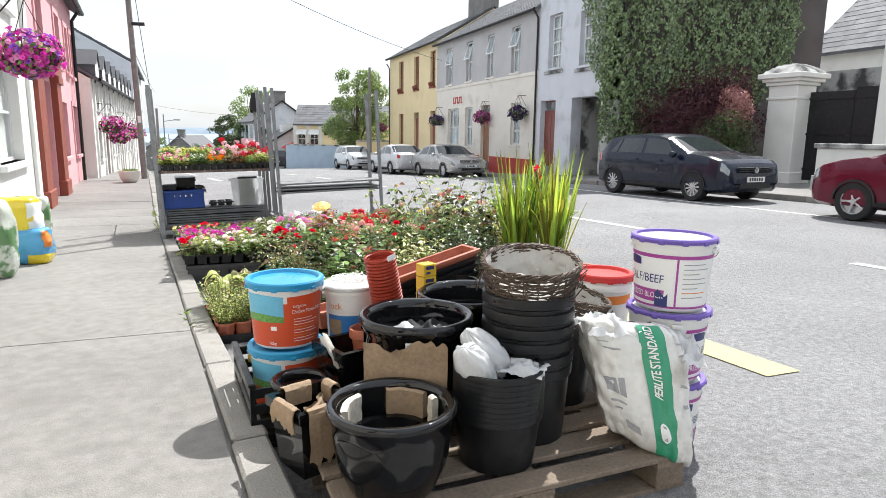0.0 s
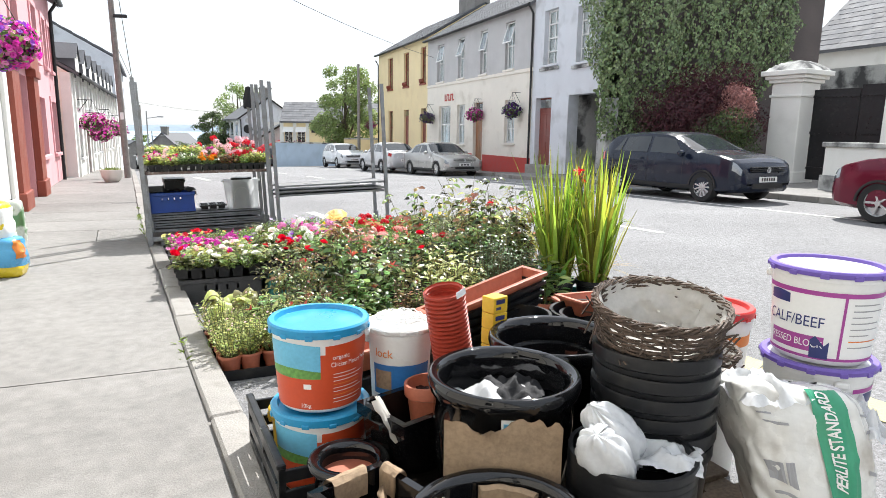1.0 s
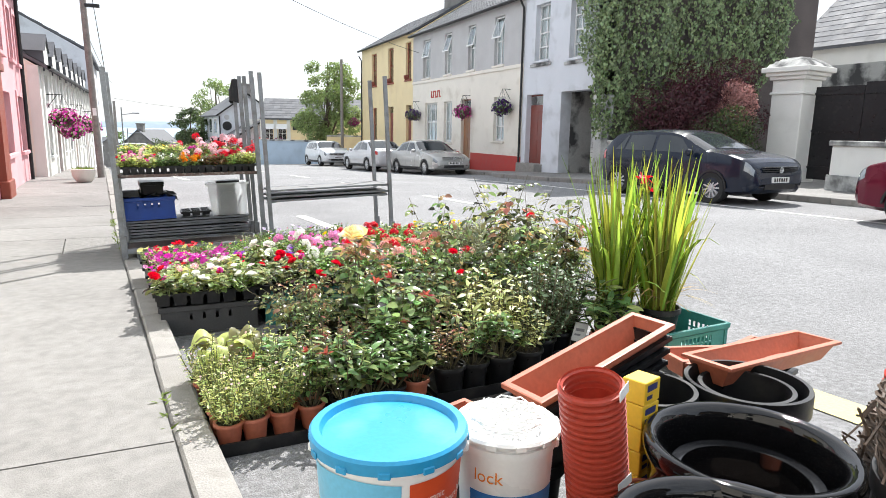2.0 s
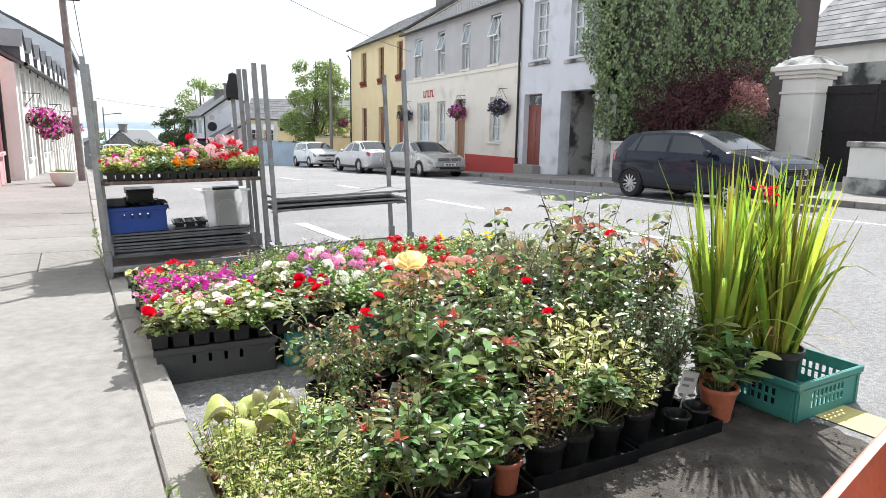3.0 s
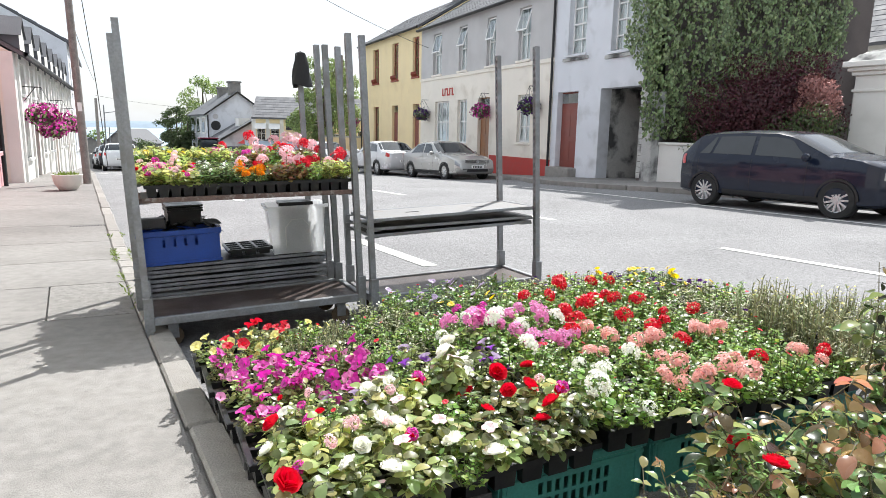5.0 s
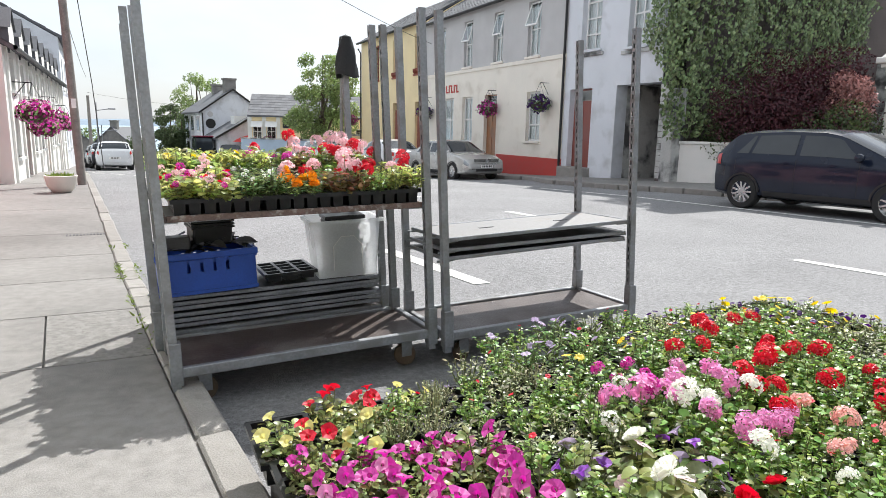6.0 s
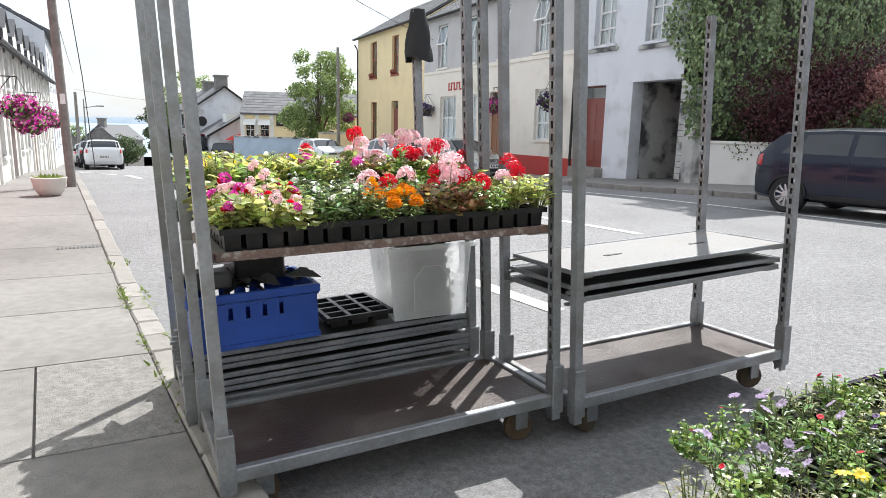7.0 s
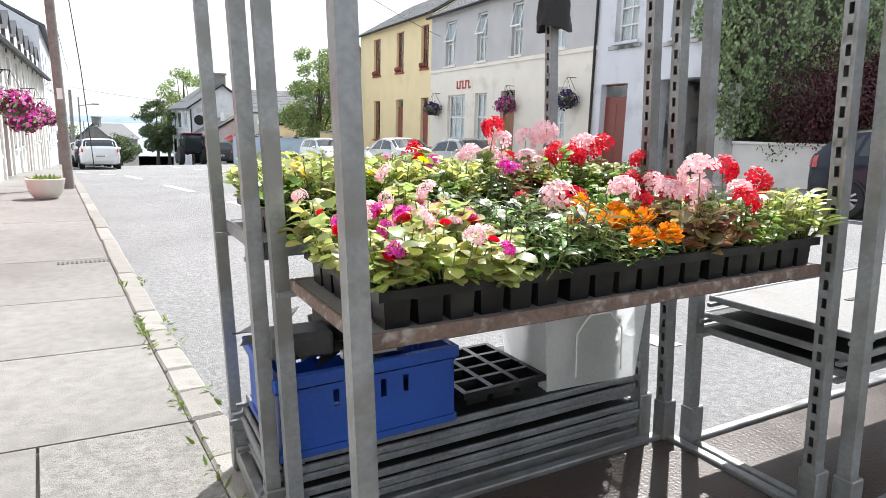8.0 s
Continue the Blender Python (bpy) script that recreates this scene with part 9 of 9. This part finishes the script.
for x, y, k, s in ((1.53, 5.24, "photinia", 1.12), (1.74, 5.20, "photinia", 1.0), (1.70, 5.44, "photinia", 1.05), (1.94, 5.30, "rose_r", 0.75),
                   (2.06, 5.08, "variegated", 1.15), (2.24, 5.16, "variegated", 1.2), (2.14, 5.28, "variegated", 1.1), (2.36, 5.30, "variegated", 1.05),
                   (2.46, 5.12, "whiteshrub", 1.15), (2.62, 5.18, "whiteshrub", 1.2), (2.58, 5.36, "whiteshrub", 1.1), (2.76, 5.30, "whiteshrub", 1.0), (2.44, 5.48, "viburnum", 1.25),
                   (2.80, 5.00, "broadleaf", 0.95), (2.94, 5.14, "broadleaf", 0.9),
                   (1.47, 5.46, "rose_p", 1.0), (1.80, 4.90, "leucothoe", 1.0), (1.93, 4.92, "pieris", 0.95), (2.10, 4.95, "skimmia", 1.0), (2.28, 4.97, "variegated", 0.85), (2.86, 5.48, "rose_g", 0.95), (3.02, 5.66, "rose_g", 1.0), (2.94, 5.86, "rose_b", 1.05), (1.18, 5.74, "rose_s", 1.0), (1.30, 5.92, "rose_s", 0.95), (1.44, 5.80, "rose_s", 1.1), (1.26, 5.52, "rose_s", 0.8)):
    stand(k, x, y, s, (0.08, 0.16, TP if k == "broadleaf" else BP), "potted roses" if "rose" in k else "potted shrubs")
# empty pots left in the front tray
for x, y in ((2.50, 4.95), (2.64, 4.97)):
    black_pot(x, y, land(x, y) + 0.011, 0.055, 0.10, "small empty black plastic pot in a tray", group="empty pots")
# leggy roses behind
for j in range(4):
    for i in range(6):
        x, y = 1.62 + 0.245 * i + jit(0.06) + 0.03 * j, 5.50 + 0.2 * j + jit(0.04)
        if math.hypot(x - 1.47, y - 5.46) < 0.17:
            continue
        k = rnd.choice(("rose_b", "rose_g", "rose_b", "rose_g", "rose_b", "rose_g", "rose_r")) if i > 1 else rnd.choice(("rose_r", "rose_b", "rose_b", "rose_b"))
        stand(k, x, y, (rnd.uniform(0.72, 0.92) if i < 4 else rnd.uniform(1.0, 1.15)), (0.085, 0.19, BP), "potted roses")
# spilled compost round the trays on the road; the sheet's darkness includes plant shade
sp = thing("spilled_compost", pose(0, 0, 0), "spilled compost and dirt round the trays, darkened for plant shade", "soil", kind="stuff")
g = Geo()


def dirt(u, v):
    x, y = 1.2 + 2.0 * u, 4.14 + 0.26 * u + 0.85 * v
    return x + 0.05 * noise.noise(Vector((u * 9, v * 9, 1))), y + 0.12 * noise.noise(Vector((u * 7, v * 3, 4))), land(x, y) + 0.004


g.sheet(dirt, 40, 14)
for i in range(420):
    x, y = rnd.uniform(1.1, 3.2), rnd.uniform(4.05, 4.9)
    c, r_ = Vector((x, y + 0.13 * (x - 1.2), land(x, y) + 0.006)), rnd.uniform(0.003, 0.010)
    g.add([c + Vector((r_, 0, 0)), c + Vector((0, r_, 0)), c + Vector((-r_, 0, 0)), c + Vector((0, -r_, 0)), c + Vector((0, 0, r_ * 0.8))], [(0, 1, 4), (1, 2, 4), (2, 3, 4), (3, 0, 4)])
part("dirt_layer", g, M_DIRT_SHADE, sp)

# plant tags
for k, (x, y, z, w_, h_, yw) in enumerate(((1.40, 5.46, 0.36, 0.05, 0.085, 10), (1.24, 5.66, 0.38, 0.035, 0.09, 25), (1.80, 5.0, 0.33, 0.06, 0.06, -30), (1.90, 5.02, 0.34, 0.035, 0.07, 40), (2.42, 5.08, 0.31, 0.08, 0.04, -20), (2.66, 5.06, 0.34, 0.08, 0.11, -15), (1.50, 5.42, 0.40, 0.03, 0.08, 5))):
    t = thing("plant_tag", pose(x, y, z - 0.09, 8 + jit(10), jit(12), yw), "white plastic plant label stuck in a pot", "plant label", "plant labels")
    part("tag_face", Geo().box(-w_ / 2, -0.001, 0, w_ / 2, 0.001, h_, 0.0004), M_WHITELAB, t)
    part("tag_stem", Geo().box(-0.006, -0.001, -0.12, 0.006, 0.001, 0), M_WHITELAB, t)
    part("tag_print", Geo().box(-w_ * 0.35, -0.0016, h_ * 0.55, w_ * 0.3, -0.001, h_ * 0.7).box(-w_ * 0.35, -0.0016, h_ * 0.3, w_ * 0.1, -0.001, h_ * 0.4), M_GREYLAB, t)

# hosta with big pale leaves
hs_ = thing("potted_plant", pose(0.80, 5.30, land(0.8, 5.3) + 0.004), "potted hosta with large pale yellow-green leaves", "plant")
for nm, me in zip(("pot", "soil"), pot_mesh(0.085, 0.17, M_BLKPL)):
    o = new(nm, me)
    o.parent = hs_
for k in range(13):
    a = math.tau * k / 13 + jit(0.2)
    p0, e = Vector((0, 0, 0.15)), rnd.uniform(0.03, 0.09)
    p1 = Vector((e * math.cos(a), e * math.sin(a), 0.26 + jit(0.04)))
    g = Geo().tube([p0, p0.lerp(p1, 0.6) + Vector((0, 0, 0.03)), p1], 0.003, 4)
    g.sheet(lambda u, v: tuple(p1 + Vector((math.cos(a), math.sin(a), 0)) * 0.105 * u + Vector((-math.sin(a), math.cos(a), 0)) * (2 * v - 1) * 0.078 * math.sin(math.pi * min(1, 0.12 + u * 0.88)) ** 0.7
            + Vector((0, 0, 0.05 * math.sin(u * 2.6) - 0.07 * u * u + 0.02 * abs(2 * v - 1) - 0.004 * math.cos(14 * v)))), 7, 8)
    part("large_leaf", g, F_YELLOW, hs_, smooth=True)

# crocosmia in a turquoise crate
lattice_crate(3.08, 4.82, land(3.1, 4.9), 0.52, 0.38, 0.19, 5, M_GREENC, "turquoise lattice plastic crate holding sword-leaved plants", "stand crates")
for cx, cy, nl in ((3.0, 5.18, 150), (3.23, 5.06, 150)):
    t = thing("potted_plant", pose(cx, cy, land(cx, cy) + 0.02), "tall crocosmia with sword leaves and red flowers", "plant", "crocosmia")
    for nm, me in zip(("pot", "soil"), pot_mesh(0.125, 0.26, M_BLKPL)):
        o = new(nm, me)
        o.parent = t
    g = Geo()
    for k in range(nl):
        a, e = rnd.uniform(0, math.tau), 0.09 * math.sqrt(rnd.random())
        b = Vector((e * math.cos(a), e * math.sin(a), 0.22))
        ln_ = rnd.uniform(0.45, 1.02)
        out = Vector((math.cos(a), math.sin(a), 0)) * rnd.uniform(0.01, 0.19) + Vector((jit(0.07), jit(0.07), 0))
        bend = rnd.uniform(0.0, 0.10) if rnd.random() < 0.85 else rnd.uniform(0.2, 0.6)
        w = rnd.uniform(0.006, 0.014)
        side = Vector((-math.sin(a + jit(1.2)), math.cos(a + jit(1.2)), 0))
        vs = []
        for i in range(8):
            u = i / 7
            c = b + out * u * (1 + bend * 3 * u) + Vector((0, 0, ln_ * (u - bend * u ** 3)))
            ww = w * (1 - u ** 3) * (0.7 + 0.6 * min(1, u * 3))
            vs += [c - side * ww, c + out.normalized() * w * 0.25, c + side * ww]
        g.add(vs, [(3 * i + q, 3 * i + q + 1, 3 * i + q + 4, 3 * i + q + 3) for i in range(7) for q in (0, 1)])
    part("sword_foliage", g, F_SWORD, t, smooth=True)["kind"] = "stuff"
    gd = Geo()
    for k in range(22):
        a, ln_ = rnd.uniform(0, math.tau), rnd.uniform(0.25, 0.5)
        o, s_ = Vector((math.cos(a), math.sin(a), 0)), Vector((-math.sin(a), math.cos(a), 0)) * rnd.uniform(0.005, 0.010)
        vs = []
        for i in range(6):
            u = i / 5
            c = o * (0.07 + 0.30 * u * u) + Vector((0, 0, 0.24 + ln_ * (u - 0.75 * u * u)))
            vs += [c - s_ * (1 - u ** 2), c + s_ * (1 - u ** 2)]
        gd.add(vs, [(2 * i, 2 * i + 1, 2 * i + 3, 2 * i + 2) for i in range(5)])
    part("dried_foliage", gd, F_DRY, t)["kind"] = "stuff"
    for k in range(2):
        a = rnd.uniform(0, math.tau)
        tip = Vector((0.16 * math.cos(a), 0.16 * math.sin(a), rnd.uniform(0.95, 1.1)))
        part("flower_stalk", Geo().tube([(0, 0, 0.25), tip * 0.6 + Vector((0, 0, 0.12)), tip], 0.003, 4), F_STEM, t)
        for q in range(2):
            o = new("flower", bloom_mesh(C_RED, "five", 0.024))
            o.parent = t
            o.matrix_basis = Matrix.Translation(tip + Vector((jit(0.04), jit(0.04), jit(0.03)))) @ pose(0, 0, 0, jit(50), jit(50), 0)

# plants on the trolley shelves
def shelf_row(m, z, d0, kinds, tag):
    nx, ny = 12, 4
    for i in range(nx):
        for j in range(ny):
            x, y = 0.075 + (TW - 0.15) * i / (nx - 1), d0 + 0.06 + 0.40 * j / (ny - 1)
            k = rnd.choice(kinds(x, j))
            w = m @ Vector((x + jit(0.015), y + jit(0.015), z))
            plant(k, w.x, w.y, w.z, rnd.uniform(0.9, 1.12), tag)


for mm, z, tag in ((m1, 0.927, "front"), (m3_, 0.997, "rear")):
    for i in range(3):
        t, s = cell_tray(mm @ pose(0.04 + 0.42 * i, 0.035, z), 0.405, 0.46, 0.075, 6, 6, "black plastic cell tray full of bedding plants", "carry_tray", "shelf trays")
        part("compost", s, M_SOIL, t)["kind"] = "stuff"
shelf_row(m1, 0.927 + 0.055, 0.0, lambda x, j: ("begonia_y",) if x < 0.34 else ("stock",) if x < 0.56 + 0.03 * j else ("marigold",) if x < 0.80 and j < 2 else ("geranium_tall_l", "geranium_tall_l", "geranium_r") if x < 1.12 else ("geranium_tall_r", "geranium_tall_l", "leafy"), "plants on the trolley")
shelf_row(m3_, 0.997 + 0.055, 0.0, lambda x, j: ("leafy", "pansy_y", "leafy", "pansy_y") if x < 0.58 else ("verbena", "leafy", "leafy", "geranium_r") if x < 0.80 else ("geranium_tall_l", "geranium_tall_r", "geranium_tall_l", "geranium_r"), "plants on the trolley")

# ---- hanging baskets ----
def hanging(x, y, z, r, cols, label, wall_dx, count=420, leafma=None):
    t = thing("hanging_basket", pose(x, y, z), label, "hanging basket", "hanging baskets")
    part("bowl", Geo().lathe([(0, -r * 0.75), (r * 0.35, -r * 0.7), (r * 0.6, -r * 0.4), (r * 0.68, 0), (r * 0.6, 0)], 18), M_WICKER, t, smooth=True)
    part("bracket", Geo().tube([(wall_dx, 0, r * 1.5), (0, 0, r * 1.5)], 0.012, 5).tube([(wall_dx, 0, r * 0.6), (wall_dx * 0.3, 0, r * 1.5)], 0.01, 5), M_BLACKP, t)
    ch = Geo()
    for k in range(3):
        a = math.tau * k / 3
        ch.tube([(0, 0, r * 1.5), (r * 0.65 * math.cos(a), r * 0.65 * math.sin(a), 0)], 0.006, 4)
    part("chain", ch, M_BLACKP, t)
    g = Geo()
    fl = [Geo() for _ in cols]
    for i in range(count):
        q = vec_in(1).normalized()
        q *= rnd.uniform(0.75, 1.02) * (1 + 0.18 * noise.noise(q * 2.5 + Vector((x, y, z))))
        p = Vector((q.x * r, q.y * r, q.z * r * 0.75 - 0.05))
        n = q + vec_in(0.6)
        if rnd.random() < 0.5:
            g.leaf(p * 0.96, n.orthogonal() + vec_in(0.6) - Vector((0, 0, 0.4)), n, r * 0.22, r * 0.12)
        else:
            blossom(rnd.choice(fl), p, n, r * rnd.uniform(0.085, 0.12), "trumpet")
    part("trailing_leaves", g, leafma or F_GREEN, t)
    for f, c in zip(fl, cols):
        part("bloom_mass", f, c, t)["kind"] = "stuff"
    return t


hanging(-1.30, 10.2, 2.38, 0.40, (C_MAG, C_MAG, C_PINK, C_VIO), "full hanging basket of magenta and violet petunias", -0.42, 900)
C_PLUM = petal("petal_plum", (0.20, 0.02, 0.10))
for x, y, z, c, cl in ((13.5, 29.6, 2.35, (C_PLUM, C_MAG), F_DARK), (13.5, 25.8, 2.45, (C_DVIO,), F_DARK), (13.5, 36.1, 2.3, (C_DVIO,), F_DARK), (13.4, 47.9, 1.95, (C_PLUM,), F_DARK)):
    hanging(x, y, z, 0.46, c, "dark leafy hanging basket on the house front", 0.38, 380, cl)
for y, z in ((24.2, 1.62), (26.4, 1.28), (30.5, 1.5), (35.5, 1.35)):
    x = -2.42 - 0.023 * (y - 22.9) + 0.38
    hanging(x, y, z, 0.42, (C_MAG, C_PLUM, C_PINK), "hanging basket of pink and purple flowers on the terrace", -0.4, 420)
for x, y in ((9.6, 57.8), (12.4, 56.9), (14.4, 56.4)):
    hanging(x, y, 0.35, 0.45, (C_PLUM,), "dark hanging basket by the public house", 0.4, 200, F_DARK)

# ---- compost bags by the shop wall ----
M_BAGY = mat("yellow_bag_film", (0.78, 0.58, 0.03), 0.3, var=0.06, bump=0.1, coat=0.5)
M_BAGB = mat("blue_bag_film", (0.08, 0.35, 0.62), 0.3, var=0.1, bump=0.1, coat=0.5)
M_BAGG = mat("green_white_bag_film", (0.62, 0.66, 0.58), 0.3, var=0.1, bump=0.1, coat=0.5, spots=(0.12, 0.25, 0.10), spot_scale=6, spot_edge=(0.5, 0.56))


def compost_bag(x, y, z, w, d, h, rot, ma, label, seed, bands=()):
    t = thing("compost_bag", pose(x, y, z, *rot), label, "compost bag", "compost bags")
    f = pillow(w, d, h, seed)
    part("bag_body", Geo().sheet(f, 44, 26), ma, t, smooth=True, angle=180)
    for u0, u1, v0, v1, m_ in bands:
        part("printed_panel", sack_band(f, u0, u1, v0, v1, m_, "b", 0.004, 10, 10), m_, t, smooth=True)
    return t, f


pv = lambda x, y: land(x, y) + 0.11
b1, f1 = compost_bag(-1.12, 7.75, pv(-1.1, 7.7) + 0.42, 0.62, 0.30, 0.42, (0, 0, -12), M_BAGY, "yellow and white compost bag with a price", 11.0, ((0.88, 1.12, 0.3, 0.75, M_WHITELAB),))
for txt, dz, sz in (("2 bags", 0.05, 0.085), ("€10", -0.05, 0.11)):
    flat_text(txt, sz, M_NAVY, pose(-0.02, -0.168, dz, 90, 0, 0), b1)
compost_bag(-1.05, 7.70, pv(-1.1, 7.7) + 0.17, 0.64, 0.32, 0.34, (0, 0, -8), M_BAGB, "blue and yellow compost bag", 12.0, ((0.80, 1.05, 0.1, 0.4, M_BAGY), (0.9, 1.0, 0.5, 0.8, M_ORANGE)))
compost_bag(-1.10, 6.95, pv(-1.1, 6.9) + 0.33, 0.5, 0.3, 0.66, (6, 0, -10), M_BAGG, "white and green compost bag standing upright", 13.0)
compost_bag(-1.22, 9.3, pv(-1.2, 9.3) + 0.26, 0.34, 0.24, 0.54, (0, 0, 5), M_BAGG, "green and white bag standing by the wall", 14.0)
